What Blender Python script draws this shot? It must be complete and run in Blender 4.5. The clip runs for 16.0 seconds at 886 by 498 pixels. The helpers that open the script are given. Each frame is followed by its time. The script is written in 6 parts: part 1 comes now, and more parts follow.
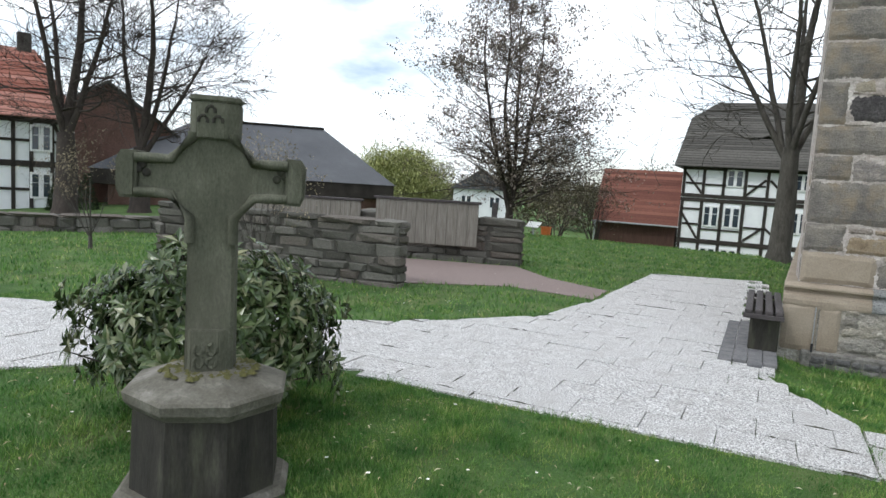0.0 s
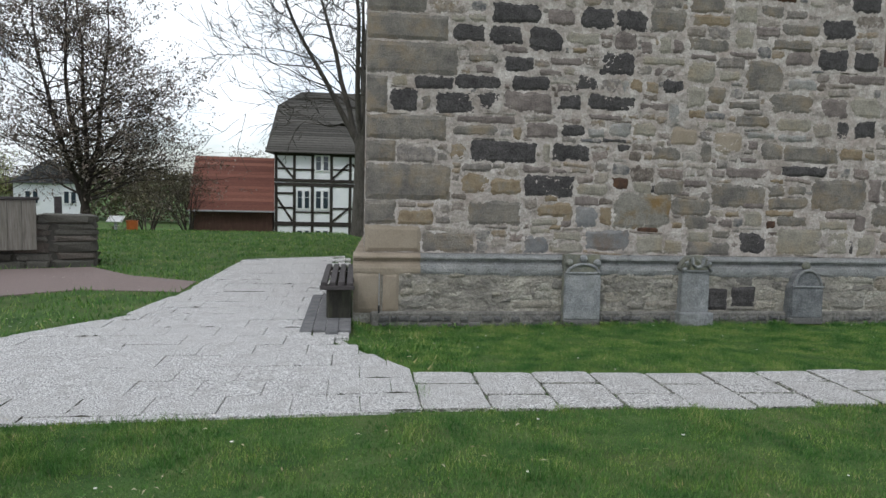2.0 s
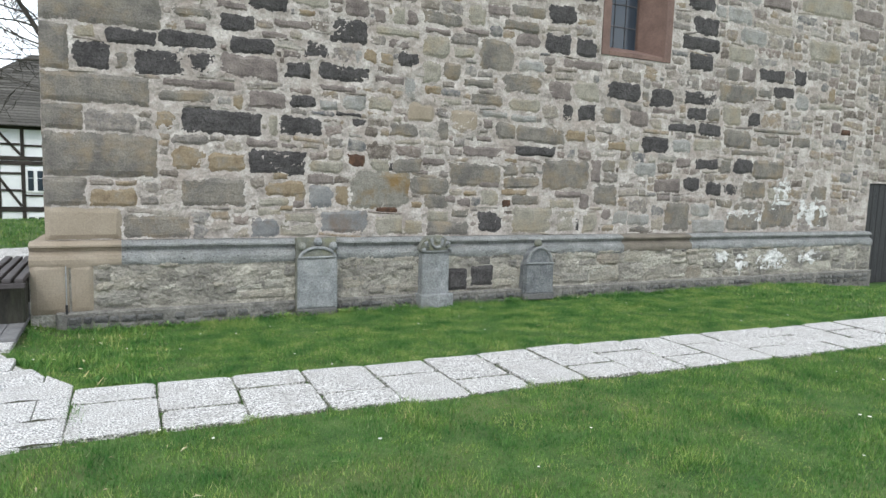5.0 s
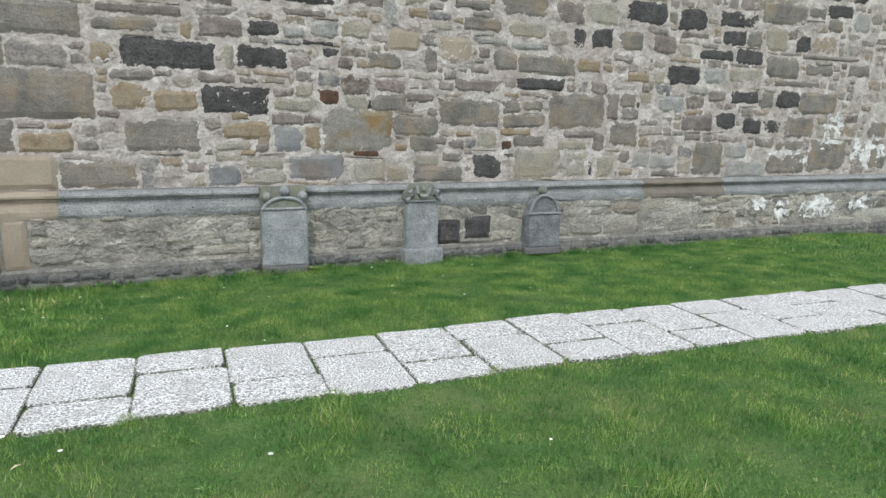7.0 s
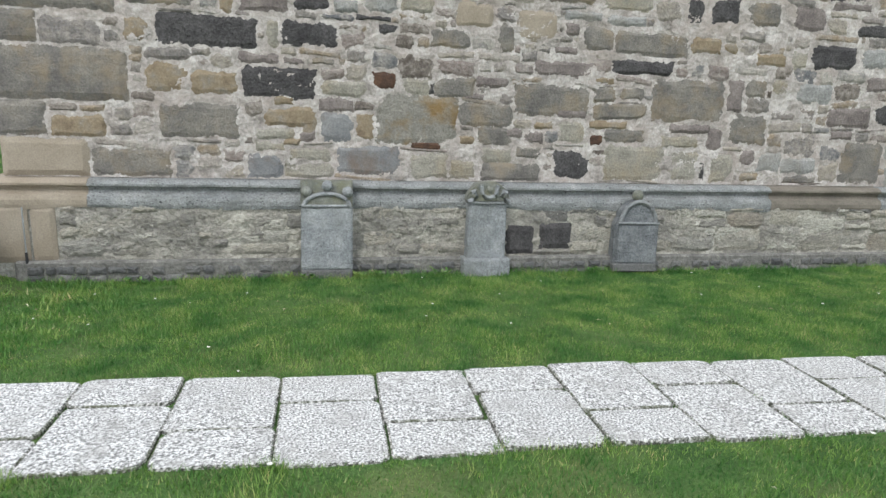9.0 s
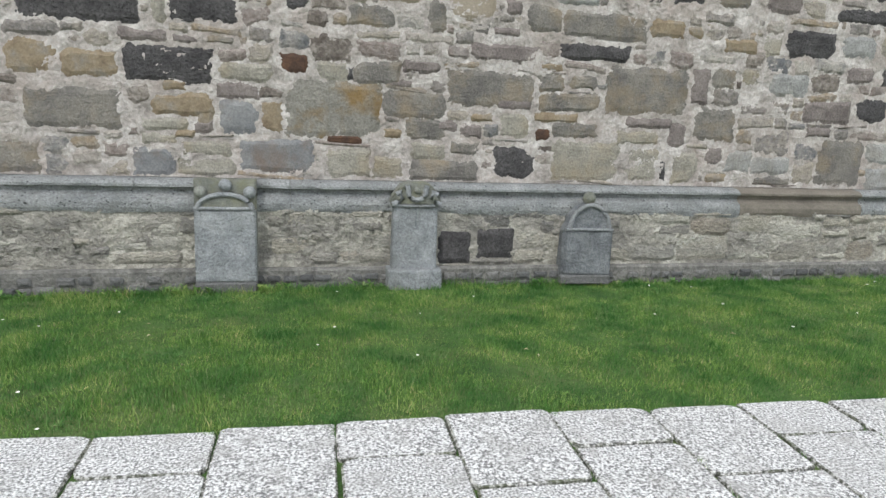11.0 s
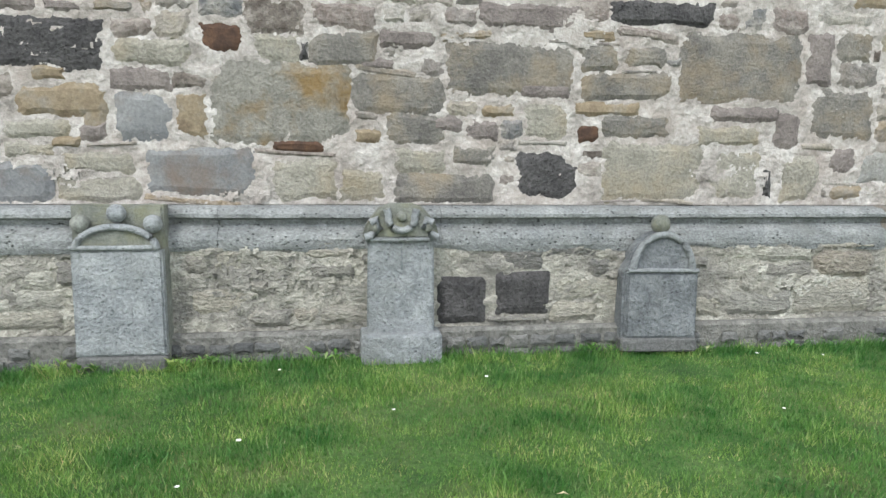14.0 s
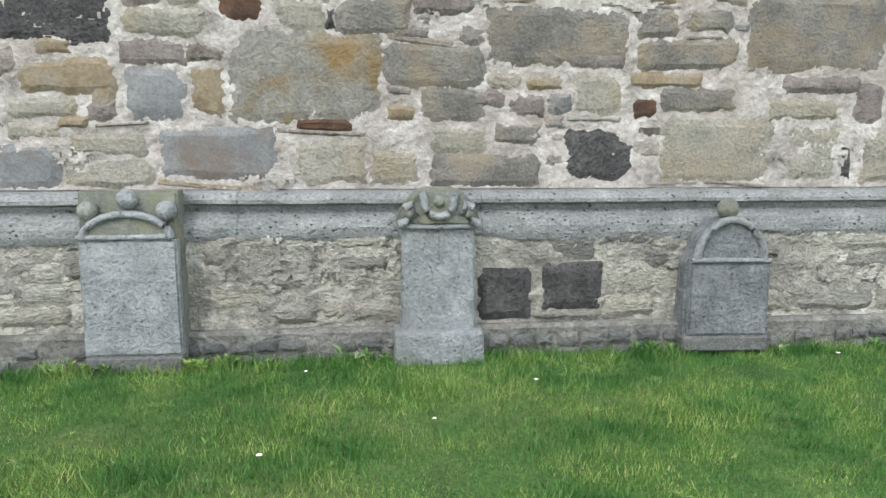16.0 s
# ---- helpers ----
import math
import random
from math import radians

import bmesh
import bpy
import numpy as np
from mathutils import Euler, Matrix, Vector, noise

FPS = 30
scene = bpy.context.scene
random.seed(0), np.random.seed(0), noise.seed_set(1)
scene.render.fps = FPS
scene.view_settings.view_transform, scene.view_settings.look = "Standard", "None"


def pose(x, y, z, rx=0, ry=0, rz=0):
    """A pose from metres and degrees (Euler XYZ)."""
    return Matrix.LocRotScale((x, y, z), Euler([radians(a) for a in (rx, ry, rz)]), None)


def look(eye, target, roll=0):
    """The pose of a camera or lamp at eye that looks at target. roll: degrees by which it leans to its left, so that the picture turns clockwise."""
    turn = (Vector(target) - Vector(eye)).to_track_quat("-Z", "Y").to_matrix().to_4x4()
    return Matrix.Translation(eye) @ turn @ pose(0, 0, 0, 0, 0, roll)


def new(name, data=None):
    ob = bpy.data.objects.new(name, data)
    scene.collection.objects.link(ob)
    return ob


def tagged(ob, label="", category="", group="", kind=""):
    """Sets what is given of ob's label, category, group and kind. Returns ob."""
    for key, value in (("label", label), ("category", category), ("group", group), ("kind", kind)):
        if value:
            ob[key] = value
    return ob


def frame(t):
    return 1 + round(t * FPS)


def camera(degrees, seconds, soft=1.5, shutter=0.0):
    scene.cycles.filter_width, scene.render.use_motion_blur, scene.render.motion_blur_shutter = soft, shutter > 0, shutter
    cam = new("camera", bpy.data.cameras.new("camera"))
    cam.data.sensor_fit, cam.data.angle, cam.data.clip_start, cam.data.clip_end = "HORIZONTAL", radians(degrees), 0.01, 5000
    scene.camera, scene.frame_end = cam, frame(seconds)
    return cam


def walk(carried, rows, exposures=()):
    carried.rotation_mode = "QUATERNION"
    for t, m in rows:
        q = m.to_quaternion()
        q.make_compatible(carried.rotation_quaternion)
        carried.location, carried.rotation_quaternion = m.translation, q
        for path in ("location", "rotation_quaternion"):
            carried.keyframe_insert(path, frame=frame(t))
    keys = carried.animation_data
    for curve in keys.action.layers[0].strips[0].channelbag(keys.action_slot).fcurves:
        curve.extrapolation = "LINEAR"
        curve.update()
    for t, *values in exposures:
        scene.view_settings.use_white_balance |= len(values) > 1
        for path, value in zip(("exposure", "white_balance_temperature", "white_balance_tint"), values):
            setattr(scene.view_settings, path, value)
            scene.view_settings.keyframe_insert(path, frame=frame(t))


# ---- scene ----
cam = camera(67.7, 16.0)
METRES, EYE, TILT, LEAN, TURN = 7.3, 1.62, 0.0, 0.0, 25.7
ROWS = [
    (0.0, 0.0, 0.0, 0.0, 0.38, -5.96, -3.6),
    (0.5, 0.0104, 0.003, -0.0012, -7.29, -4.89, -3.86),
    (1.0, 0.0118, -0.0027, -0.0033, -17.45, -4.71, -2.89),
    (1.5, 0.0168, -0.0076, -0.0036, -25.82, -5.15, -1.86),
    (2.0, 0.0383, -0.0133, -0.0017, -33.24, -5.52, -1.48),
    (2.5, 0.0628, -0.0189, -0.0018, -41.8, -5.37, -1.48),
    (3.0, 0.0822, -0.0214, -0.0021, -50.92, -5.24, -1.36),
    (5.5, 0.2046, 0.0045, -0.0117, -51.77, -7.44, -1.99),
    (6.0, 0.2471, 0.0073, -0.0135, -51.7, -9.78, -1.16),
    (6.5, 0.2884, 0.0067, -0.0081, -48.84, -11.04, -1.13),
    (7.0, 0.3269, 0.0191, -0.0101, -48.18, -11.6, -1.29),
    (7.5, 0.3642, 0.0297, -0.0106, -47.81, -11.76, -0.82),
    (8.0, 0.4098, 0.0373, -0.0102, -43.33, -11.94, -1.23),
    (10.5, 0.5921, 0.0994, -0.0159, -34.9, -13.34, -2.25),
    (11.0, 0.6225, 0.1062, -0.0163, -37.82, -13.2, -2.64),
    (11.5, 0.6548, 0.1063, -0.0151, -36.75, -13.32, -2.7),
    (12.0, 0.6626, 0.1062, -0.0107, -36.2, -11.59, -2.19),
    (12.5, 0.6893, 0.1343, -0.0206, -36.13, -9.73, -1.79),
    (13.0, 0.7197, 0.1656, -0.0322, -35.85, -9.29, -1.36),
    (13.5, 0.768, 0.2186, -0.0512, -34.71, -9.04, -0.98),
    (14.0, 0.8093, 0.2737, -0.0664, -33.49, -9.33, -0.83),
    (14.5, 0.8311, 0.3124, -0.0763, -32.34, -9.71, -0.59),
    (15.0, 0.8231, 0.3218, -0.0789, -31.35, -9.85, -0.39),
    (15.5, 0.8169, 0.3261, -0.0804, -30.63, -9.79, -0.19),
    (16.0, 0.8269, 0.3219, -0.0789, -31.42, -9.87, -0.21),
]
EXPOSURES = [(0.0, 0.36, 6120, 7), (1.0, -0.1, 6120, 7), (1.5, -0.1, 6120, 8), (2.5, 0.03, 6120, 7), (3.0, 0.3, 6120, 7), (5.5, 0.68, 6120, 6), (8.0, 0.68, 6120, 6), (11.0, 0.65, 6190, 7),
             (12.5, 0.88, 6120, 6), (14.5, 1.05, 6120, 5), (16.0, 1.05, 6120, 5)]
walk(cam, [(t, pose(0, 0, EYE, TILT, LEAN, TURN) @ pose(METRES * x, METRES * y, METRES * z, 90 + pitch, roll, yaw)) for t, x, y, z, yaw, pitch, roll in ROWS],
     EXPOSURES)

# world, sun and exposure
world = bpy.data.worlds.new("sky")
scene.world = world
world.use_nodes = True
wn, wl = world.node_tree.nodes, world.node_tree.links
wn.clear()
SUN_ELEV, SUN_ROT = radians(48), radians(215)
sky = wn.new("ShaderNodeTexSky")
sky.sky_type, sky.sun_disc = "NISHITA", False
sky.sun_elevation, sky.sun_rotation = SUN_ELEV, SUN_ROT
coord = wn.new("ShaderNodeTexCoord")
wmap = wn.new("ShaderNodeMapping")
wmap.inputs["Scale"].default_value = (1.0, 1.0, 2.6)
cloud = wn.new("ShaderNodeTexNoise")
cloud.inputs["Scale"].default_value, cloud.inputs["Detail"].default_value = 2.1, 7.0
cloud.inputs["Roughness"].default_value = 0.55
cramp = wn.new("ShaderNodeValToRGB")
cramp.color_ramp.elements[0].position, cramp.color_ramp.elements[1].position = 0.34, 0.53
cmix = wn.new("ShaderNodeMix")
cmix.data_type = "RGBA"
cmix.inputs[7].default_value = (12.2, 12.3, 12.6, 1)
skyback = wn.new("ShaderNodeBackground")
skyback.inputs["Strength"].default_value = 0.11
wout = wn.new("ShaderNodeOutputWorld")
wl.new(coord.outputs["Generated"], wmap.inputs["Vector"])
wl.new(wmap.outputs["Vector"], cloud.inputs["Vector"])
wl.new(cloud.outputs["Fac"], cramp.inputs["Fac"])
wl.new(cramp.outputs["Color"], cmix.inputs["Factor"])
wl.new(sky.outputs["Color"], cmix.inputs[6])
wl.new(cmix.outputs[2], skyback.inputs["Color"])
wl.new(skyback.outputs["Background"], wout.inputs["Surface"])
sun = new("sun", bpy.data.lights.new("sun", "SUN"))
sun.data.energy, sun.data.angle, sun.data.color = 1.1, radians(14), (1.0, 0.96, 0.9)
sun.matrix_world = look((0, 0, 0), (-math.sin(SUN_ROT) * math.cos(SUN_ELEV), -math.cos(SUN_ROT) * math.cos(SUN_ELEV), -math.sin(SUN_ELEV)))

# ---- materials ----
def ramp_node(nt, stops, constant=False):
    r = nt.nodes.new("ShaderNodeValToRGB")
    e = r.color_ramp.elements
    while len(e) < len(stops):
        e.new(0.5)
    for el, (p, c) in zip(e, stops):
        el.position, el.color = p, (*c, 1)
    if constant:
        r.color_ramp.interpolation = "CONSTANT"
    return r


def surface(name, stops, scale=6.0, rough=0.9, bump=0.4, grain=60.0, source="noise", fleck=0.25, metal=0.0,
            stain=None, stain_scale=1.5, stain_amount=0.5, stretch=(1, 1, 1), spec=0.3, bump_dist=0.01, pits=0.0, pit_depth=0.6):
    """A rough natural surface: colours from noise or from each piece's own random value, then grain, stains and relief."""
    m = bpy.data.materials.new(name)
    m.use_nodes = True
    nt = m.node_tree
    N, L = nt.nodes, nt.links
    bsdf = N["Principled BSDF"]
    bsdf.inputs["Roughness"].default_value = rough
    bsdf.inputs["Metallic"].default_value = metal
    bsdf.inputs["Specular IOR Level"].default_value = spec
    geo = N.new("ShaderNodeNewGeometry")
    mp = N.new("ShaderNodeMapping")
    mp.inputs["Scale"].default_value = stretch
    L.new(geo.outputs["Position"], mp.inputs["Vector"])

    def noise_tex(s, detail=5.0, roughness=0.6):
        n = N.new("ShaderNodeTexNoise")
        n.inputs["Scale"].default_value, n.inputs["Detail"].default_value = s, detail
        n.inputs["Roughness"].default_value = roughness
        L.new(mp.outputs["Vector"], n.inputs["Vector"])
        return n

    big = noise_tex(scale)
    ramp = ramp_node(nt, stops)
    if source == "noise":
        L.new(big.outputs["Fac"], ramp.inputs["Fac"])
    else:
        if source == "object":
            rnd = N.new("ShaderNodeObjectInfo").outputs["Random"]
        else:
            rnd = geo.outputs["Random Per Island"]
        mth = N.new("ShaderNodeMath")
        mth.operation = "MULTIPLY_ADD"
        mth.inputs[1].default_value = 0.28
        L.new(big.outputs["Fac"], mth.inputs[0])
        sub = N.new("ShaderNodeMath")
        sub.operation = "SUBTRACT"
        sub.inputs[1].default_value = 0.14
        L.new(rnd, sub.inputs[0])
        L.new(sub.outputs[0], mth.inputs[2])
        L.new(mth.outputs[0], ramp.inputs["Fac"])
    col = ramp.outputs["Color"]
    fine = noise_tex(grain, 4.0, 0.7)
    fr = ramp_node(nt, [(0.3, (1 - fleck,) * 3), (0.7, (1 + fleck * 0.6,) * 3)])
    L.new(fine.outputs["Fac"], fr.inputs["Fac"])
    mul = N.new("ShaderNodeMix")
    mul.data_type, mul.blend_type = "RGBA", "MULTIPLY"
    mul.inputs[0].default_value = 1.0
    L.new(col, mul.inputs[6])
    L.new(fr.outputs["Color"], mul.inputs[7])
    col = mul.outputs[2]
    if stain:
        st = noise_tex(stain_scale, 6.0, 0.65)
        sr = ramp_node(nt, [(0.48, (0, 0, 0)), (0.66, (stain_amount,) * 3)])
        L.new(st.outputs["Fac"], sr.inputs["Fac"])
        mx = N.new("ShaderNodeMix")
        mx.data_type = "RGBA"
        L.new(sr.outputs["Color"], mx.inputs[0])
        L.new(col, mx.inputs[6])
        mx.inputs[7].default_value = (*stain, 1)
        col = mx.outputs[2]
    pit = None
    if pits:
        vor = N.new("ShaderNodeTexVoronoi")
        vor.inputs["Scale"].default_value, vor.inputs["Randomness"].default_value = pits, 1.0
        L.new(mp.outputs["Vector"], vor.inputs["Vector"])
        patchy = noise_tex(9.0, 3.0)
        wide = N.new("ShaderNodeMath")
        wide.operation = "MULTIPLY_ADD"
        wide.inputs[1].default_value, wide.inputs[2].default_value = -0.5, 0.27
        L.new(patchy.outputs["Fac"], wide.inputs[0])
        gap = N.new("ShaderNodeMath")
        gap.operation = "ADD"
        L.new(vor.outputs["Distance"], gap.inputs[0])
        L.new(wide.outputs[0], gap.inputs[1])
        pit = ramp_node(nt, [(0.1, (1 - pit_depth,) * 3), (0.24, (1.0, 1.0, 1.0))])
        L.new(gap.outputs[0], pit.inputs["Fac"])
        pm = N.new("ShaderNodeMix")
        pm.data_type, pm.blend_type = "RGBA", "MULTIPLY"
        pm.inputs[0].default_value = 1.0
        L.new(col, pm.inputs[6])
        L.new(pit.outputs["Color"], pm.inputs[7])
        col = pm.outputs[2]
    L.new(col, bsdf.inputs["Base Color"])
    if bump:
        add = N.new("ShaderNodeMath")
        add.operation = "MULTIPLY_ADD"
        add.inputs[1].default_value = 0.5
        L.new(fine.outputs["Fac"], add.inputs[0])
        mid = noise_tex(grain * 0.25, 5.0, 0.65)
        L.new(mid.outputs["Fac"], add.inputs[2])
        b = N.new("ShaderNodeBump")
        b.inputs["Strength"].default_value, b.inputs["Distance"].default_value = bump, bump_dist
        height = add.outputs[0]
        if pit:
            deep = N.new("ShaderNodeMath")
            deep.operation = "ADD"
            L.new(height, deep.inputs[0])
            L.new(pit.outputs["Color"], deep.inputs[1])
            height = deep.outputs[0]
        L.new(height, b.inputs["Height"])
        L.new(b.outputs["Normal"], bsdf.inputs["Normal"])
    return m


RUBBLE = [(0.0, (0.106, 0.086, 0.073)), (0.1, (0.224, 0.193, 0.164)), (0.2, (0.168, 0.153, 0.142)), (0.32, (0.302, 0.264, 0.213)),
          (0.43, (0.185, 0.168, 0.159)), (0.53, (0.269, 0.211, 0.146)), (0.64, (0.224, 0.202, 0.184)), (0.75, (0.196, 0.157, 0.139)), (0.87, (0.381, 0.347, 0.302)), (1.0, (0.13, 0.128, 0.132))]
M_STONE = surface("rubble_stone", RUBBLE, 9, 0.92, 1.0, 45, "object", 0.35, stain=(0.36, 0.32, 0.285), stain_scale=14, stain_amount=0.6, bump_dist=0.025)
M_STONE_JOINED = surface("rubble_stone_far", RUBBLE, 9, 0.92, 1.0, 45, "island", 0.35, stain=(0.36, 0.32, 0.285), stain_scale=14, stain_amount=0.6, bump_dist=0.025)
M_BASALT = surface("dark_basalt", [(0.3, (0.052, 0.048, 0.048)), (0.7, (0.1, 0.093, 0.091))], 7, 0.95, 1.0, 45, fleck=0.5, bump_dist=0.03, pits=44, pit_depth=0.6)
M_OCHRE = surface("ochre_stone", [(0.3, (0.16, 0.12, 0.08)), (0.5, (0.23, 0.18, 0.12)), (0.7, (0.22, 0.195, 0.165))], 8, 0.92, 0.7, 55, fleck=0.3)
M_IRON = surface("iron_red_stone", [(0.3, (0.045, 0.028, 0.022)), (0.7, (0.11, 0.06, 0.036))], 14, 0.92, 0.7, 60)
M_ASHLAR = surface("grey_sandstone_ashlar", [(0.3, (0.12, 0.11, 0.1)), (0.5, (0.175, 0.16, 0.142)), (0.7, (0.24, 0.215, 0.18))], 5, 0.92, 0.8, 60, fleck=0.35,
                   stain=(0.25, 0.19, 0.12), stain_scale=3.1, stain_amount=0.6, bump_dist=0.025)
M_TAN = surface("tan_sandstone", [(0.3, (0.23, 0.188, 0.14)), (0.7, (0.3, 0.255, 0.2))], 3, 0.92, 0.4, 70, fleck=0.2)
M_BEIGE = surface("beige_rubble_stone", [(0.3, (0.2, 0.182, 0.15)), (0.5, (0.28, 0.258, 0.215)), (0.7, (0.35, 0.325, 0.28))], 6, 0.92, 0.9, 50, fleck=0.35, stain=(0.2, 0.14, 0.06), stain_scale=3.0, stain_amount=0.45, bump_dist=0.02)
M_MAUVE = surface("mauve_brown_stone", [(0.3, (0.12, 0.1, 0.092)), (0.5, (0.18, 0.152, 0.14)), (0.7, (0.24, 0.205, 0.185))], 7, 0.92, 0.9, 50, fleck=0.35, bump_dist=0.02)
M_BIGSTONE = surface("grey_stone_with_ochre_veins", [(0.3, (0.15, 0.14, 0.122)), (0.5, (0.215, 0.2, 0.172)), (0.7, (0.28, 0.262, 0.225))], 6, 0.92, 0.9, 50, fleck=0.35, stain=(0.2, 0.12, 0.035), stain_scale=2.6, stain_amount=0.8, bump_dist=0.02)
M_BLUEGREY = surface("blue_grey_stone", [(0.3, (0.14, 0.14, 0.145)), (0.7, (0.225, 0.22, 0.215))], 5, 0.92, 0.6, 60, fleck=0.3, stain=(0.15, 0.1, 0.065), stain_scale=3.3, stain_amount=0.6)
M_PALE = surface("pale_grey_stone", [(0.3, (0.2, 0.195, 0.185)), (0.5, (0.27, 0.262, 0.248)), (0.7, (0.34, 0.33, 0.31))], 6, 0.92, 0.9, 50, fleck=0.35, bump_dist=0.02,
                 stain=(0.22, 0.19, 0.15), stain_scale=4.0, stain_amount=0.4)
M_MORTAR = surface("lime_mortar", [(0.3, (0.26, 0.23, 0.205)), (0.5, (0.4, 0.36, 0.328)), (0.72, (0.56, 0.52, 0.485))], 7, 0.97, 1.0, 38, fleck=0.3, bump_dist=0.02,
                   stain=(0.31, 0.255, 0.22), stain_scale=2.3, stain_amount=0.5)
M_PLINTH = surface("plinth_mortar", [(0.3, (0.2, 0.188, 0.17)), (0.46, (0.33, 0.305, 0.265)), (0.58, (0.43, 0.4, 0.34)), (0.7, (0.54, 0.51, 0.45))], 2.6, 0.97, 1.0, 30, fleck=0.45, bump_dist=0.045,
                   stain=(0.19, 0.178, 0.16), stain_scale=2.4, stain_amount=0.55, stretch=(1, 1, 1.3))
M_PLINTH_STONE = surface("plinth_stone", [(0.0, (0.17, 0.16, 0.15)), (0.25, (0.4, 0.365, 0.3)), (0.5, (0.23, 0.215, 0.195)), (0.75, (0.5, 0.47, 0.4)), (1.0, (0.3, 0.26, 0.21))], 6, 0.95, 1.0, 34, "island", 0.45, bump_dist=0.045, stretch=(1, 1, 2),
                         stain=(0.17, 0.162, 0.15), stain_scale=2.6, stain_amount=0.45)
M_MOULD = surface("weathered_moulding", [(0.3, (0.185, 0.19, 0.19)), (0.6, (0.28, 0.282, 0.275)), (0.78, (0.38, 0.375, 0.355))], 4, 0.9, 0.9, 55, fleck=0.45,
                  stain=(0.15, 0.15, 0.14), stain_scale=7, stain_amount=0.6, stretch=(1, 1, 1.4), bump_dist=0.02, pits=26, pit_depth=0.7)
M_MOULD_DARK = surface("dark_moulding", [(0.3, (0.12, 0.105, 0.085)), (0.7, (0.19, 0.165, 0.135))], 4, 0.9, 0.5, 60)
M_GRAVE = surface("grey_gravestone", [(0.3, (0.19, 0.197, 0.202)), (0.52, (0.265, 0.272, 0.275)), (0.72, (0.35, 0.355, 0.352))], 7, 0.9, 1.0, 48, fleck=0.38, bump_dist=0.02, pits=34, pit_depth=0.3,
                  stain=(0.14, 0.142, 0.125), stain_scale=3, stain_amount=0.45)
M_GRAVE_DARK = surface("dark_gravestone", [(0.3, (0.1, 0.105, 0.11)), (0.52, (0.15, 0.156, 0.161)), (0.72, (0.23, 0.236, 0.24))], 6, 0.9, 1.0, 48, fleck=0.38, bump_dist=0.02, pits=36, pit_depth=0.3,
                       stain=(0.26, 0.262, 0.255), stain_scale=7, stain_amount=0.5)
# Moss tone; also the darker ground that paints shade behind raised carving.
M_GRAVE_MOSS_SHADE = surface("mossy_shaded_gravestone", [(0.3, (0.12, 0.122, 0.1)), (0.6, (0.2, 0.202, 0.175)), (0.8, (0.3, 0.3, 0.275))], 8, 0.92, 0.9, 70, fleck=0.3, bump_dist=0.012,
                       stain=(0.25, 0.24, 0.13), stain_scale=6, stain_amount=0.4)
M_CROSS = surface("green_weathered_sandstone", [(0.3, (0.068, 0.071, 0.05)), (0.55, (0.105, 0.107, 0.078)), (0.78, (0.155, 0.152, 0.118))], 5, 0.92, 0.7, 70, fleck=0.3,
                  stain=(0.07, 0.068, 0.05), stain_scale=2.2, stain_amount=0.7, stretch=(1.5, 1.5, 0.7))
M_CAPSTONE = surface("lichen_cap", [(0.3, (0.08, 0.075, 0.058)), (0.55, (0.13, 0.122, 0.1)), (0.75, (0.24, 0.225, 0.2))], 6, 0.93, 0.8, 60, fleck=0.3)
# Damp pedestal stone; the trefoils also wear it as painted recess shade.
M_PEDESTAL = surface("damp_pedestal_recess_shade", [(0.3, (0.02, 0.019, 0.016)), (0.55, (0.038, 0.035, 0.029)), (0.72, (0.085, 0.08, 0.066))], 4, 0.9, 0.8, 45, fleck=0.35, stretch=(2.2, 2.2, 0.45),
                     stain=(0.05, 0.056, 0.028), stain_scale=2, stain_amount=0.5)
M_MOSS = surface("moss", [(0.3, (0.06, 0.065, 0.02)), (0.7, (0.12, 0.11, 0.04))], 30, 1.0, 1.0, 90)
M_SLAB = surface("washed_gravel_slab", [(0.39, (0.12, 0.116, 0.112)), (0.48, (0.43, 0.415, 0.405)), (0.575, (0.86, 0.845, 0.83))], 84, 0.6, 0.9, 210, "noise", 0.4, bump_dist=0.008, spec=0.55,
                 stain=(0.34, 0.32, 0.305), stain_scale=5.5, stain_amount=0.55)
M_SLABRIM = surface("mossy_slab_rim", [(0.4, (0.06, 0.06, 0.05)), (0.5, (0.25, 0.24, 0.22)), (0.6, (0.7, 0.68, 0.65))], 60, 0.95, 0.9, 150, fleck=0.45, bump_dist=0.008,
                    stain=(0.09, 0.1, 0.05), stain_scale=6, stain_amount=0.8)
M_BROWNPATH = surface("reddish_gravel", [(0.3, (0.2, 0.155, 0.145)), (0.7, (0.29, 0.23, 0.215))], 60, 0.95, 0.6, 150, fleck=0.4)
M_JOINTMOSS = surface("dark_joint_moss", [(0.3, (0.03, 0.03, 0.02)), (0.7, (0.075, 0.075, 0.05))], 30, 1.0, 0.8, 90)
M_PAD = surface("dark_setts", [(0.3, (0.11, 0.11, 0.115)), (0.7, (0.19, 0.185, 0.185))], 8, 0.85, 0.6, 90)
M_SOIL = surface("lawn_soil", [(0.3, (0.045, 0.095, 0.024)), (0.5, (0.075, 0.145, 0.036)), (0.72, (0.125, 0.19, 0.058))], 2.2, 1.0, 1.0, 60, fleck=0.5,
                 stain=(0.17, 0.175, 0.075), stain_scale=1.3, stain_amount=0.5, bump_dist=0.03)
M_DARKWOOD = surface("dark_slats", [(0.3, (0.035, 0.03, 0.03)), (0.7, (0.075, 0.065, 0.065))], 6, 0.6, 0.3, 80, stretch=(1, 6, 6))
M_DOOR = surface("blackened_door", [(0.3, (0.018, 0.018, 0.02)), (0.7, (0.035, 0.034, 0.036))], 3, 0.6, 0.3, 60, stretch=(8, 8, 1))
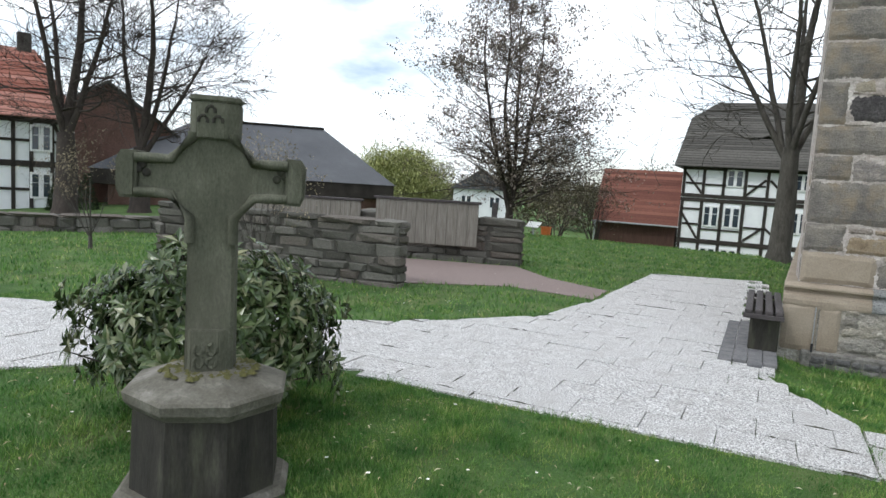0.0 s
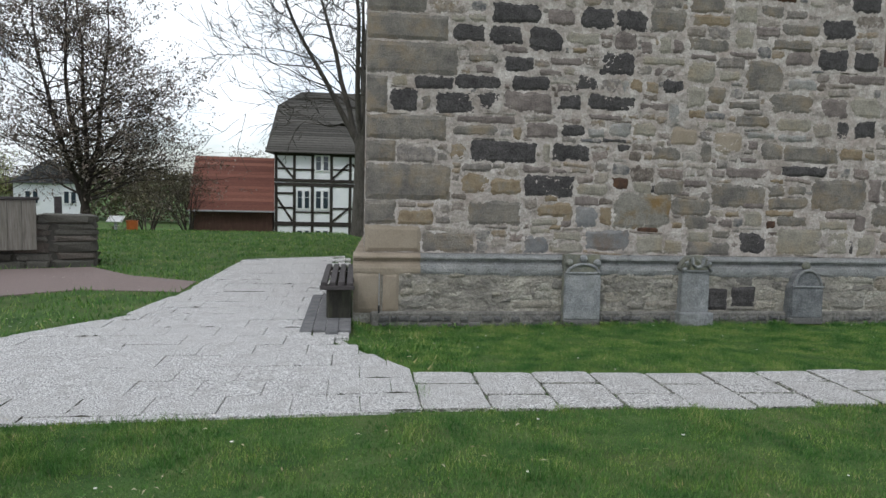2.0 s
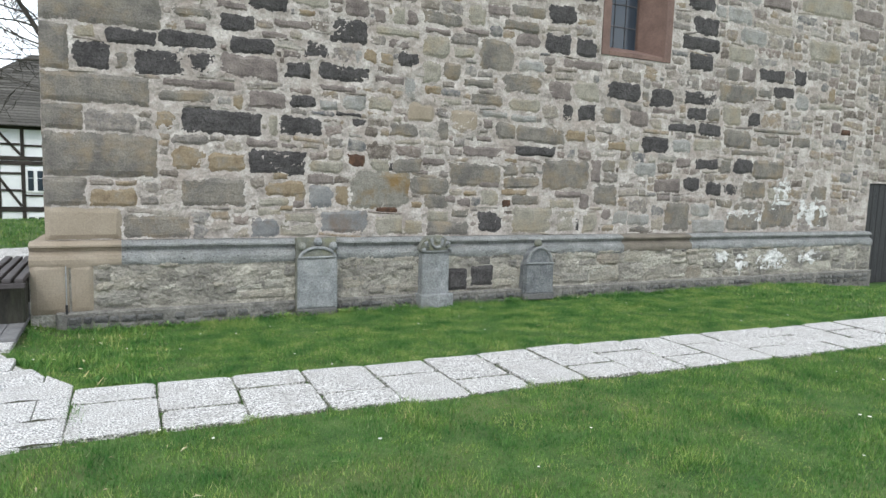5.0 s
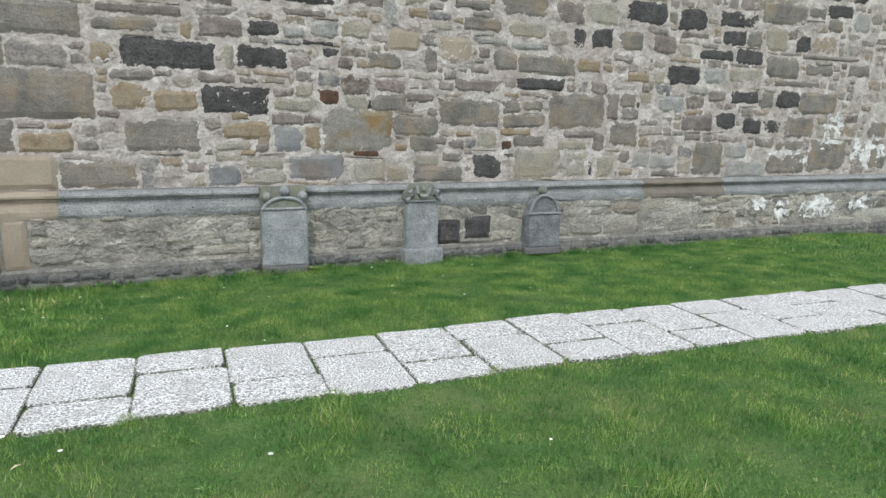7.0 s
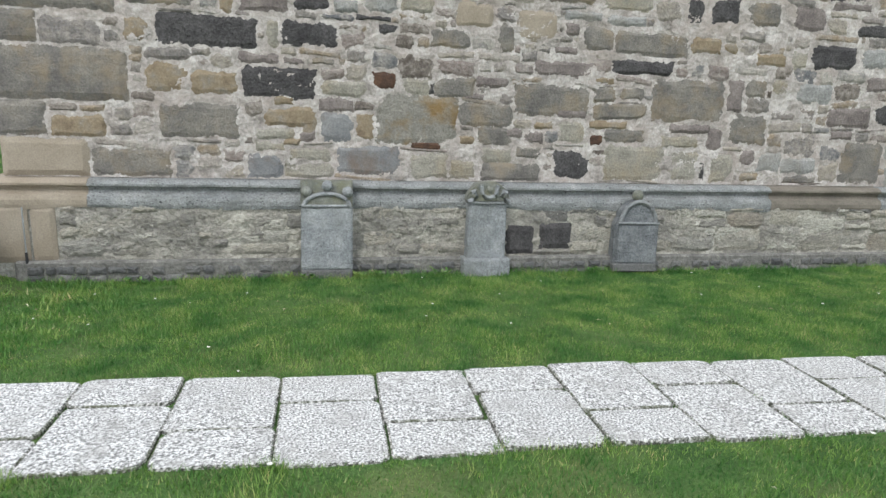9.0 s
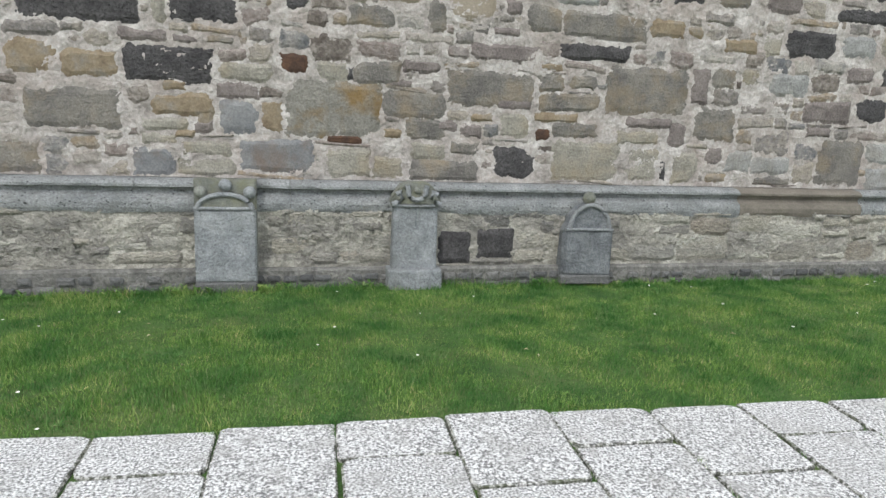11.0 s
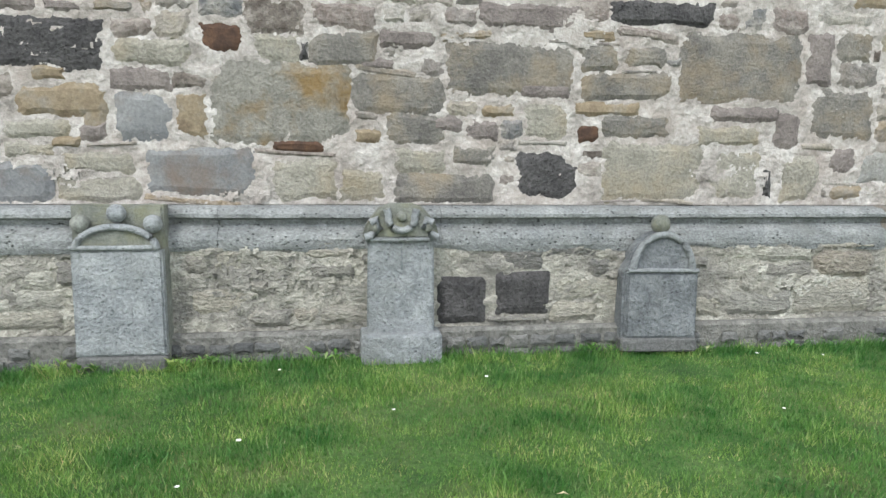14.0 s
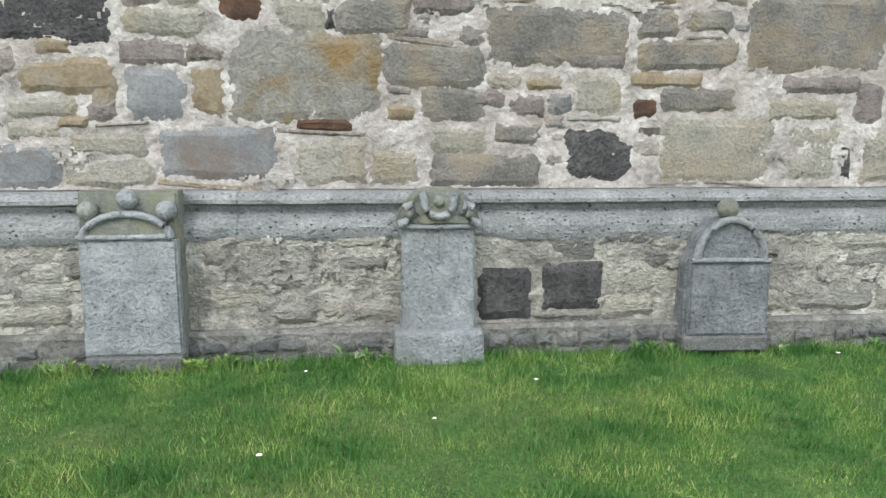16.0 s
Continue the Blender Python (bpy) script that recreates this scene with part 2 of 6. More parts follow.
M_REDSAND = surface("red_sandstone", [(0.3, (0.125, 0.082, 0.07)), (0.7, (0.2, 0.13, 0.108))], 4, 0.9, 0.4, 60)
M_LEAD = surface("lead_came", [(0.3, (0.05, 0.05, 0.055)), (0.7, (0.09, 0.09, 0.1))], 20, 0.6, 0.2, 80)
M_PANEL = surface("weathered_board", [(0.3, (0.13, 0.12, 0.105)), (0.5, (0.19, 0.175, 0.15)), (0.7, (0.25, 0.235, 0.21))], 5, 0.85, 0.3, 60, stretch=(9, 9, 0.6), fleck=0.2)
M_DRYSTONE = surface("quarry_stone", [(0.0, (0.07, 0.066, 0.056)), (0.35, (0.125, 0.12, 0.104)), (0.7, (0.18, 0.17, 0.15)), (1.0, (0.12, 0.1, 0.086))], 6, 0.95, 1.0, 40, "object", 0.35, bump_dist=0.02)
M_SHADEGAP = surface("dark_gap_shade_and_chimney", [(0.3, (0.05, 0.047, 0.04)), (0.7, (0.09, 0.085, 0.075))], 8, 1.0, 0.5, 60)
M_RENDER = surface("white_infill", [(0.3, (0.72, 0.73, 0.75)), (0.7, (0.82, 0.83, 0.84))], 1.5, 0.9, 0.2, 40, fleck=0.05)
M_TIMBER = surface("black_timber", [(0.3, (0.022, 0.018, 0.016)), (0.7, (0.05, 0.042, 0.036))], 2, 0.8, 0.3, 30)
M_WHITEWIN = surface("white_window", [(0.3, (0.72, 0.72, 0.72)), (0.7, (0.8, 0.8, 0.8))], 3, 0.5, 0.0, 30, fleck=0.03)
M_OLDTILE = surface("old_brown_tile", [(0.2, (0.06, 0.056, 0.05)), (0.5, (0.078, 0.073, 0.065)), (0.8, (0.1, 0.094, 0.084))], 1.2, 0.9, 0.5, 12, "object", 0.4)
M_REDTILE = surface("red_tile", [(0.2, (0.11, 0.042, 0.03)), (0.5, (0.155, 0.06, 0.043)), (0.8, (0.2, 0.085, 0.06))], 1.5, 0.85, 0.4, 14, "object", 0.3)
M_ORANGETILE = surface("orange_tile", [(0.2, (0.2, 0.07, 0.048)), (0.5, (0.26, 0.1, 0.07)), (0.8, (0.33, 0.16, 0.125))], 1.5, 0.85, 0.4, 14, "object", 0.35)
M_SLATE = surface("grey_sheet_roof", [(0.3, (0.065, 0.067, 0.075)), (0.55, (0.095, 0.098, 0.108)), (0.8, (0.15, 0.155, 0.165))], 0.35, 0.7, 0.2, 25, fleck=0.15)
M_BRICK = surface("old_red_brick", [(0.3, (0.12, 0.07, 0.055)), (0.5, (0.17, 0.1, 0.08)), (0.75, (0.22, 0.14, 0.115))], 0.8, 0.95, 0.4, 20, fleck=0.35)
M_BROWNBOARD = surface("brown_boards", [(0.3, (0.06, 0.032, 0.024)), (0.7, (0.1, 0.055, 0.042))], 2, 0.9, 0.3, 20, stretch=(6, 6, 0.7))
M_BARK = surface("grey_bark", [(0.3, (0.055, 0.05, 0.043)), (0.6, (0.1, 0.092, 0.08)), (0.8, (0.14, 0.13, 0.115))], 9, 0.95, 0.9, 40, fleck=0.35, stretch=(1, 1, 0.3), bump_dist=0.03)
M_BARKDARK = surface("dark_bark", [(0.3, (0.035, 0.028, 0.025)), (0.7, (0.075, 0.06, 0.052))], 9, 0.95, 0.6, 40, stretch=(1, 1, 0.3))
M_PLASTIC = surface("orange_paint", [(0.3, (0.6, 0.16, 0.04)), (0.7, (0.7, 0.2, 0.05))], 3, 0.5, 0, 30)
M_LIME = surface("white_lime_patch", [(0.35, (0.43, 0.42, 0.4)), (0.6, (0.66, 0.65, 0.635))], 9, 0.95, 0.8, 40, fleck=0.25)
M_FOOTING = surface("damp_cement", [(0.3, (0.12, 0.114, 0.104)), (0.55, (0.2, 0.19, 0.172)), (0.75, (0.32, 0.3, 0.265))], 7, 0.95, 1.0, 40, fleck=0.4, bump_dist=0.03)
M_SETT = surface("dark_footing_sett", [(0.0, (0.075, 0.074, 0.073)), (0.5, (0.125, 0.122, 0.118)), (1.0, (0.18, 0.172, 0.16))], 8, 0.95, 0.9, 50, "island", 0.4, bump_dist=0.02)
M_GALV = surface("galvanised_steel", [(0.3, (0.3, 0.31, 0.32)), (0.7, (0.42, 0.43, 0.44))], 9, 0.5, 0.1, 60, metal=0.6)


def leafy(name, stops, rough=0.5, trans=0.25, patches=((0.3, (0.68, 0.7, 0.66)), (0.7, (1.3, 1.22, 1.15))), patch_scale=0.9):
    m = bpy.data.materials.new(name)
    m.use_nodes = True
    N, L = m.node_tree.nodes, m.node_tree.links
    bsdf = N["Principled BSDF"]
    geo = N.new("ShaderNodeNewGeometry")
    r = ramp_node(m.node_tree, stops)
    L.new(geo.outputs["Random Per Island"], r.inputs["Fac"])
    nz = N.new("ShaderNodeTexNoise")
    nz.inputs["Scale"].default_value = patch_scale
    nz.inputs["Detail"].default_value = 4
    L.new(geo.outputs["Position"], nz.inputs["Vector"])
    fr = ramp_node(m.node_tree, list(patches))
    L.new(nz.outputs["Fac"], fr.inputs["Fac"])
    mul = N.new("ShaderNodeMix")
    mul.data_type, mul.blend_type = "RGBA", "MULTIPLY"
    mul.inputs[0].default_value = 1
    L.new(r.outputs["Color"], mul.inputs[6])
    L.new(fr.outputs["Color"], mul.inputs[7])
    L.new(mul.outputs[2], bsdf.inputs["Base Color"])
    bsdf.inputs["Roughness"].default_value = rough
    bsdf.inputs["Specular IOR Level"].default_value = 0.35
    if trans:
        t = N.new("ShaderNodeBsdfTranslucent")
        L.new(mul.outputs[2], t.inputs["Color"])
        mx = N.new("ShaderNodeMixShader")
        mx.inputs[0].default_value = trans
        L.new(bsdf.outputs[0], mx.inputs[1])
        L.new(t.outputs[0], mx.inputs[2])
        L.new(mx.outputs[0], N["Material Output"].inputs["Surface"])
    return m


M_GRASS = leafy("grass_blades", [(0.0, (0.042, 0.115, 0.02)), (0.4, (0.085, 0.205, 0.038)), (0.78, (0.14, 0.27, 0.064)), (0.95, (0.21, 0.31, 0.1)), (1.0, (0.32, 0.34, 0.17))], 0.55, 0.3,
                patches=[(0.33, (0.42, 0.62, 0.5)), (0.45, (0.92, 0.95, 0.95)), (0.55, (1.35, 1.14, 1.1)), (0.66, (2.0, 1.42, 1.6))], patch_scale=3.4)
M_STRAW = leafy("dry_grass", [(0.0, (0.14, 0.19, 0.05)), (0.6, (0.22, 0.26, 0.09)), (1.0, (0.33, 0.32, 0.16))], 0.7, 0.25)
M_RHODO = leafy("rhododendron_leaves", [(0.0, (0.024, 0.045, 0.015)), (0.45, (0.06, 0.095, 0.034)), (0.8, (0.11, 0.145, 0.065)), (1.0, (0.22, 0.23, 0.14))], 0.24, 0.1)
M_COPPER = leafy("brown_leaves", [(0.0, (0.1, 0.08, 0.07)), (0.6, (0.19, 0.158, 0.14)), (1.0, (0.32, 0.28, 0.25))], 0.6, 0.15)
M_WILLOW = leafy("willow_leaves", [(0.0, (0.22, 0.25, 0.09)), (0.6, (0.34, 0.37, 0.15)), (1.0, (0.44, 0.46, 0.22))], 0.6, 0.2)
M_BUDS = leafy("pale_buds", [(0.0, (0.2, 0.17, 0.12)), (1.0, (0.36, 0.31, 0.22))], 0.7, 0.1)
M_HEDGE = leafy("brown_hedge_twigs", [(0.0, (0.1, 0.088, 0.06)), (1.0, (0.19, 0.17, 0.115))], 0.8, 0.1)
M_CONIFER = leafy("conifer_needles", [(0.0, (0.015, 0.03, 0.012)), (1.0, (0.04, 0.065, 0.028))], 0.7, 0.05)
M_PETAL = leafy("daisy_petals", [(0.0, (0.75, 0.75, 0.72)), (1.0, (0.8, 0.8, 0.78))], 0.7, 0.1)
M_DRYLEAF = leafy("dry_leaves", [(0.0, (0.26, 0.21, 0.12)), (0.5, (0.42, 0.38, 0.25)), (1.0, (0.58, 0.56, 0.42))], 0.8, 0.1)

M_GLASS = bpy.data.materials.new("dark_window_glass")
M_GLASS.use_nodes = True
_g = M_GLASS.node_tree.nodes["Principled BSDF"]
_g.inputs["Base Color"].default_value = (0.03, 0.04, 0.055, 1)
_g.inputs["Roughness"].default_value = 0.12
_g.inputs["Specular IOR Level"].default_value = 0.6


# ---- building helpers ----
def mesh_from(name, verts, faces, mat, smooth=False):
    me = bpy.data.meshes.new(name)
    me.from_pydata(verts, [], faces)
    me.materials.append(mat)
    if smooth:
        me.polygons.foreach_set("use_smooth", [True] * len(me.polygons))
    me.update()
    return me


def part(name, bm, material, parent, label="", smooth=False, at=None):
    """One mesh object under a thing or a part."""
    if isinstance(bm, bmesh.types.BMesh):
        me = bpy.data.meshes.new(name)
        bm.to_mesh(me)
        bm.free()
        me.materials.append(material)
        if smooth:
            me.polygons.foreach_set("use_smooth", [True] * len(me.polygons))
    else:
        me = bm
    ob = new(name, me)
    if parent:
        ob.parent = parent
    if at is not None:
        ob.matrix_basis = at
    if label:
        tagged(ob, label=label)
    return ob


def thing(name, x, y, z, label, category, rz=0.0, group="", kind="", rx=0.0):
    ob = new(name)
    ob.empty_display_size = 0.1
    ob.matrix_basis = pose(x, y, z, rx, 0, rz)
    return tagged(ob, label, category, group, kind)


def box(bm, c, s, m=None, bevel=0.0, seg=1):
    """A box with centre c and size s, its edges chamfered by bevel."""
    mat = Matrix.Translation(c) @ Matrix.Diagonal((*s, 1))
    if m is not None:
        mat = m @ mat
    r = bmesh.ops.create_cube(bm, size=1.0, matrix=mat)
    if bevel:
        edges = {e for v in r["verts"] for e in v.link_edges}
        bmesh.ops.bevel(bm, geom=list(edges), offset=bevel, segments=seg, affect="EDGES", profile=0.6)
    return bm


def one_box(c, s, bevel=0.0, m=None, seg=1):
    return box(bmesh.new(), c, s, m, bevel, seg)


def prism(outline, y0, y1, bevel=0.0, seg=1):
    """An outline of (x, z) pulled from y0 (front) to y1, the front edge rounded."""
    bm = bmesh.new()
    a = [bm.verts.new((x, y0, z)) for x, z in outline]
    b = [bm.verts.new((x, y1, z)) for x, z in outline]
    front = bm.faces.new(a)
    bm.faces.new(b[::-1])
    n = len(a)
    for i in range(n):
        bm.faces.new((a[i], b[i], b[(i + 1) % n], a[(i + 1) % n]))
    bmesh.ops.recalc_face_normals(bm, faces=bm.faces)
    if bevel:
        bmesh.ops.bevel(bm, geom=list(front.edges), offset=bevel, segments=seg, affect="EDGES")
    return bm


def roughen(bm, amount, scale, seed=0, cuts=0):
    """Uneven, worn faces: moves the points a little along a noise field."""
    if cuts:
        bmesh.ops.subdivide_edges(bm, edges=bm.edges[:], cuts=cuts, use_grid_fill=True)
    off = Vector((seed * 7.3, seed * 3.1, seed * 1.7))
    for v in bm.verts:
        v.co += amount * noise.noise_vector((v.co + off) * scale)
    return bm


def tube(points, radii, sides=6):
    """Points and radii to the verts and faces of a tapered tube."""
    verts, faces = [], []
    for i, (p, r) in enumerate(zip(points, radii)):
        d = (points[min(i + 1, len(points) - 1)] - points[max(i - 1, 0)])
        d = d.normalized() if d.length > 1e-6 else Vector((0, 0, 1))
        u = d.orthogonal().normalized()
        w = d.cross(u)
        for k in range(sides):
            a = 2 * math.pi * k / sides
            verts.append(p + (u * math.cos(a) + w * math.sin(a)) * r)
    for i in range(len(points) - 1):
        for k in range(sides):
            a, b = i * sides + k, i * sides + (k + 1) % sides
            faces.append((a, b, b + sides, a + sides))
    return verts, faces


class Soup:
    """Gathers many small pieces into one mesh."""

    def __init__(self):
        self.v, self.f = [], []

    def add(self, verts, faces):
        n = len(self.v)
        self.v.extend(verts)
        self.f.extend(tuple(i + n for i in f) for f in faces)

    def mesh(self, name, mat, smooth=False):
        return mesh_from(name, self.v, self.f, mat, smooth)


# ---- ground ----
def smooth(a, b, v):
    t = min(1.0, max(0.0, (v - a) / (b - a)))
    return t * t * (3 - 2 * t)


def ground_z(x, y):
    """Height of the lawn: level round the path, falling a little to the church wall and far more behind the crest."""
    z = -0.035
    if y < 4.6:
        z += 0.05 * smooth(4.6, 2.0, y)
    z -= (0.115 + 0.04 * smooth(4.0, 0.6, x) + 0.14 * smooth(11.0, 14.0, x)) * smooth(5.7, 8.1, y) * smooth(-0.2, 0.8, x)
    z -= 3.1 * smooth(21.0, 37.0, y) * max(smooth(-24.0, -12.0, x), smooth(27.0, 40.0, y))
    z -= 0.6 * smooth(16.0, 26.0, -x) * smooth(21.0, 10.0, y)
    return z + 0.012 * noise.noise((x * 0.9, y * 0.9, 0.0))


def axis_steps(lo, hi, fine_lo, fine_hi, fine):
    out, s = [], fine
    v = fine_lo
    while v <= fine_hi:
        out.append(v)
        v += fine
    while v < hi:
        out.append(v)
        s *= 1.28
        v += s
    out.append(hi)
    s, v, left = fine, fine_lo - fine, []
    while v > lo:
        left.append(v)
        s *= 1.28
        v -= s
    return [lo] + left[::-1] + out


gx, gy = axis_steps(-700, 700, -20, 15, 0.35), axis_steps(-500, 900, -2, 40, 0.35)
gverts = [(x, y, ground_z(x, y)) for y in gy for x in gx]
nx = len(gx)
gfaces = [(j * nx + i, j * nx + i + 1, (j + 1) * nx + i + 1, (j + 1) * nx + i) for j in range(len(gy) - 1) for i in range(nx - 1)]
ground = tagged(new("ground", mesh_from("ground", gverts, gfaces, M_SOIL, True)), "mown green spring lawn of the churchyard", "lawn", kind="structure")


def inside(x, y, poly):
    hit = False
    for (x0, y0), (x1, y1) in zip(poly, poly[1:] + poly[:1]):
        if (y0 > y) != (y1 > y) and x < (x1 - x0) * (y - y0) / (y1 - y0) + x0:
            hit = not hit
    return hit


# the paved forecourt, and the strip along the church wall
COURT = [(-13.0, -1.6), (-9.5, 0.2), (-6.5, 1.9), (-5.0, 2.95), (-4.5, 3.65), (-3.2, 4.5), (0.795, 4.64), (0.795, 5.72), (0.52, 6.2), (0.25, 6.85),
         (0.22, 14.9), (-1.95, 13.9), (-2.15, 9.8), (-2.45, 8.0), (-3.3, 6.9), (-4.1, 6.2), (-5.6, 5.5), (-7.2, 4.7), (-10.5, 3.0), (-14.0, 0.6)]
STRIP_X, STRIP_END, PITCH, DEEP = 0.8, 15.5, 0.52, 0.95


def strip_y(x):
    """The near edge of the strip, which runs a little askew to the wall."""
    return 4.66 - 0.03 * (x - 1)


def paved(x, y):
    return inside(x, y, COURT) or (STRIP_X - 0.1 < x < STRIP_END and -0.02 < y - strip_y(x) < DEEP + 0.02)


# ---- church wall ----
WX0, WX1, WY, WTOP = 0.42, 16.0, 8.36, 13.0
WIN = (7.40, 8.72, 3.36, 6.2)
DOOR = (14.0, 15.1, 1.66)
me = bpy.data.meshes.new("wall_south")
bmw = bmesh.new()
for (x0, x1, z0, z1) in ((WX0, WIN[0], -0.6, WTOP), (WIN[0], WIN[1], -0.6, WIN[2]), (WIN[0], WIN[1], WIN[3], WTOP), (WIN[1], DOOR[0], -0.6, WTOP),
                         (DOOR[0], DOOR[1], DOOR[2], WTOP), (DOOR[1], WX1, -0.6, WTOP)):
    box(bmw, ((x0 + x1) / 2, WY + 0.45, (z0 + z1) / 2), (x1 - x0, 0.9, z1 - z0))
bmw.to_mesh(me)
bmw.free()
me.materials.append(M_MORTAR)
wall = new("wall_south", me)
tagged(wall, "old church wall of mixed rubble stone in pale lime mortar", "wall", kind="structure")
wall_w = tagged(part("wall_west", one_box((WX0 + 0.45, (WY + 0.9 + 21) / 2, 6.2), (0.9, 21 - WY - 0.9, 13.6)), M_MORTAR, None),
                "west side of the church tower in rubble stone", "wall", kind="structure")
tagged(part("wall_north", one_box(((WX0 + WX1) / 2, 20.55, 6.2), (WX1 - WX0 - 1.8, 0.9, 13.6)), M_MORTAR, None), "plain rubble wall closing the church", "wall", kind="structure")
tagged(part("wall_east", one_box((WX1 - 0.45, (WY + 0.9 + 21) / 2, 6.2), (0.9, 21 - WY - 0.9, 13.6)), M_MORTAR, None), "plain rubble wall closing the church", "wall", kind="structure")
TURN_W = Matrix.Translation((WX0, WY, 0)) @ Matrix.Rotation(radians(-3.1), 4, "Z") @ Matrix.Translation((-WX0, -WY, 0))
wall_w.matrix_basis = TURN_W
rb = bmesh.new()
hx, hy = (WX0 + WX1) / 2, (WY + 21) / 2
rv = [rb.verts.new(p) for p in ((WX0 - 0.4, WY - 0.4, 12.95), (WX1 + 0.4, WY - 0.4, 12.95), (WX1 + 0.4, 21.4, 12.95), (WX0 - 0.4, 21.4, 12.95), (hx, hy, 20.0))]
for f in ((0, 1, 4), (1, 2, 4), (2, 3, 4), (3, 0, 4), (3, 2, 1, 0)):
    rb.faces.new([rv[i] for i in f])
tagged(part("roof", rb, M_SLATE, None), "grey hipped church roof", "roof", kind="structure")

CELL = 0.04


def stone_shape(w, h, d, rng, n=10, ragged=0.16, chip=0.75):
    """A roughly squared block face with broken edges, flush with its mortar. Local x along the wall, z up, -y outwards."""
    corner = [rng.uniform(0.03, 0.06 + chip * ragged) * min(w, h) for _ in range(4)]
    skew = [rng.uniform(-0.5, 0.5) * ragged * h * 0.5 for _ in range(4)]
    cs = [(w / 2, -h / 2 + skew[0]), (w / 2, h / 2 + skew[1]), (-w / 2, h / 2 + skew[2]), (-w / 2, -h / 2 + skew[3])]
    ring, own = [], rng.uniform(0, 90)
    per = max(1, (n - 8) // 4)
    for k in range(4):
        (x0, z0), (x1, z1) = cs[k], cs[(k + 1) % 4]
        L = math.hypot(x1 - x0, z1 - z0)
        c0, c1 = min(corner[k], L * 0.4) / L, 1 - min(corner[(k + 1) % 4], L * 0.4) / L
        along = per + (1 if L > 0.3 and n > 12 else 0)
        for i in range(along + 2):
            f = c0 + (c1 - c0) * i / (along + 1)
            px, pz = x0 + (x1 - x0) * f, z0 + (z1 - z0) * f
            j = ragged * (0.06 * noise.noise((px * 7 + own, pz * 7, own)) + 0.05 * noise.noise((px * 22, pz * 22 + own, 3.0)) - 0.012)
            j = max(-0.03, min(0.02, j)) * (0.4 if i in (0, along + 1) else 1.0)
            ring.append((px + j * (z1 - z0) / L, pz - j * (x1 - x0) / L))
    n = len(ring)
    ins = 0.02 + 0.1 * min(w, h)
    fx, fz = max(0.4, 1 - 2 * ins / w), max(0.4, 1 - 2 * ins / h)
    verts = [(x, 0.012, z) for x, z in ring]
    verts += [(x, -d * 0.25, z) for x, z in ring]
    tx, tz = rng.uniform(-0.25, 0.25) * d / w, rng.uniform(-0.25, 0.25) * d / h
    verts += [(x * fx, -d * (1 + 0.18 * noise.noise((x * 6, z * 6, own))) - x * tx - z * tz, z * fz) for x, z in ring]
    verts.append((rng.uniform(-0.2, 0.2) * w, -d * rng.uniform(1.0, 1.2), rng.uniform(-0.2, 0.2) * h))
    faces = [(i, (i + 1) % n, n + (i + 1) % n, n + i) for i in range(n)]
    faces += [(n + i, n + (i + 1) % n, 2 * n + (i + 1) % n, 2 * n + i) for i in range(n)]
    faces += [(2 * n + i, 2 * n + (i + 1) % n, 3 * n) for i in range(n)]
    return verts, faces


def pack(x0, x1, z0, z1, taken, rng, wmin=0.2, wmax=0.52, hmin=0.1, hmax=0.23):
    """Fills a wall face with stones of many sizes round those already set. Yields (x, z, w, h) by lower left corner."""
    cols, rows = int((x1 - x0) / CELL), int((z1 - z0) / CELL)
    used = np.zeros((rows, cols), bool)
    for (sx, sz, sw, sh) in taken:
        used[max(0, round((sz - z0) / CELL)):max(0, round((sz + sh - z0) / CELL)), max(0, round((sx - x0) / CELL)):max(0, round((sx + sw - x0) / CELL))] = True
    for r in range(rows):
        for c in range(cols):
            if used[r, c]:
                continue
            big = rng.random() < (0.55 if x0 + c * CELL > 7.4 else 0.35)
            w = max(3, round(rng.uniform(wmin, wmax) * (1.3 if big else 0.82) / CELL))
            h = max(2, round(rng.uniform(hmin, hmax) * (1.25 if big else 0.85) / CELL))
            k = 0
            while k < w and c + k < cols and not used[r, c + k]:
                k += 1
            w = k
            h = min(h, max(2, round(w * 0.75)))
            k = 0
            while k < h and r + k < rows and not used[r + k, c:c + w].any():
                k += 1
            h = k
            used[r:r + h, c:c + w] = True
            if w * h >= 7 or (w * h >= 4 and rng.random() < 0.5):
                yield (x0 + c * CELL, z0 + r * CELL, w * CELL, h * CELL)


# the stones that stand out: lower left corner along the wall and up, width, height
BASALT_TOWER = [(0.68, 2.51, 0.38, 0.28), (1.01, 2.79, 0.49, 0.17), (1.51, 2.81, 0.6, 0.18), (1.27, 2.51, 0.5, 0.26), (1.8, 2.55, 0.3, 0.25), (2.23, 2.83, 0.51, 0.18),
                (2.85, 2.61, 0.31, 0.19), (3.23, 2.61, 0.68, 0.22), (3.07, 2.84, 0.3, 0.24), (3.38, 3.08, 0.48, 0.3), (1.73, 1.91, 0.87, 0.28), (2.78, 1.96, 0.52, 0.23),
                (2.44, 1.49, 0.68, 0.29), (4.24, 2.87, 0.3, 0.19), (2.92, 2.26, 0.31, 0.18), (2.14, 3.04, 0.38, 0.2), (6.01, 1.84, 0.68, 0.15), (5.45, 0.78, 0.41, 0.31),
                (1.96, 3.64, 0.63, 0.27), (2.44, 3.33, 0.44, 0.29), (3.1, 3.65, 0.44, 0.28), (3.58, 3.63, 0.43, 0.29), (1.48, 3.4, 0.4, 0.2), (1.93, 3.38, 0.45, 0.23)]
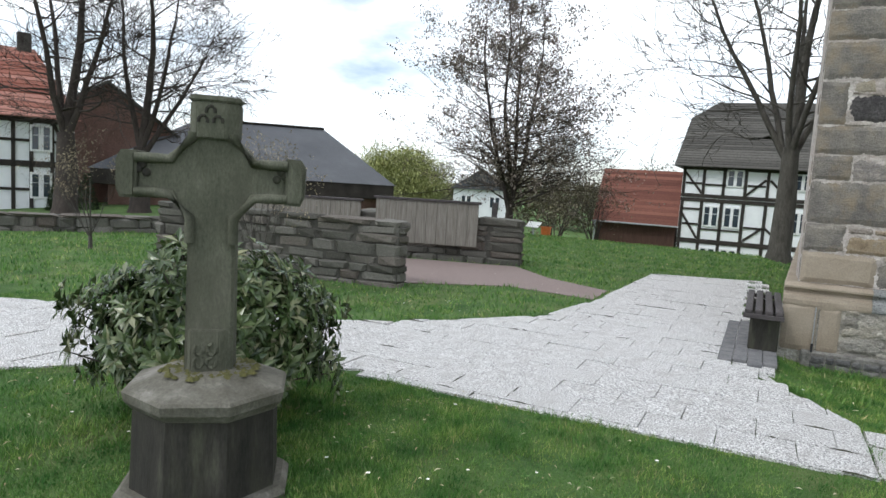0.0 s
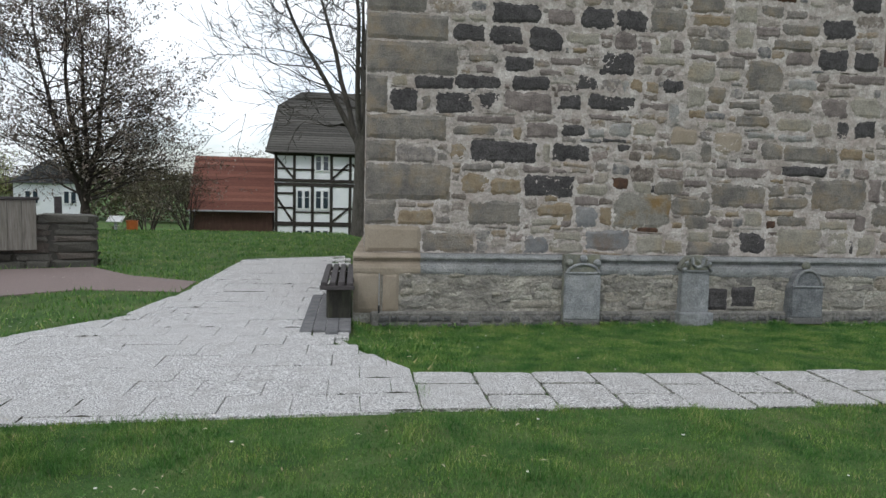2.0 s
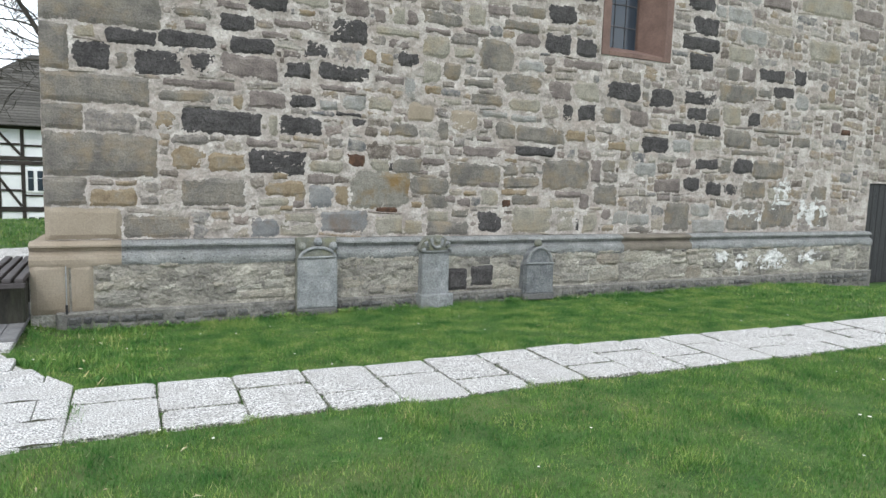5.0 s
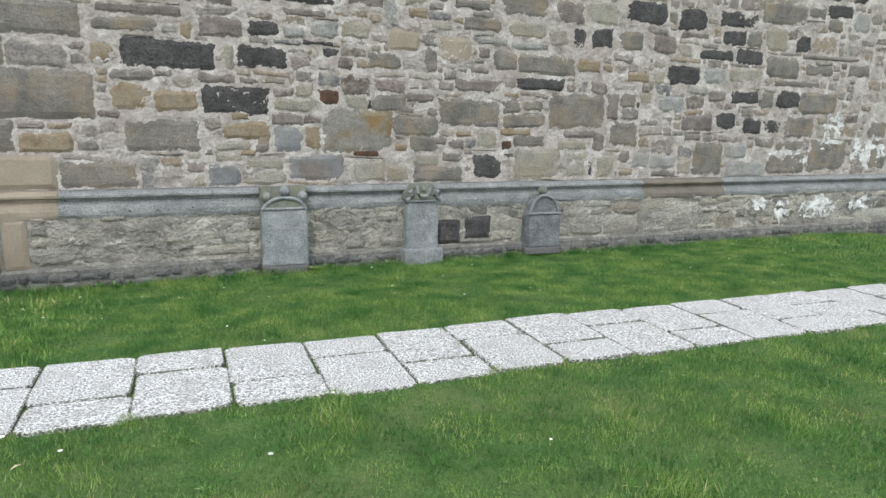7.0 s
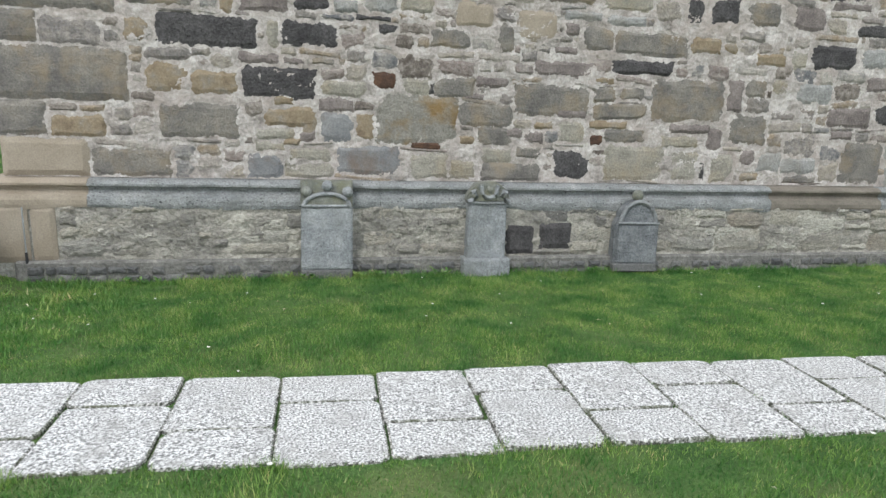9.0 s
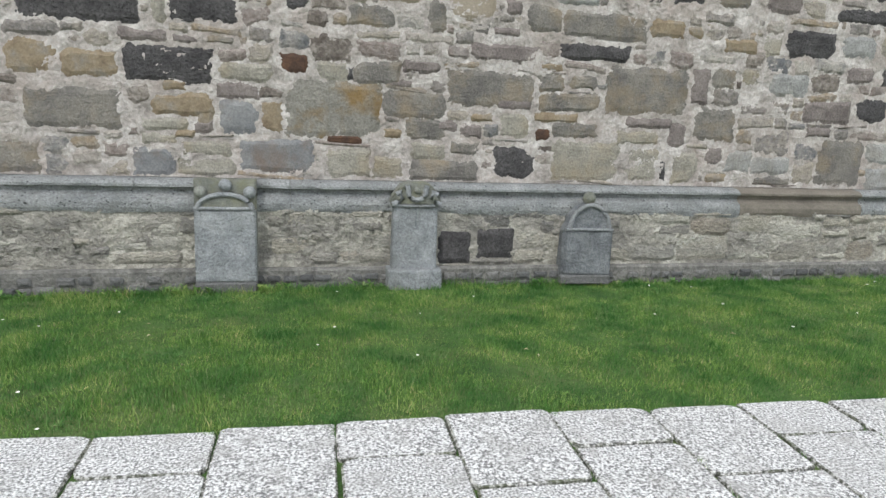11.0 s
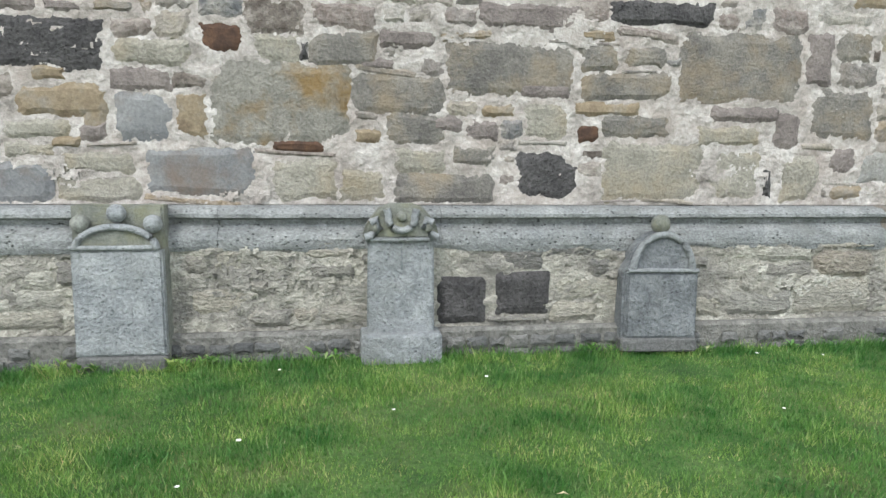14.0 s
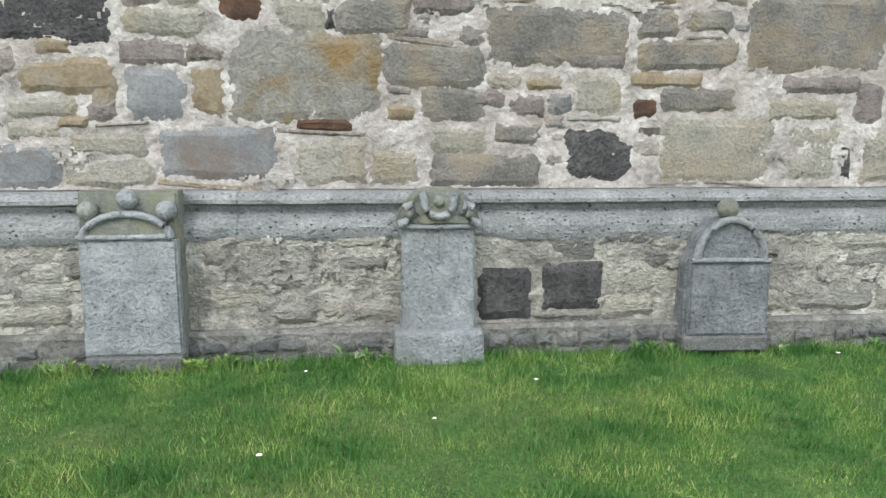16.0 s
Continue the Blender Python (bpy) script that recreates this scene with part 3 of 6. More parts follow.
BASALT_WINDOW = [(6.42, 3.26, 0.45, 0.28), (6.93, 3.28, 0.39, 0.25), (7.55, 2.72, 0.64, 0.28), (8.37, 2.69, 0.49, 0.28), (6.74, 2.35, 0.21, 0.27), (7.04, 2.38, 0.32, 0.27),
                 (8.26, 1.98, 0.55, 0.28), (9.11, 3.31, 0.53, 0.26), (8.93, 3.6, 0.82, 0.23), (9.15, 3.86, 0.56, 0.27), (9.08, 2.78, 0.69, 0.22), (9.14, 2.54, 0.44, 0.21),
                 (9.42, 2.3, 0.51, 0.2), (8.78, 2.33, 0.59, 0.14), (6.45, 3.68, 0.5, 0.26), (6.85, 4.05, 0.45, 0.3), (9.0, 4.2, 0.6, 0.26)]
BASALT_EAST = [(9.39, 1.77, 0.53, 0.2), (10.27, 1.73, 0.47, 0.26), (9.16, 1.41, 0.38, 0.26), (9.65, 1.35, 0.38, 0.23), (10.07, 1.35, 0.34, 0.24), (10.7, 3.27, 0.64, 0.23),
               (11.57, 3.27, 0.33, 0.28), (11.08, 3.03, 0.54, 0.2), (10.53, 2.52, 0.3, 0.25)]
OCHRE = [(1.61, 1.51, 0.39, 0.27), (2.01, 1.51, 0.4, 0.2), (2.64, 1.24, 0.47, 0.18), (1.46, 1.93, 0.21, 0.21), (0.83, 1.09, 0.46, 0.21), (7.6, 1.99, 0.36, 0.14),
         (12.51, 3.05, 0.2, 0.27), (3.8, 2.87, 0.18, 0.18), (4.01, 2.86, 0.18, 0.16), (4.63, 2.56, 0.23, 0.12), (2.96, 1.12, 0.14, 0.24)]
IRON = [(3.61, 1.6, 0.24, 0.18), (5.83, 1.12, 0.16, 0.14), (12.96, 2.5, 0.29, 0.12), (4.0, 1.05, 0.28, 0.07)]
ASHLAR = [(1.14, 0.76, 0.69, 0.25), (0.42, 1.41, 1.07, 0.46), (0.42, 2.16, 1.0, 0.31), (0.42, 1.88, 0.37, 0.27), (0.42, 1.1, 0.39, 0.3), (1.72, 1.11, 0.7, 0.33),
          (6.48, 1.38, 0.82, 0.45), (6.02, 2.03, 0.82, 0.24), (11.05, 0.8, 0.83, 0.48), (5.4, 2.96, 0.54, 0.4), (5.76, 2.67, 0.64, 0.26), 
          (0.42, 2.96, 1.13, 0.4), (0.42, 3.37, 1.0, 0.32), (0.42, 3.7, 0.72, 0.42)]
QUOIN = [(0.42, 2.48, 0.26, 0.46), (0.42, 4.13, 1.0, 0.42), (0.42, 4.58, 0.65, 0.42)]
TANS = [(0.42, 0.75, 0.71, 0.34), (5.0, 2.1, 0.42, 0.3), (4.4, 2.2, 0.36, 0.24)]
BLUE = [(3.14, 1.11, 0.31, 0.27), (2.47, 0.76, 0.33, 0.24), (3.29, 0.79, 0.62, 0.3)]
GREYS = [(4.45, 1.29, 0.56, 0.23), (4.66, 1.09, 0.37, 0.21), (5.85, 1.39, 0.58, 0.18), (5.98, 1.16, 0.46, 0.14), (4.71, 0.76, 0.62, 0.17), (5.05, 0.98, 0.29, 0.13),
         (4.21, 1.54, 0.41, 0.2), (5.83, 1.56, 0.26, 0.17), (6.12, 1.58, 0.27, 0.16), (5.01, 1.39, 0.8, 0.33)]
BEIGES = [(3.98, 0.77, 0.4, 0.25), (5.49, 1.14, 0.31, 0.23), (6.63, 1.12, 0.43, 0.13), (4.38, 0.77, 0.28, 0.19), (4.71, 0.93, 0.32, 0.16), (2.81, 0.76, 0.45, 0.14), (2.85, 0.92, 0.38, 0.13),
          (2.55, 1.0, 0.28, 0.1), (2.55, 1.11, 0.36, 0.11), (3.15, 1.52, 0.42, 0.16), (3.91, 1.56, 0.26, 0.17), (7.23, 0.77, 0.27, 0.31), (6.74, 0.79, 0.34, 0.31), (6.0, 0.77, 0.69, 0.37)]
SMALL_OCHRE = [(2.72, 1.43, 0.19, 0.08), (3.46, 1.12, 0.19, 0.28), (4.47, 1.1, 0.16, 0.11), (5.23, 1.28, 0.22, 0.08), (5.8, 1.29, 0.43, 0.1), (2.79, 1.06, 0.17, 0.07), (5.83, 1.74, 0.22, 0.07)]
MAUVES = [(4.49, 1.53, 0.23, 0.07), (4.92, 1.18, 0.2, 0.1), (5.14, 1.13, 0.21, 0.14), (5.46, 1.39, 0.33, 0.1), (7.14, 1.11, 0.2, 0.23), (6.7, 1.28, 0.48, 0.1), (2.94, 1.1, 0.16, 0.11),
          (3.11, 1.38, 0.35, 0.14), (4.62, 1.66, 0.33, 0.12), (7.33, 1.51, 0.19, 0.36)]
SLIVERS = [(4.17, 1.58, 0.05, 0.11), (7.1, 0.8, 0.07, 0.18)]
BIG = [(3.66, 1.09, 0.8, 0.46)]
# quieter stones of the upper and eastern wall
BEIGE_UPPER_A = [(0.71, 2.81, 0.23, 0.14), (1.43, 3.63, 0.21, 0.08), (1.65, 3.64, 0.25, 0.1), (1.81, 3.29, 0.16, 0.08), (2.67, 1.92, 0.11, 0.25), (2.93, 3.42, 0.44, 0.17),
                 (3.87, 2.3, 0.32, 0.2), (3.96, 3.22, 0.58, 0.12), (4.16, 3.39, 0.18, 0.22), (4.58, 3.03, 0.39, 0.27), (4.59, 2.68, 0.26, 0.3), (4.6, 2.45, 0.57, 0.1),
                 (5.02, 3.06, 0.31, 0.15), (5.17, 3.82, 0.34, 0.23), (5.18, 3.51, 0.3, 0.27), (5.87, 2.43, 0.52, 0.2), (6.95, 2.66, 0.46, 0.3), (7.84, 1.69, 0.21, 0.18),
                 (8.02, 1.98, 0.21, 0.2), (8.86, 4.47, 0.37, 0.19), (9.27, 4.47, 0.54, 0.21), (9.33, 2.04, 0.63, 0.23), (9.93, 2.51, 0.43, 0.32), (9.96, 3.53, 0.61, 0.25)]
BEIGE_UPPER_B = [(11.14, 1.29, 0.24, 0.23), (11.42, 1.29, 0.18, 0.19), (11.62, 4.5, 1.36, 0.35), (11.88, 3.74, 0.87, 0.35), (12.12, 1.53, 0.12, 0.17), (12.29, 2.93, 0.65, 0.11)]
GREY_UPPER_A = [(1.09, 2.52, 0.15, 0.19), (1.51, 2.23, 0.58, 0.15), (1.65, 3.14, 0.42, 0.13), (3.05, 1.8, 0.23, 0.07), (4.03, 3.64, 0.49, 0.31), (4.16, 2, 0.39, 0.19),
                (4.56, 3.91, 0.47, 0.21), (4.57, 3.43, 0.57, 0.17), (4.82, 1.99, 0.17, 0.28), (4.87, 2.76, 0.27, 0.23), (5.16, 4.07, 0.18, 0.11), (5.18, 2.7, 0.46, 0.12),
                (5.29, 2.47, 0.5, 0.17), (5.55, 3.92, 0.34, 0.16), (5.67, 2.04, 0.34, 0.25), (5.74, 3.5, 0.58, 0.15), (5.87, 3.7, 0.54, 0.15), (7.37, 1.16, 0.48, 0.34),
                (7.45, 2.37, 0.39, 0.25), (7.53, 1.66, 0.25, 0.22), (8.11, 0.77, 0.44, 0.08), (8.2, 2.74, 0.15, 0.17), (8.82, 0.78, 0.53, 0.46), (9.59, 2.54, 0.28, 0.23)]
GREY_UPPER_B = [(9.82, 2.85, 0.86, 0.32), (9.92, 3.21, 0.34, 0.24), (9.93, 1.72, 0.29, 0.25), (9.94, 1.16, 0.39, 0.15), (9.99, 2.14, 0.66, 0.31), (10.05, 4.75, 0.4, 0.17),
                (10.19, 2.03, 0.91, 0.1), (10.21, 0.78, 0.78, 0.32), (10.36, 1.11, 0.56, 0.15), (10.46, 1.3, 0.64, 0.31), (10.6, 4.75, 0.49, 0.2), (10.69, 2.43, 1.18, 0.07),
                (10.71, 3, 0.34, 0.15), (10.74, 1.64, 0.77, 0.35), (10.77, 2.21, 0.58, 0.16), (11.12, 2.83, 0.32, 0.2), (11.66, 2.21, 0.5, 0.21), (12.29, 1.32, 0.44, 0.26),
                (12.39, 0.82, 0.44, 0.38)]
MAUVE_UPPER_A = [(1.55, 2.4, 0.75, 0.1), (1.77, 3.01, 0.23, 0.1), (2.1, 3.28, 0.34, 0.1), (2.13, 2.55, 0.64, 0.27), (2.42, 1.79, 0.37, 0.1), (2.44, 2.22, 0.43, 0.22),
                 (2.58, 3.02, 0.32, 0.09), (2.68, 3.65, 0.36, 0.2), (2.72, 3.16, 0.43, 0.11), (2.8, 1.79, 0.22, 0.08), (2.83, 2.83, 0.22, 0.1), (3.27, 2.49, 0.44, 0.08),
                 (3.56, 3.39, 0.31, 0.23), (3.92, 3.36, 0.16, 0.17), (3.93, 2.64, 0.41, 0.11), (4.12, 3.07, 0.29, 0.14), (4.36, 3.39, 0.17, 0.17), (4.62, 3.32, 0.35, 0.08),
                 (5.15, 3.37, 0.4, 0.09), (5.21, 1.79, 0.61, 0.16), (5.39, 2, 0.25, 0.09), (5.48, 2.18, 0.17, 0.13), (5.5, 3.66, 0.36, 0.14), (5.96, 3.31, 0.39, 0.18)]
MAUVE_UPPER_B = [(6.51, 2.63, 0.4, 0.29), (6.75, 3.1, 0.69, 0.14), (7.55, 0.95, 0.21, 0.18), (7.98, 2.36, 0.4, 0.25), (8.43, 2.59, 0.48, 0.09), (8.56, 1.39, 0.55, 0.22),
                 (8.63, 1.25, 0.3, 0.11), (8.99, 1.78, 0.32, 0.17), (10.3, 3.22, 0.33, 0.26), (10.66, 4.45, 0.69, 0.24), (12.66, 2.52, 0.3, 0.21), (13.03, 4.51, 0.86, 0.28),
                 (13.2, 4.19, 0.6, 0.28)]
PALE_UPPER = [(3.26, 2.27, 0.23, 0.13), (3.54, 2.28, 0.31, 0.2), (3.69, 2.83, 0.1, 0.18), (4.35, 2.48, 0.16, 0.26), (5.48, 2.33, 0.4, 0.09), (5.92, 2.3, 0.42, 0.11),
              (6, 2.99, 0.44, 0.16), (7.78, 0.89, 0.29, 0.21), (8.09, 0.88, 0.43, 0.18), (8.15, 1.62, 0.45, 0.22), (8.88, 2.02, 0.4, 0.22), (9.37, 1, 0.43, 0.22),
              (9.41, 0.73, 0.76, 0.25), (9.61, 4.14, 0.23, 0.21), (9.88, 4.11, 0.56, 0.28), (9.98, 4.46, 0.64, 0.28), (10.2, 3.82, 0.62, 0.27), (11.24, 4.81, 0.37, 0.22),
              (11.64, 2.86, 0.37, 0.28)]
OCHRE_UPPER = [(2.26, 2.21, 0.13, 0.17), (3, 3.32, 0.22, 0.08), (4.61, 3.76, 0.52, 0.14), (6.85, 2.09, 0.35, 0.16), (7.22, 2.09, 0.17, 0.12), (7.58, 0.78, 0.25, 0.1)]
BLACK_UPPER = [(3.46, 2.21, 0.33, 0.06), (3.67, 2.1, 0.18, 0.1)]
RED_UPPER = [(5.76, 4.12, 0.29, 0.1)]
special = [(s, M_ASHLAR) for s in GREYS] + [(s, M_BEIGE) for s in BEIGES] + [(s, M_OCHRE) for s in SMALL_OCHRE] + [(s, M_MAUVE) for s in MAUVES]
special += [(s, M_BASALT) for s in SLIVERS] + [(s, M_BIGSTONE) for s in BIG]
special += [(s, M_BASALT) for s in BASALT_TOWER + BASALT_WINDOW + BASALT_EAST] + [(s, M_OCHRE) for s in OCHRE] + [(s, M_IRON) for s in IRON]
special += [(s, M_ASHLAR) for s in ASHLAR + QUOIN] + [(s, M_TAN) for s in TANS] + [(s, M_BLUEGREY) for s in BLUE]
special += [(s, M_BEIGE) for s in BEIGE_UPPER_A + BEIGE_UPPER_B]
special += [(s, M_ASHLAR) for s in GREY_UPPER_A + GREY_UPPER_B]
special += [(s, M_MAUVE) for s in MAUVE_UPPER_A + MAUVE_UPPER_B]
special += [(s, M_PALE) for s in PALE_UPPER]
special += [(s, M_OCHRE) for s in OCHRE_UPPER]
special += [(s, M_BASALT) for s in BLACK_UPPER]
special += [(s, M_IRON) for s in RED_UPPER]

# plinth with its moulding, footing and rough stones
PY, PX0 = 8.22, 0.28
PTOP = 0.53
pl = bmesh.new()
box(pl, ((PX0 + DOOR[0]) / 2, (PY + WY) / 2, (PTOP - 0.6) / 2), (DOOR[0] - PX0, WY - PY, PTOP + 0.6))
plinth = part("plinth", pl, M_PLINTH, wall, "rough plinth with smeared beige mortar")
plw = part("plinth", one_box(((PX0 + WX0) / 2, (WY + 21) / 2, (PTOP - 0.6) / 2), (WX0 - PX0, 21 - WY, PTOP + 0.6)), M_PLINTH, wall_w)
foot = roughen(one_box(((0.5 + DOOR[0]) / 2, PY - 0.025, -0.16), (DOOR[0] - 0.5, 0.07, 0.36), bevel=0.02), 0.012, 3.0, 3, cuts=0)
part("footing", foot, M_FOOTING, wall, "cement footing along the plinth")


def moulding_bar(x0, x1, mat, rng, y=PY):
    """One length of the weathered plinth moulding: sloped top, hollow, roll and lower band."""
    prof = [(WY - y + 0.0, 0.745), (0.045, 0.735), (0.0, 0.705), (0.0, 0.685), (0.035, 0.67), (0.05, 0.64), (0.03, 0.615), (-0.008, 0.6), (-0.022, 0.56), (-0.022, 0.52), (-0.012, 0.49), (WY - y, 0.488)]
    bm = bmesh.new()
    n = max(2, int((x1 - x0) / 0.035))
    rows = []
    for i in range(n + 1):
        x = x0 + 0.0015 + (x1 - x0 - 0.003) * i / n
        rows.append([bm.verts.new((x, y + d + (0 if d > 0.1 else ((0.009 * noise.noise((x * 4, z * 12, 1)) + 0.006 * noise.noise((x * 17, z * 40, 1))) if 0 < i < n else 0.0)), z + (0.004 if z > 0.5 else 0.03) * noise.noise((x * 3, z * 9, 5)))) for d, z in prof])
    for a, b in zip(rows, rows[1:]):
        for k in range(len(prof) - 1):
            bm.faces.new((a[k], a[k + 1], b[k + 1], b[k]))
    bm.faces.new(rows[0][::-1])
    bm.faces.new(rows[-1])
    bmesh.ops.recalc_face_normals(bm, faces=bm.faces)
    part("moulding", bm, mat, wall)


rng = random.Random(11)
for x0, x1, mat in ((PX0, 1.12, M_TAN), (1.12, 2.5, M_MOULD), (2.5, 3.7, M_MOULD), (3.7, 4.98, M_MOULD), (4.98, 6.13, M_MOULD), (6.13, 7.92, M_MOULD),
                    (7.92, 9.31, M_MOULD_DARK), (9.31, 10.3, M_MOULD), (10.3, 11.6, M_MOULD), (11.6, DOOR[0], M_MOULD)):
    moulding_bar(x0, x1, mat, rng)
wm = one_box((PX0 + 0.07, 14.6, 0.64), (0.14, 12.6, 0.2), 0.02)
part("moulding", wm, M_TAN, wall_w)

rng = random.Random(5)
soup = Soup()
plinth_taken = [(0.3, -0.2, 0.55, 0.72), (4.96, 0.04, 0.3, 0.29), (5.32, 0.09, 0.34, 0.26)]
for x, z, w, h in pack(0.86, 13.98, 0.04, 0.52, plinth_taken, rng, 0.14, 0.6, 0.08, 0.2):
    if rng.random() < 0.35:
        continue
    v, f = stone_shape(w * 0.96, h * 0.94, rng.uniform(0.01, 0.032), rng, 20, 0.4)
    soup.add([(x + w / 2 + a, PY + b, z + h / 2 + c) for a, b, c in v], f)
low = Soup()
x = 0.6
while x < 13.8:
    w, top_z = rng.uniform(0.09, 0.17), -0.03 + 0.018 * noise.noise((x * 0.8, 3.0, 0.0))
    for z, h in ((top_z - 0.075, 0.075), (top_z - 0.16, 0.08)):
        if rng.random() < 0.85:
            v, f = stone_shape(w * rng.uniform(0.8, 0.93), h * rng.uniform(0.82, 0.95), 0.014, rng, 12, 0.3)
            low.add([(x + w / 2 + a, PY - 0.068 + b, z + h / 2 + rng.uniform(-0.004, 0.004) + c) for a, b, c in v], f)
    x += w
tagged(part("footing_rubble", low.mesh("footing_rubble", M_SETT), None, wall, "small dark stones in the footing"), kind="stuff")
tagged(part("plinth_rubble", soup.mesh("plinth_rubble", M_PLINTH_STONE), None, wall, "rough beige and grey stones set in the plinth"), kind="stuff")
for (x, z, w, h) in plinth_taken[1:]:
    v, f = stone_shape(w, h, 0.03, rng, 14, 0.12)
    part("stone", mesh_from("stone", v, f, M_BASALT), None, wall, "black porous basalt block", at=pose(x + w / 2, PY, z + h / 2))
for (x, z, w, h) in ((0.29, 0.0, 0.34, 0.52), (0.65, 0.02, 0.2, 0.48)):
    v, f = stone_shape(w, h, 0.02, rng, 14, 0.04)
    part("stone", mesh_from("stone", v, f, M_TAN), None, wall, "squared tan sandstone corner block", at=pose(x + w / 2, PY, z + h / 2))


def mortar_face(name, x0, x1, z0, z1, y, step, relief, mat, label, holes=(), lift=0.004):
    """Trowelled mortar: an uneven face that laps over the edges of the stones."""
    nx_, nz_ = int((x1 - x0) / step), int((z1 - z0) / step)
    vs_ = []
    for j in range(nz_ + 1):
        for i in range(nx_ + 1):
            x, z = x0 + (x1 - x0) * i / nx_, z0 + (z1 - z0) * j / nz_
            q = noise.noise((x * 7, 0.0, z * 9)) * 0.55 + noise.noise((x * 19, 4.0, z * 23)) * 0.35 + noise.noise((x * 47, 8.0, z * 47)) * 0.34
            vs_.append((x, y - lift - relief * q, z))
    fs_ = []
    for j in range(nz_):
        for i in range(nx_):
            cx_, cz_ = x0 + (x1 - x0) * (i + 0.5) / nx_, z0 + (z1 - z0) * (j + 0.5) / nz_
            if not any(a < cx_ < b and c < cz_ < d for a, b, c, d in holes):
                k = j * (nx_ + 1) + i
                fs_.append((k, k + 1, k + nx_ + 2, k + nx_ + 1))
    part(name, mesh_from(name, vs_, fs_, mat, True), None, wall, label)


mortar_face("mortar_face", WX0 + 0.02, 13.98, 0.75, 5.0, WY, 0.0135, 0.019, M_MORTAR, "uneven pale lime mortar", [(WIN[0] - 0.01, WIN[1] + 0.01, WIN[2] - 0.01, 9)], 0.0095)
mortar_face("plinth_face", 0.86, 13.98, -0.02, 0.53, PY, 0.02, 0.038, M_PLINTH, "craggy beige plinth face")


def lime_patch(cx_, cz_, w, h, seed, y=PY, relief=0.038, lift=0.007, mat=None, name="lime_patch", label="flaking white lime patch"):
    """A thin ragged skin of lime or mortar that follows the uneven face."""
    step = 0.015
    nx_, nz_ = int(w / step), int(h / step)
    vs_, fs_ = [], []
    for j in range(nz_ + 1):
        for i in range(nx_ + 1):
            x, z = cx_ + w * (i / nx_ - 0.5), cz_ + h * (j / nz_ - 0.5)
            q = noise.noise((x * 7, 0.0, z * 9)) * 0.55 + noise.noise((x * 19, 4.0, z * 23)) * 0.35 + noise.noise((x * 47, 8.0, z * 47)) * 0.34
            vs_.append((x, y - lift - relief * q - 0.006 * noise.noise((x * 60, seed, z * 60)), z))
    for j in range(nz_):
        for i in range(nx_):
            u, v = (i + 0.5) / nx_ * 2 - 1, (j + 0.5) / nz_ * 2 - 1
            x, z = cx_ + u * w / 2, cz_ + v * h / 2
            if u * u + v * v + 1.1 * noise.noise((x * 9, seed, z * 11)) + 0.7 * noise.noise((x * 31, seed, z * 31)) < 0.5:
                k = j * (nx_ + 1) + i
                fs_.append((k, k + 1, k + nx_ + 2, k + nx_ + 1))
    part(name, mesh_from(name, vs_, fs_, mat or M_LIME, True), None, wall, label)


for k, (x, z, w, h) in enumerate(((10.0, 0.36, 0.5, 0.2), (10.45, 0.24, 0.34, 0.4), (11.2, 0.3, 0.95, 0.36), (12.2, 0.32, 0.8, 0.3))):
    lime_patch(x, z, w, h, k * 3.7, PY, 0.038, 0.026)
for k, (x, z, w, h) in enumerate(((11.5, 1.35, 0.6, 0.8), (10.6, 1.0, 1.0, 0.4), (12.4, 1.1, 0.9, 0.6))):
    lime_patch(x, z, w, h, 40 + k * 3.7, WY, 0.019, 0.018)
rng = random.Random(64)
for k in range(34):
    lime_patch(rng.uniform(1.6, 12.4), rng.uniform(0.85, 3.3), rng.uniform(0.25, 0.75), rng.uniform(0.16, 0.4), 90 + k * 1.9, WY, 0.019, 0.019, M_MORTAR, "mortar_smear", "pale mortar smeared over the stones")
for k in range(14):
    lime_patch(rng.uniform(1.2, 12.0), rng.uniform(0.12, 0.4), rng.uniform(0.4, 1.0), rng.uniform(0.16, 0.36), 200 + k * 2.3, PY, 0.03, 0.02, M_PLINTH, "mortar_smear", "beige mortar smeared over the plinth")

# lightning conductor at the corner
lc = Soup()
lc.add(*tube([Vector((0.605, PY - 0.045, 0.5)), Vector((0.605, PY - 0.045, -0.25))], [0.007, 0.007], 6))
rod = tagged(part("earthing_rod", lc.mesh("earthing_rod", M_GALV, True), None, None), "thin steel earthing rod with a black sleeve on the plinth corner", "rod")
sl = Soup()
sl.add(*tube([Vector((0.605, PY - 0.046, 0.1)), Vector((0.605, PY - 0.046, -0.25))], [0.013, 0.013], 8))
part("sleeve", sl.mesh("sleeve", M_DOOR, True), None, rod, "black plastic sleeve")

# ---- gravestones along the plinth ----
def arc(cx, cz, rx, rz, a0, a1, n):
    return [(cx + rx * math.cos(radians(a0 + (a1 - a0) * i / n)), cz + rz * math.sin(radians(a0 + (a1 - a0) * i / n))) for i in range(n + 1)]


def band(path, r, y, flat=0.6, closed=False):
    """A rounded moulding along a path of (x, z) on a face at y."""
    v, f = tube([Vector((x, y, z)) for x, z in path], [r] * len(path), 8)
    s = Soup()
    s.add([Vector((p.x, y + (p.y - y) * flat, p.z)) for p in v], f)
    return s


def ball(c, r, flat=1.0):
    bm = bmesh.new()
    bmesh.ops.create_icosphere(bm, subdivisions=3, radius=r)
    for v in bm.verts:
        v.co *= 1 + 0.06 * noise.noise(v.co * 30)
        v.co = Vector((v.co.x, v.co.y * flat, v.co.z)) + Vector(c)
    return bm


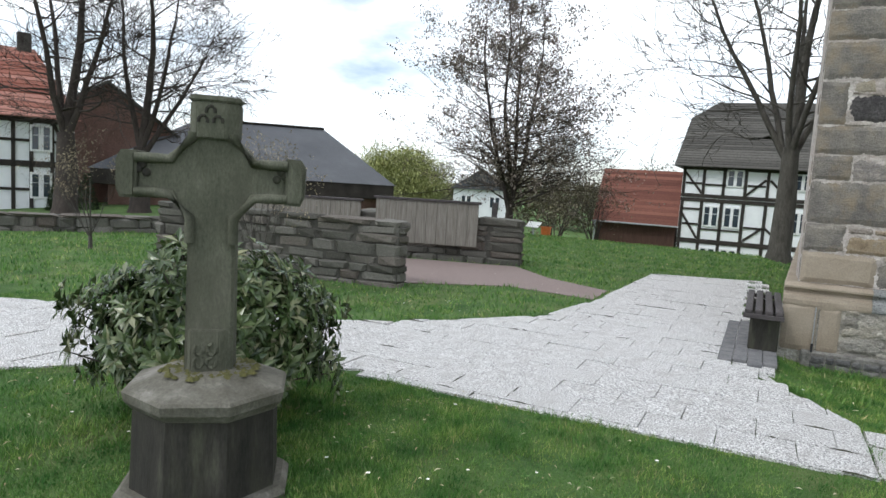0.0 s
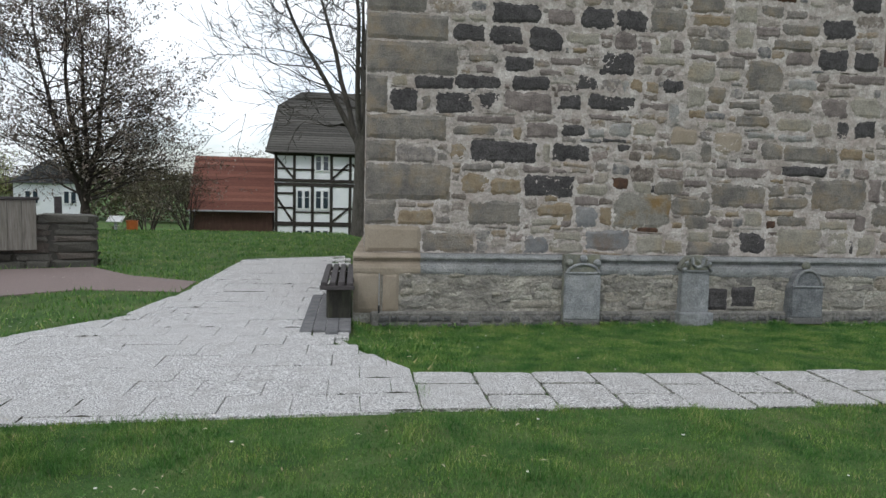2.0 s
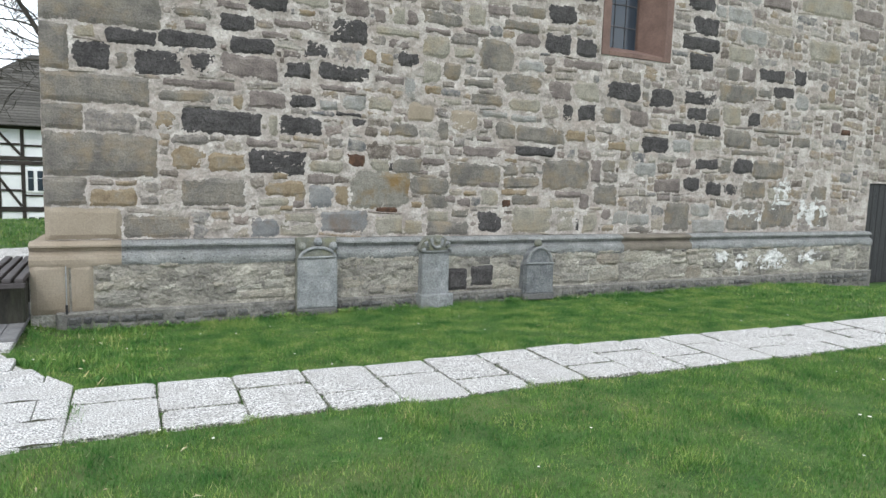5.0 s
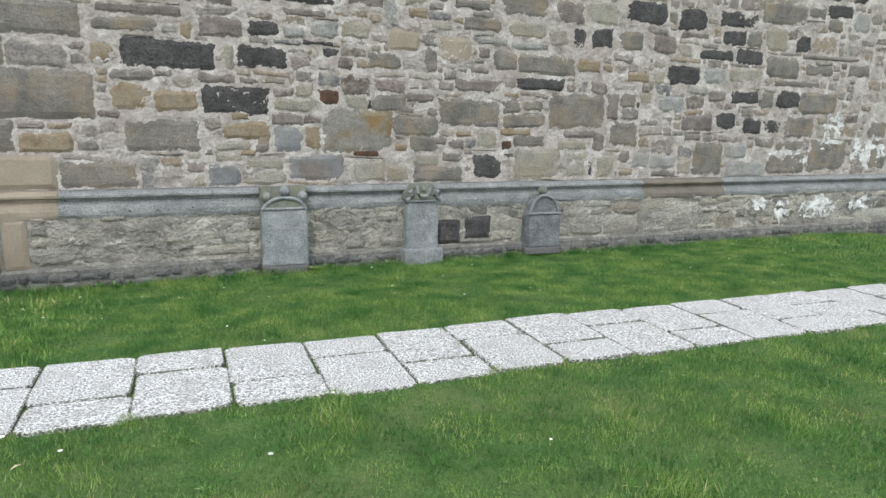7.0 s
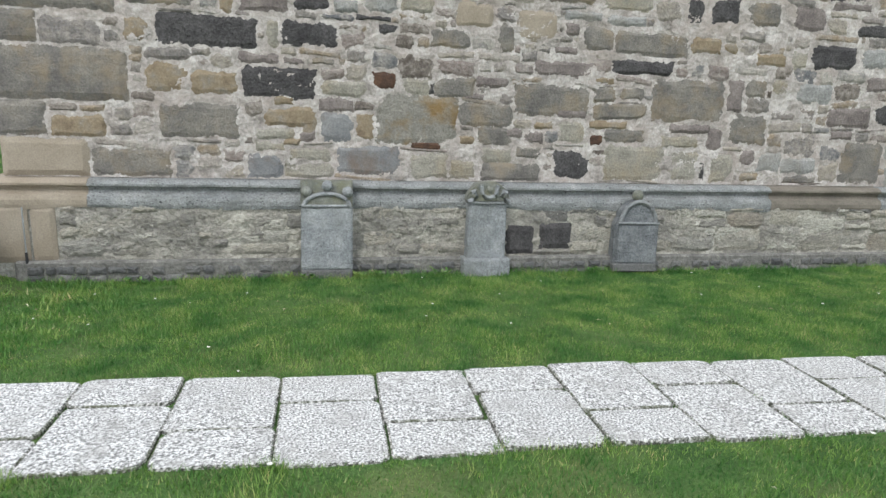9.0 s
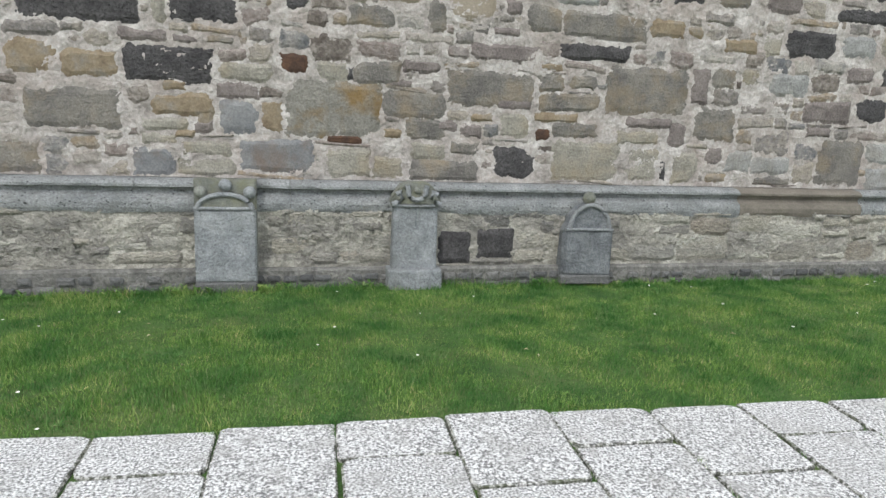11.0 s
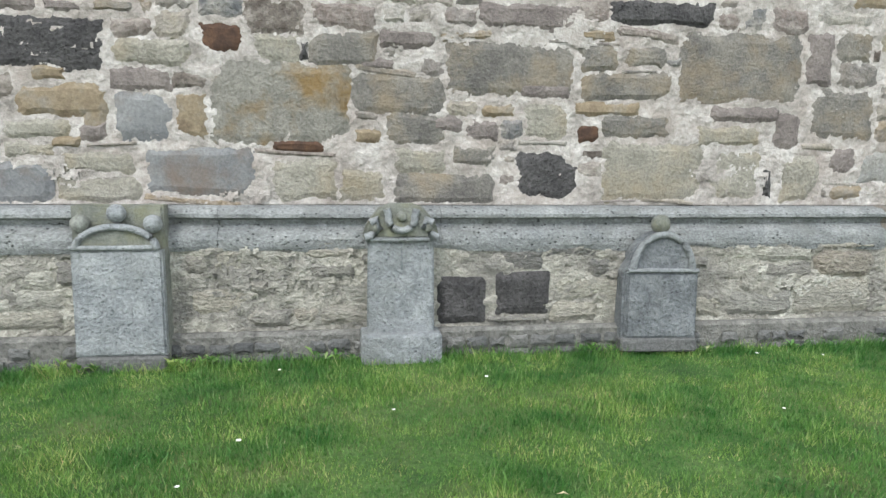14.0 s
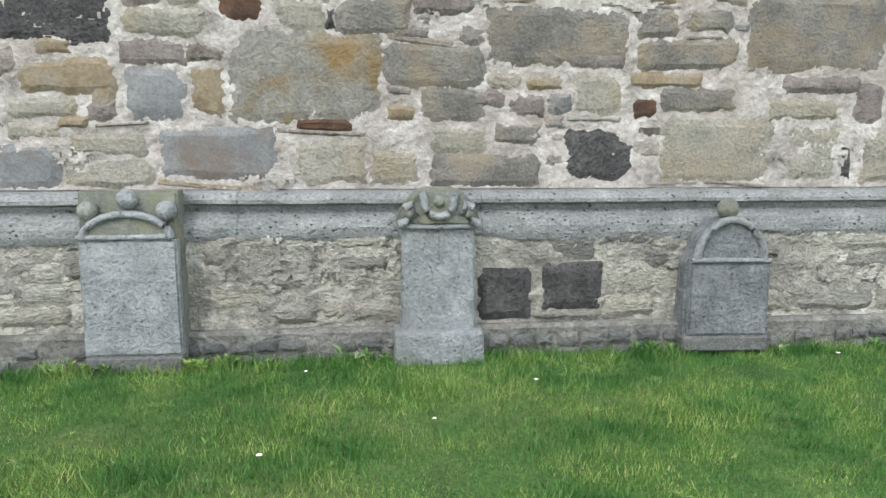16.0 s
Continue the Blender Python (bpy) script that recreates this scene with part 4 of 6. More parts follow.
g1 = thing("gravestone", 3.195, 8.2, -0.14, "grey gravestone with round arch and three balls against the plinth", "gravestone", rx=-2, group="gravestones")
o = [(-0.24, 0.04), (0.24, 0.04), (0.238, 0.9), (0.15, 0.903), (0.1, 0.9), (-0.1, 0.9), (-0.17, 0.905), (-0.238, 0.9)]
# Besides moss, the darker ground and lighter arch put relief shading into colour.
part("slab", roughen(prism(o, -0.1, 0.0, 0.012, 2), 0.005, 9, 1), M_GRAVE_MOSS_SHADE, g1, "slab with mossy carved top")
part("inscription_field", roughen(prism([(-0.238, 0.07), (0.238, 0.07), (0.236, 0.662), (-0.236, 0.662)], -0.145, -0.09, 0.012, 2), 0.003, 12, 2), M_GRAVE, g1, "pitted worn inscription face")
part("tympanum", roughen(prism([(-0.2, 0.664), (0.2, 0.664)] + arc(0, 0.664, 0.2, 0.112, 4, 176, 14), -0.138, -0.09, 0.006), 0.003, 12, 4), M_GRAVE_MOSS_SHADE, g1, "arched field over the inscription")
part("arch_moulding", band(arc(0, 0.668, 0.208, 0.118, 0, 180, 22), 0.02, -0.138, 1.4).mesh("arch_moulding", M_GRAVE, True), None, g1, "raised round arch")
part("fillet", band([(-0.236, 0.674), (0, 0.672), (0.215, 0.674)], 0.014, -0.142, 1.2).mesh("fillet", M_GRAVE, True), None, g1)
for bx, bz in ((0.005, 0.858), (-0.182, 0.802), (0.19, 0.802)):
    part("ball", ball((bx, -0.12, bz), 0.05, 1.05), M_GRAVE if bx > 0 else M_GRAVE_MOSS_SHADE, g1, "carved stone ball", True)
part("base", roughen(one_box((0, -0.07, 0.01), (0.48, 0.16, 0.12), 0.014), 0.006, 8, 3), M_SETT, g1, "damp dark foot of the slab")

g2 = thing("gravestone", 4.735, 8.2, -0.12, "pale grey pillar gravestone with carved scroll head", "gravestone", rx=-1, group="gravestones")
part("shaft", roughen(prism([(-0.195, 0.13), (0.195, 0.13), (0.19, 0.72), (-0.19, 0.72)], -0.12, 0.0, 0.01, 2), 0.005, 9, 4), M_GRAVE, g2, "pitted pale grey shaft")
# Thin darker strip laid on the shaft face; no groove is cut.
part("groove", one_box((0.002, -0.119, 0.6), (0.012, 0.006, 0.17), 0.002), M_GRAVE_DARK, g2, "short dark strip in place of a groove")
capo = [(-0.205, 0.69), (0.205, 0.69), (0.215, 0.72), (0.2, 0.77), (0.172, 0.82), (0.13, 0.868), (0.07, 0.89), (-0.06, 0.892), (-0.125, 0.87), (-0.17, 0.82), (-0.2, 0.765), (-0.215, 0.72)]
part("head", roughen(prism(capo, -0.135, 0.0, 0.02, 2), 0.01, 14, 5), M_GRAVE_MOSS_SHADE, g2, "rounded mossy carved head")
s = band([(-0.085, 0.868)] + arc(0, 0.815, 0.075, 0.07, 170, 370, 14) + [(0.085, 0.868)], 0.021, -0.142, 1.3)
part("scroll", s.mesh("scroll", M_GRAVE, True), None, g2, "crescent scroll carving")
for sx in (-1, 1):
    part("scroll", band([(sx * 0.205, 0.705), (sx * 0.17, 0.72), (sx * 0.125, 0.765), (sx * 0.14, 0.81), (sx * 0.175, 0.79)], 0.024, -0.14, 1.2).mesh("scroll", M_GRAVE, True), None, g2, "curled side volute")
    part("volute_eye", ball((sx * 0.15, -0.14, 0.76), 0.026, 0.9), M_GRAVE_MOSS_SHADE, g2, "round worn boss", True)
part("heart", ball((0, -0.14, 0.825), 0.03, 0.8), M_GRAVE_MOSS_SHADE, g2, "small worn heart-shaped boss", True)
part("neck", band([(-0.205, 0.695), (0, 0.69), (0.205, 0.695)], 0.013, -0.13, 1.1).mesh("neck", M_GRAVE, True), None, g2, "thin roll under the head")
part("base", roughen(one_box((0, -0.085, 0.05), (0.47, 0.2, 0.2), 0.022, seg=2), 0.007, 7, 6), M_GRAVE, g2, "wider grey base block")

g3 = thing("gravestone", 6.325, 8.2, -0.1, "dark grey round-topped gravestone with a ball finial", "gravestone", rz=-4, rx=-2, group="gravestones")
o3 = [(-0.235, 0.03), (0.235, 0.03), (0.235, 0.46), (0.215, 0.5)] + arc(0, 0.47, 0.205, 0.235, 14, 166, 14) + [(-0.215, 0.5), (-0.235, 0.46)]
part("slab", roughen(prism(o3, -0.14, 0.0, 0.014, 2), 0.005, 9, 7), M_GRAVE_DARK, g3, "dark grey slab")
part("inscription_field", roughen(prism([(-0.212, 0.06), (0.22, 0.06), (0.218, 0.455), (-0.212, 0.455)], -0.158, -0.13, 0.01, 2), 0.003, 12, 9), M_GRAVE_DARK, g3, "dark worn inscription face")
# Arch and fillet lighter than the slab: relief light put into the colour.
part("arch_moulding", band(arc(0.005, 0.475, 0.182, 0.215, 2, 178, 20), 0.021, -0.142, 1.4).mesh("arch_moulding", M_GRAVE, True), None, g3, "raised round arch")
part("fillet", band([(-0.215, 0.472), (0, 0.474), (0.222, 0.472)], 0.014, -0.153, 1.2).mesh("fillet", M_GRAVE, True), None, g3)
part("finial", ball((-0.005, -0.1, 0.75), 0.058, 0.9), M_GRAVE_MOSS_SHADE, g3, "weathered stone ball", True)
part("base", roughen(one_box((0.0, -0.075, 0.01), (0.48, 0.17, 0.09), 0.012), 0.005, 8, 8), M_SETT, g3, "damp dark foot of the slab")

# ---- window and door of the church ----
win = thing("window_1", (WIN[0] + WIN[1]) / 2, WY, WIN[2], "leaded church window in a red sandstone splay", "window", kind="structure")
ww = WIN[1] - WIN[0]
hh = WIN[3] - WIN[2]
for sx in (-1, 1):
    b = bmesh.new()
    o = [(sx * ww / 2, -0.02), (sx * (ww / 2 - 0.13), -0.02), (sx * (ww / 2 - 0.34), 0.36), (sx * (ww / 2 - 0.34), 0.46), (sx * ww / 2, 0.46)]
    lo = [b.verts.new((x, y, 0.0)) for x, y in o]
    hi = [b.verts.new((x, y, hh)) for x, y in o]
    b.faces.new(lo), b.faces.new(hi)
    for i in range(5):
        b.faces.new((lo[i], lo[(i + 1) % 5], hi[(i + 1) % 5], hi[i]))
    bmesh.ops.recalc_face_normals(b, faces=b.faces)
    part("jamb", b, M_REDSAND, win, "splayed red sandstone jamb")
b = bmesh.new()
o = [(-0.02, 0.0), (-0.02, 0.06), (0.36, 0.2), (0.46, 0.2), (0.46, 0.0)]
lo = [b.verts.new((-ww / 2 + 0.135, y, z)) for y, z in o]
hi = [b.verts.new((ww / 2 - 0.135, y, z)) for y, z in o]
b.faces.new(lo), b.faces.new(hi)
for i in range(5):
    b.faces.new((lo[i], lo[(i + 1) % 5], hi[(i + 1) % 5], hi[i]))
bmesh.ops.recalc_face_normals(b, faces=b.faces)
part("window_sill", b, M_REDSAND, win, "sloping red sandstone sill")
gw = ww - 0.68
for i in range(3):
    for j in range(8):
        part("pane", one_box((-gw / 2 + gw * (i + 0.5) / 3, 0.42, 0.2 + (hh - 0.2) * (j + 0.5) / 8), (gw / 3 - 0.012, 0.006, (hh - 0.2) / 8 - 0.012)), M_GLASS, win)
for i in range(4):
    part("lead_bar", one_box((-gw / 2 + gw * i / 3, 0.415, 0.2 + (hh - 0.2) / 2), (0.016, 0.014, hh - 0.2)), M_LEAD, win)
for j in range(1, 8):
    part("lead_bar", one_box((0, 0.413, 0.2 + (hh - 0.2) * j / 8), (gw, 0.02, 0.018)), M_LEAD, win)

door = thing("door_1", (DOOR[0] + DOOR[1]) / 2, WY, -0.3, "closed black wooden side door in the church wall", "door", kind="structure")
dw, dh = DOOR[1] - DOOR[0], DOOR[2] + 0.3
for i in range(6):
    part("board", one_box((-dw / 2 + dw * (i + 0.5) / 6, 0.06, dh / 2), (dw / 6 - 0.008, 0.05, dh - 0.02), 0.006), M_DOOR, door)
for z in (0.35, 1.0, 1.65):
    part("rail", one_box((0, 0.12, z), (dw - 0.02, 0.05, 0.12), 0.006), M_DOOR, door)
part("door_handle", ball((0.42, 0.02, 1.0), 0.03), M_GALV, door, "small iron handle", True)

# ---- bench beside the tower ----
bench = thing("bench", 0.1, 8.62, -0.03, "dark slatted bench on rough stone blocks beside the tower", "bench")
for i in range(4):
    part("slat", one_box((-0.15 + 0.1 * i, 0, 0.46), (0.075, 1.75, 0.045), 0.008), M_DARKWOOD, bench)
part("end_rail", one_box((0, -0.86, 0.415), (0.4, 0.05, 0.05), 0.006), M_DARKWOOD, bench)
part("end_rail", one_box((0, 0.86, 0.415), (0.4, 0.05, 0.05), 0.006), M_DARKWOOD, bench)
for yy in (-0.55, 0.55):
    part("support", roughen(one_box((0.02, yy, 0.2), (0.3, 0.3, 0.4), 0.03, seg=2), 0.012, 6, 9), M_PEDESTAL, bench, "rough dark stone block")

# ---- the stones of the wall, piece by piece ----
rng = random.Random(3)
taken = [s for s, _ in special] + [(WIN[0], WIN[2], WIN[1] - WIN[0], 3), (DOOR[0] - 0.05, 0.7, DOOR[1] - DOOR[0] + 0.1, 1.0)]
for (x, z, w, h), mat in special:
    if x < 0.5:
        v, f = stone_shape(w * 0.998, h * 0.995, 0.03, rng, 24, 0.06, 0.1)
    else:
        big = w > 0.68 or mat == M_TAN
        v, f = stone_shape(w * 1.015, h * 1.015, rng.uniform(0.018, 0.025), rng,
                           40 if mat == M_BASALT else 28, 0.2 if big else 0.3, 0.9)
    part("stone", mesh_from("stone", v, f, mat), None, wall, at=pose(x + w / 2, WY, z + h / 2))
left, singles = 340 - len(special), 0
soup = Soup()
for x, z, w, h in pack(WX0, WX1 - 0.1, 0.75, 5.6, taken, rng):
    if rng.random() < (0.14 if 2.4 < x < 7.4 and z < 1.8 else 0.05) or w * h < 0.012 and rng.random() < 0.4 or h < 0.1 and w > 2.2 * h and rng.random() < 0.6:
        continue
    v, f = stone_shape(w - rng.uniform(-0.018, 0.026), h - rng.uniform(-0.018, 0.018), rng.uniform(0.012, 0.023), rng, 22 if w * h > 0.02 else 14, 0.32 if x < 7.4 else 0.26, 0.95)
    ca, sa = math.cos(t_ := rng.gauss(0, 0.05)), math.sin(t_)
    v = [(a * ca - c * sa, b, a * sa + c * ca) for a, b, c in v]
    if singles < left and 2.3 < x < 7.2 and z < 1.75 and w * h > 0.006:
        part("stone", mesh_from("stone", v, f, M_STONE), None, wall, at=pose(x + w / 2, WY, z + h / 2))
        singles += 1
    else:
        soup.add([(x + w / 2 + a, WY + b, z + h / 2 + c) for a, b, c in v], f)
tagged(part("rubble", soup.mesh("rubble", M_STONE_JOINED), None, wall, "grey and beige rubble stones in pale mortar"), kind="stuff")
soup = Soup()
for x, z, w, h in pack(8.4, 14.5, 0.75, 7.0, [], rng, 0.2, 0.8, 0.15, 0.35):
    v, f = stone_shape(w * 0.96, h * 0.95, rng.uniform(0.005, 0.02), rng, 8, 0.12)
    soup.add([(WX0 + b, x + w / 2 - a, z + h / 2 + c) for a, b, c in v], f)
tagged(part("rubble", soup.mesh("rubble", M_STONE_JOINED), None, wall_w, "squared grey tower stones"), kind="stuff")


# ---- stone cross on its pedestal ----
def ngon(r, n, turn=0.0):
    return [(r * math.cos(2 * math.pi * k / n + turn), r * math.sin(2 * math.pi * k / n + turn)) for k in range(n)]


def lathe8(levels, n=8, turn=math.pi / 8):
    """Stacked regular outlines: (radius, height) from below to above."""
    bm = bmesh.new()
    rows = [[bm.verts.new((x, y, z)) for x, y in ngon(r, n, turn)] for r, z in levels]
    for a, b in zip(rows, rows[1:]):
        for k in range(n):
            bm.faces.new((a[k], a[(k + 1) % n], b[(k + 1) % n], b[k]))
    bm.faces.new(rows[0][::-1])
    bm.faces.new(rows[-1])
    return bm


cross = thing("stone_cross", -2.40, 2.40, -0.03, "weathered greenish sandstone cross on an octagonal pedestal", "cross", rz=36)
part("footing", roughen(lathe8([(0.43, -0.1), (0.43, 0.07), (0.4, 0.1), (0.3, 0.1)]), 0.008, 5, 2), M_CAPSTONE, cross, "wider footing stone")
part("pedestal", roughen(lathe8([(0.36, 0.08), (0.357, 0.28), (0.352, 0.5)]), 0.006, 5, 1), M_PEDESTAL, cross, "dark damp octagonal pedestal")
part("cap", roughen(lathe8([(0.355, 0.49), (0.39, 0.53), (0.4, 0.575), (0.385, 0.59), (0.2, 0.655), (0.1, 0.66)]), 0.008, 6, 4), M_CAPSTONE, cross, "chamfered cap stone with pale lichen")
CO = [(-0.115, 0.62), (0.115, 0.62), (0.108, 1.41), (0.195, 1.5), (0.34, 1.5), (0.34, 1.68), (0.195, 1.68), (0.105, 1.775), (0.105, 1.8)]
CO += [(-x, z) for x, z in CO[:1:-1]]
part("shaft", roughen(prism(CO, -0.062, 0.075, 0.01, 2), 0.004, 8, 6), M_CROSS, cross, "cross shaft with sunk field")


def upright(outline, z0, z1, bevel):
    """An outline of (x, y) pulled up from z0 to z1."""
    bm = bmesh.new()
    lo_, hi_ = [bm.verts.new((x, y, z0)) for x, y in outline], [bm.verts.new((x, y, z1)) for x, y in outline]
    bm.faces.new(lo_), bm.faces.new(hi_)
    for i in range(len(lo_)):
        bm.faces.new((lo_[i], lo_[(i + 1) % len(lo_)], hi_[(i + 1) % len(lo_)], hi_[i]))
    bmesh.ops.recalc_face_normals(bm, faces=bm.faces)
    bmesh.ops.bevel(bm, geom=bm.edges[:], offset=bevel, segments=2, affect="EDGES")
    return bm


HEAD = [(-0.112, 0.075), (-0.112, -0.045), (-0.075, -0.09), (0.055, -0.09), (0.112, -0.045), (0.112, 0.075)]
part("head", roughen(upright(HEAD, 1.775, 1.945, 0.006), 0.003, 8, 2), M_CROSS, cross, "chamfered upper block")
part("foot", roughen(upright(HEAD, 0.62, 0.86, 0.006), 0.003, 8, 5), M_CROSS, cross, "chamfered lower block")
for sx in (-1, 1):
    for line in ([(0.1, 1.28), (0.1, 1.4), (0.188, 1.503), (0.26, 1.508), (0.345, 1.508)], [(0.092, 1.8), (0.095, 1.775), (0.188, 1.67), (0.26, 1.668), (0.345, 1.668)]):
        part("edge_moulding", band([(sx * x, z) for x, z in line], 0.024, -0.07, 1.25).mesh("edge_moulding", M_CROSS, True), None, cross, "raised edge moulding")
    end = [(0.335, 1.478), (0.41, 1.478), (0.428, 1.52), (0.428, 1.66), (0.405, 1.702), (0.335, 1.7)]
    part("arm_end", roughen(prism([(sx * x, z) for x, z in end][::sx], -0.09, 0.08, 0.014, 2), 0.004, 9, 12 + sx), M_CROSS, cross, "proud block at the arm end")
    # Raised dark knobs: the shade of a sunk trefoil is put into their colour.
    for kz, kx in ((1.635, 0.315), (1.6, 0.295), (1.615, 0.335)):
        part("trefoil", ball((sx * kx, -0.066, kz), 0.02, 0.5), M_PEDESTAL, cross, "worn carved trefoil coloured as recess shade", True)
# Dark bands here too paint the shade of the sunk carving.
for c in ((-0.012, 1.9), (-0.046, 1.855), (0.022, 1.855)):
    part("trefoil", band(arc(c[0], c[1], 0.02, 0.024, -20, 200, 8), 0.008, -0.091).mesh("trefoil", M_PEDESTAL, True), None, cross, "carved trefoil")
for z in (0.7, 0.765):
    for sx in (-1, 1):
        part("scroll", band(arc(-0.01 + sx * 0.03, z, 0.022, 0.026, 100 - sx * 20, 400 - sx * 20, 10), 0.009, -0.092).mesh("scroll", M_CROSS, True), None, cross, "small carved scroll")
part("top_slab", roughen(upright([(x * 1.07, y * 1.08) for x, y in HEAD], 1.945, 1.972, 0.007), 0.003, 8, 3), M_CROSS, cross, "thin mossy top slab")
mo = Soup()
rng = random.Random(8)
for k in range(150):
    a, r = rng.uniform(0, 6.28), rng.uniform(0.1, 0.21)
    x, y = r * math.cos(a) * 1.1, r * math.sin(a)
    s = rng.uniform(0.012, 0.03)
    v = [Vector((x + s * math.cos(t), y + s * math.sin(t), 0.648)) for t in (0.3, 1.4, 2.6, 3.7, 5.1)] + [Vector((x, y, 0.652 + s * 0.6))]
    mo.add(v, [(i, (i + 1) % 5, 5) for i in range(5)])
part("moss", mo.mesh("moss", M_MOSS, True), None, cross, "cushions of olive moss")


# ---- leaves and branches ----
def leaf(p, d, up, length, width, fold=0.25):
    side = d.cross(up)
    side = side.normalized() if side.length > 1e-4 else d.orthogonal().normalized()
    n = side.cross(d).normalized()
    a, b, c = p + d * length * 0.55, p + d * length, p
    return [c, a - side * width / 2 + n * fold * width, a - n * 0.0, a + side * width / 2 + n * fold * width, b - n * length * 0.12], [(0, 1, 2), (0, 2, 3), (1, 4, 2), (2, 4, 3)]


def rhododendron(x, y, rx, ry, h, seed):
    r = random.Random(seed)
    bush = thing("rhododendron_bush", x, y, ground_z(x, y), "broad dark green rhododendron bush behind the stone cross", "bush")
    st, lv = Soup(), Soup()
    tips = []
    for k in range(1250):
        a = r.uniform(0, 2 * math.pi)
        e = math.asin(r.uniform(-0.3, 1.0))
        q = r.uniform(0.55, 1.0) ** 0.5 * (0.85 + 0.45 * noise.noise((math.cos(a) * 2.1, math.sin(a) * 2.1, e * 2.6 + seed)))
        z = h * (0.42 + 0.58 * q * math.sin(e)) if e > 0 else h * (0.42 + 0.9 * q * math.sin(e))
        tips.append(Vector((rx * q * math.cos(e) * math.cos(a), ry * q * math.cos(e) * math.sin(a), max(0.06, z))))
    for k, t in enumerate(tips):
        out = Vector((t.x / rx, t.y / ry, (t.z - h * 0.35) / h)).normalized()
        if k % 6 == 0:
            base = Vector((t.x * 0.12 + r.uniform(-0.1, 0.1), t.y * 0.12 + r.uniform(-0.1, 0.1), 0))
            mid = base.lerp(t, 0.5) + Vector((r.uniform(-0.08, 0.08), r.uniform(-0.08, 0.08), 0.05))
            st.add(*tube([base, mid, t], [0.014, 0.009, 0.004], 5))
        u = out.orthogonal().normalized()
        w = out.cross(u)
        n = r.randint(6, 9)
        for i in range(n):
            b = 2 * math.pi * i / n + r.uniform(-0.3, 0.3)
            d = ((u * math.cos(b) + w * math.sin(b)) * 1.0 + out * r.uniform(0.1, 0.6) + Vector((0, 0, r.uniform(-0.2, 0.25)))).normalized()
            v, f = leaf(t, d, (out + Vector((0, 0, 0.8))).normalized(), r.uniform(0.075, 0.125), r.uniform(0.028, 0.042), 0.15)
            lv.add(v, f)
    part("stem", st.mesh("stem", M_BARKDARK, True), None, bush)
    part("leaves", lv.mesh("leaves", M_RHODO), None, bush, "glossy drooping evergreen leaves")
    return bush


rhododendron(-3.2, 3.25, 0.92, 0.95, 1.16, 4)


def grow(r, soup, tips, p, d, length, radius, level, top, kids, droop, spread, wander=0.16, sides=6, rmin=0.009):
    n = 4 if level else 6
    pts, rad = [p.copy()], [radius]
    for i in range(n):
        d = (d + Vector((r.uniform(-1, 1), r.uniform(-1, 1), r.uniform(-0.6, 0.8))) * wander + Vector((0, 0, droop * level))).normalized()
        p = p + d * length / n
        pts.append(p.copy())
        rad.append(radius * (1 - 0.62 * (i + 1) / n))
    soup.add(*tube(pts, rad, max(3, sides - level)))
    if level >= top:
        tips.append((pts[-1], d))
        tips.append((pts[-2], d))
        return
    count = kids[min(level, len(kids) - 1)]
    for k in range(count):
        f = 1.0 if k == 0 else r.uniform(0.35 if level else 0.5, 1.0)
        i = min(n - 1, int(f * n))
        q = pts[i].lerp(pts[i + 1], f * n - i) if i < n else pts[-1]
        rr = max(rmin, rad[i] * (0.75 if k == 0 else r.uniform(0.35, 0.6)))
        side = d.orthogonal()
        side.rotate(Matrix.Rotation(r.uniform(0, 2 * math.pi), 3, d))
        nd = (d + side.normalized() * (spread * (0.35 if k == 0 else r.uniform(0.7, 1.2)))).normalized()
        grow(r, soup, tips, q, nd, length * r.uniform(0.62, 0.85), rr, level + 1, top, kids, droop, spread, wander, sides, rmin)


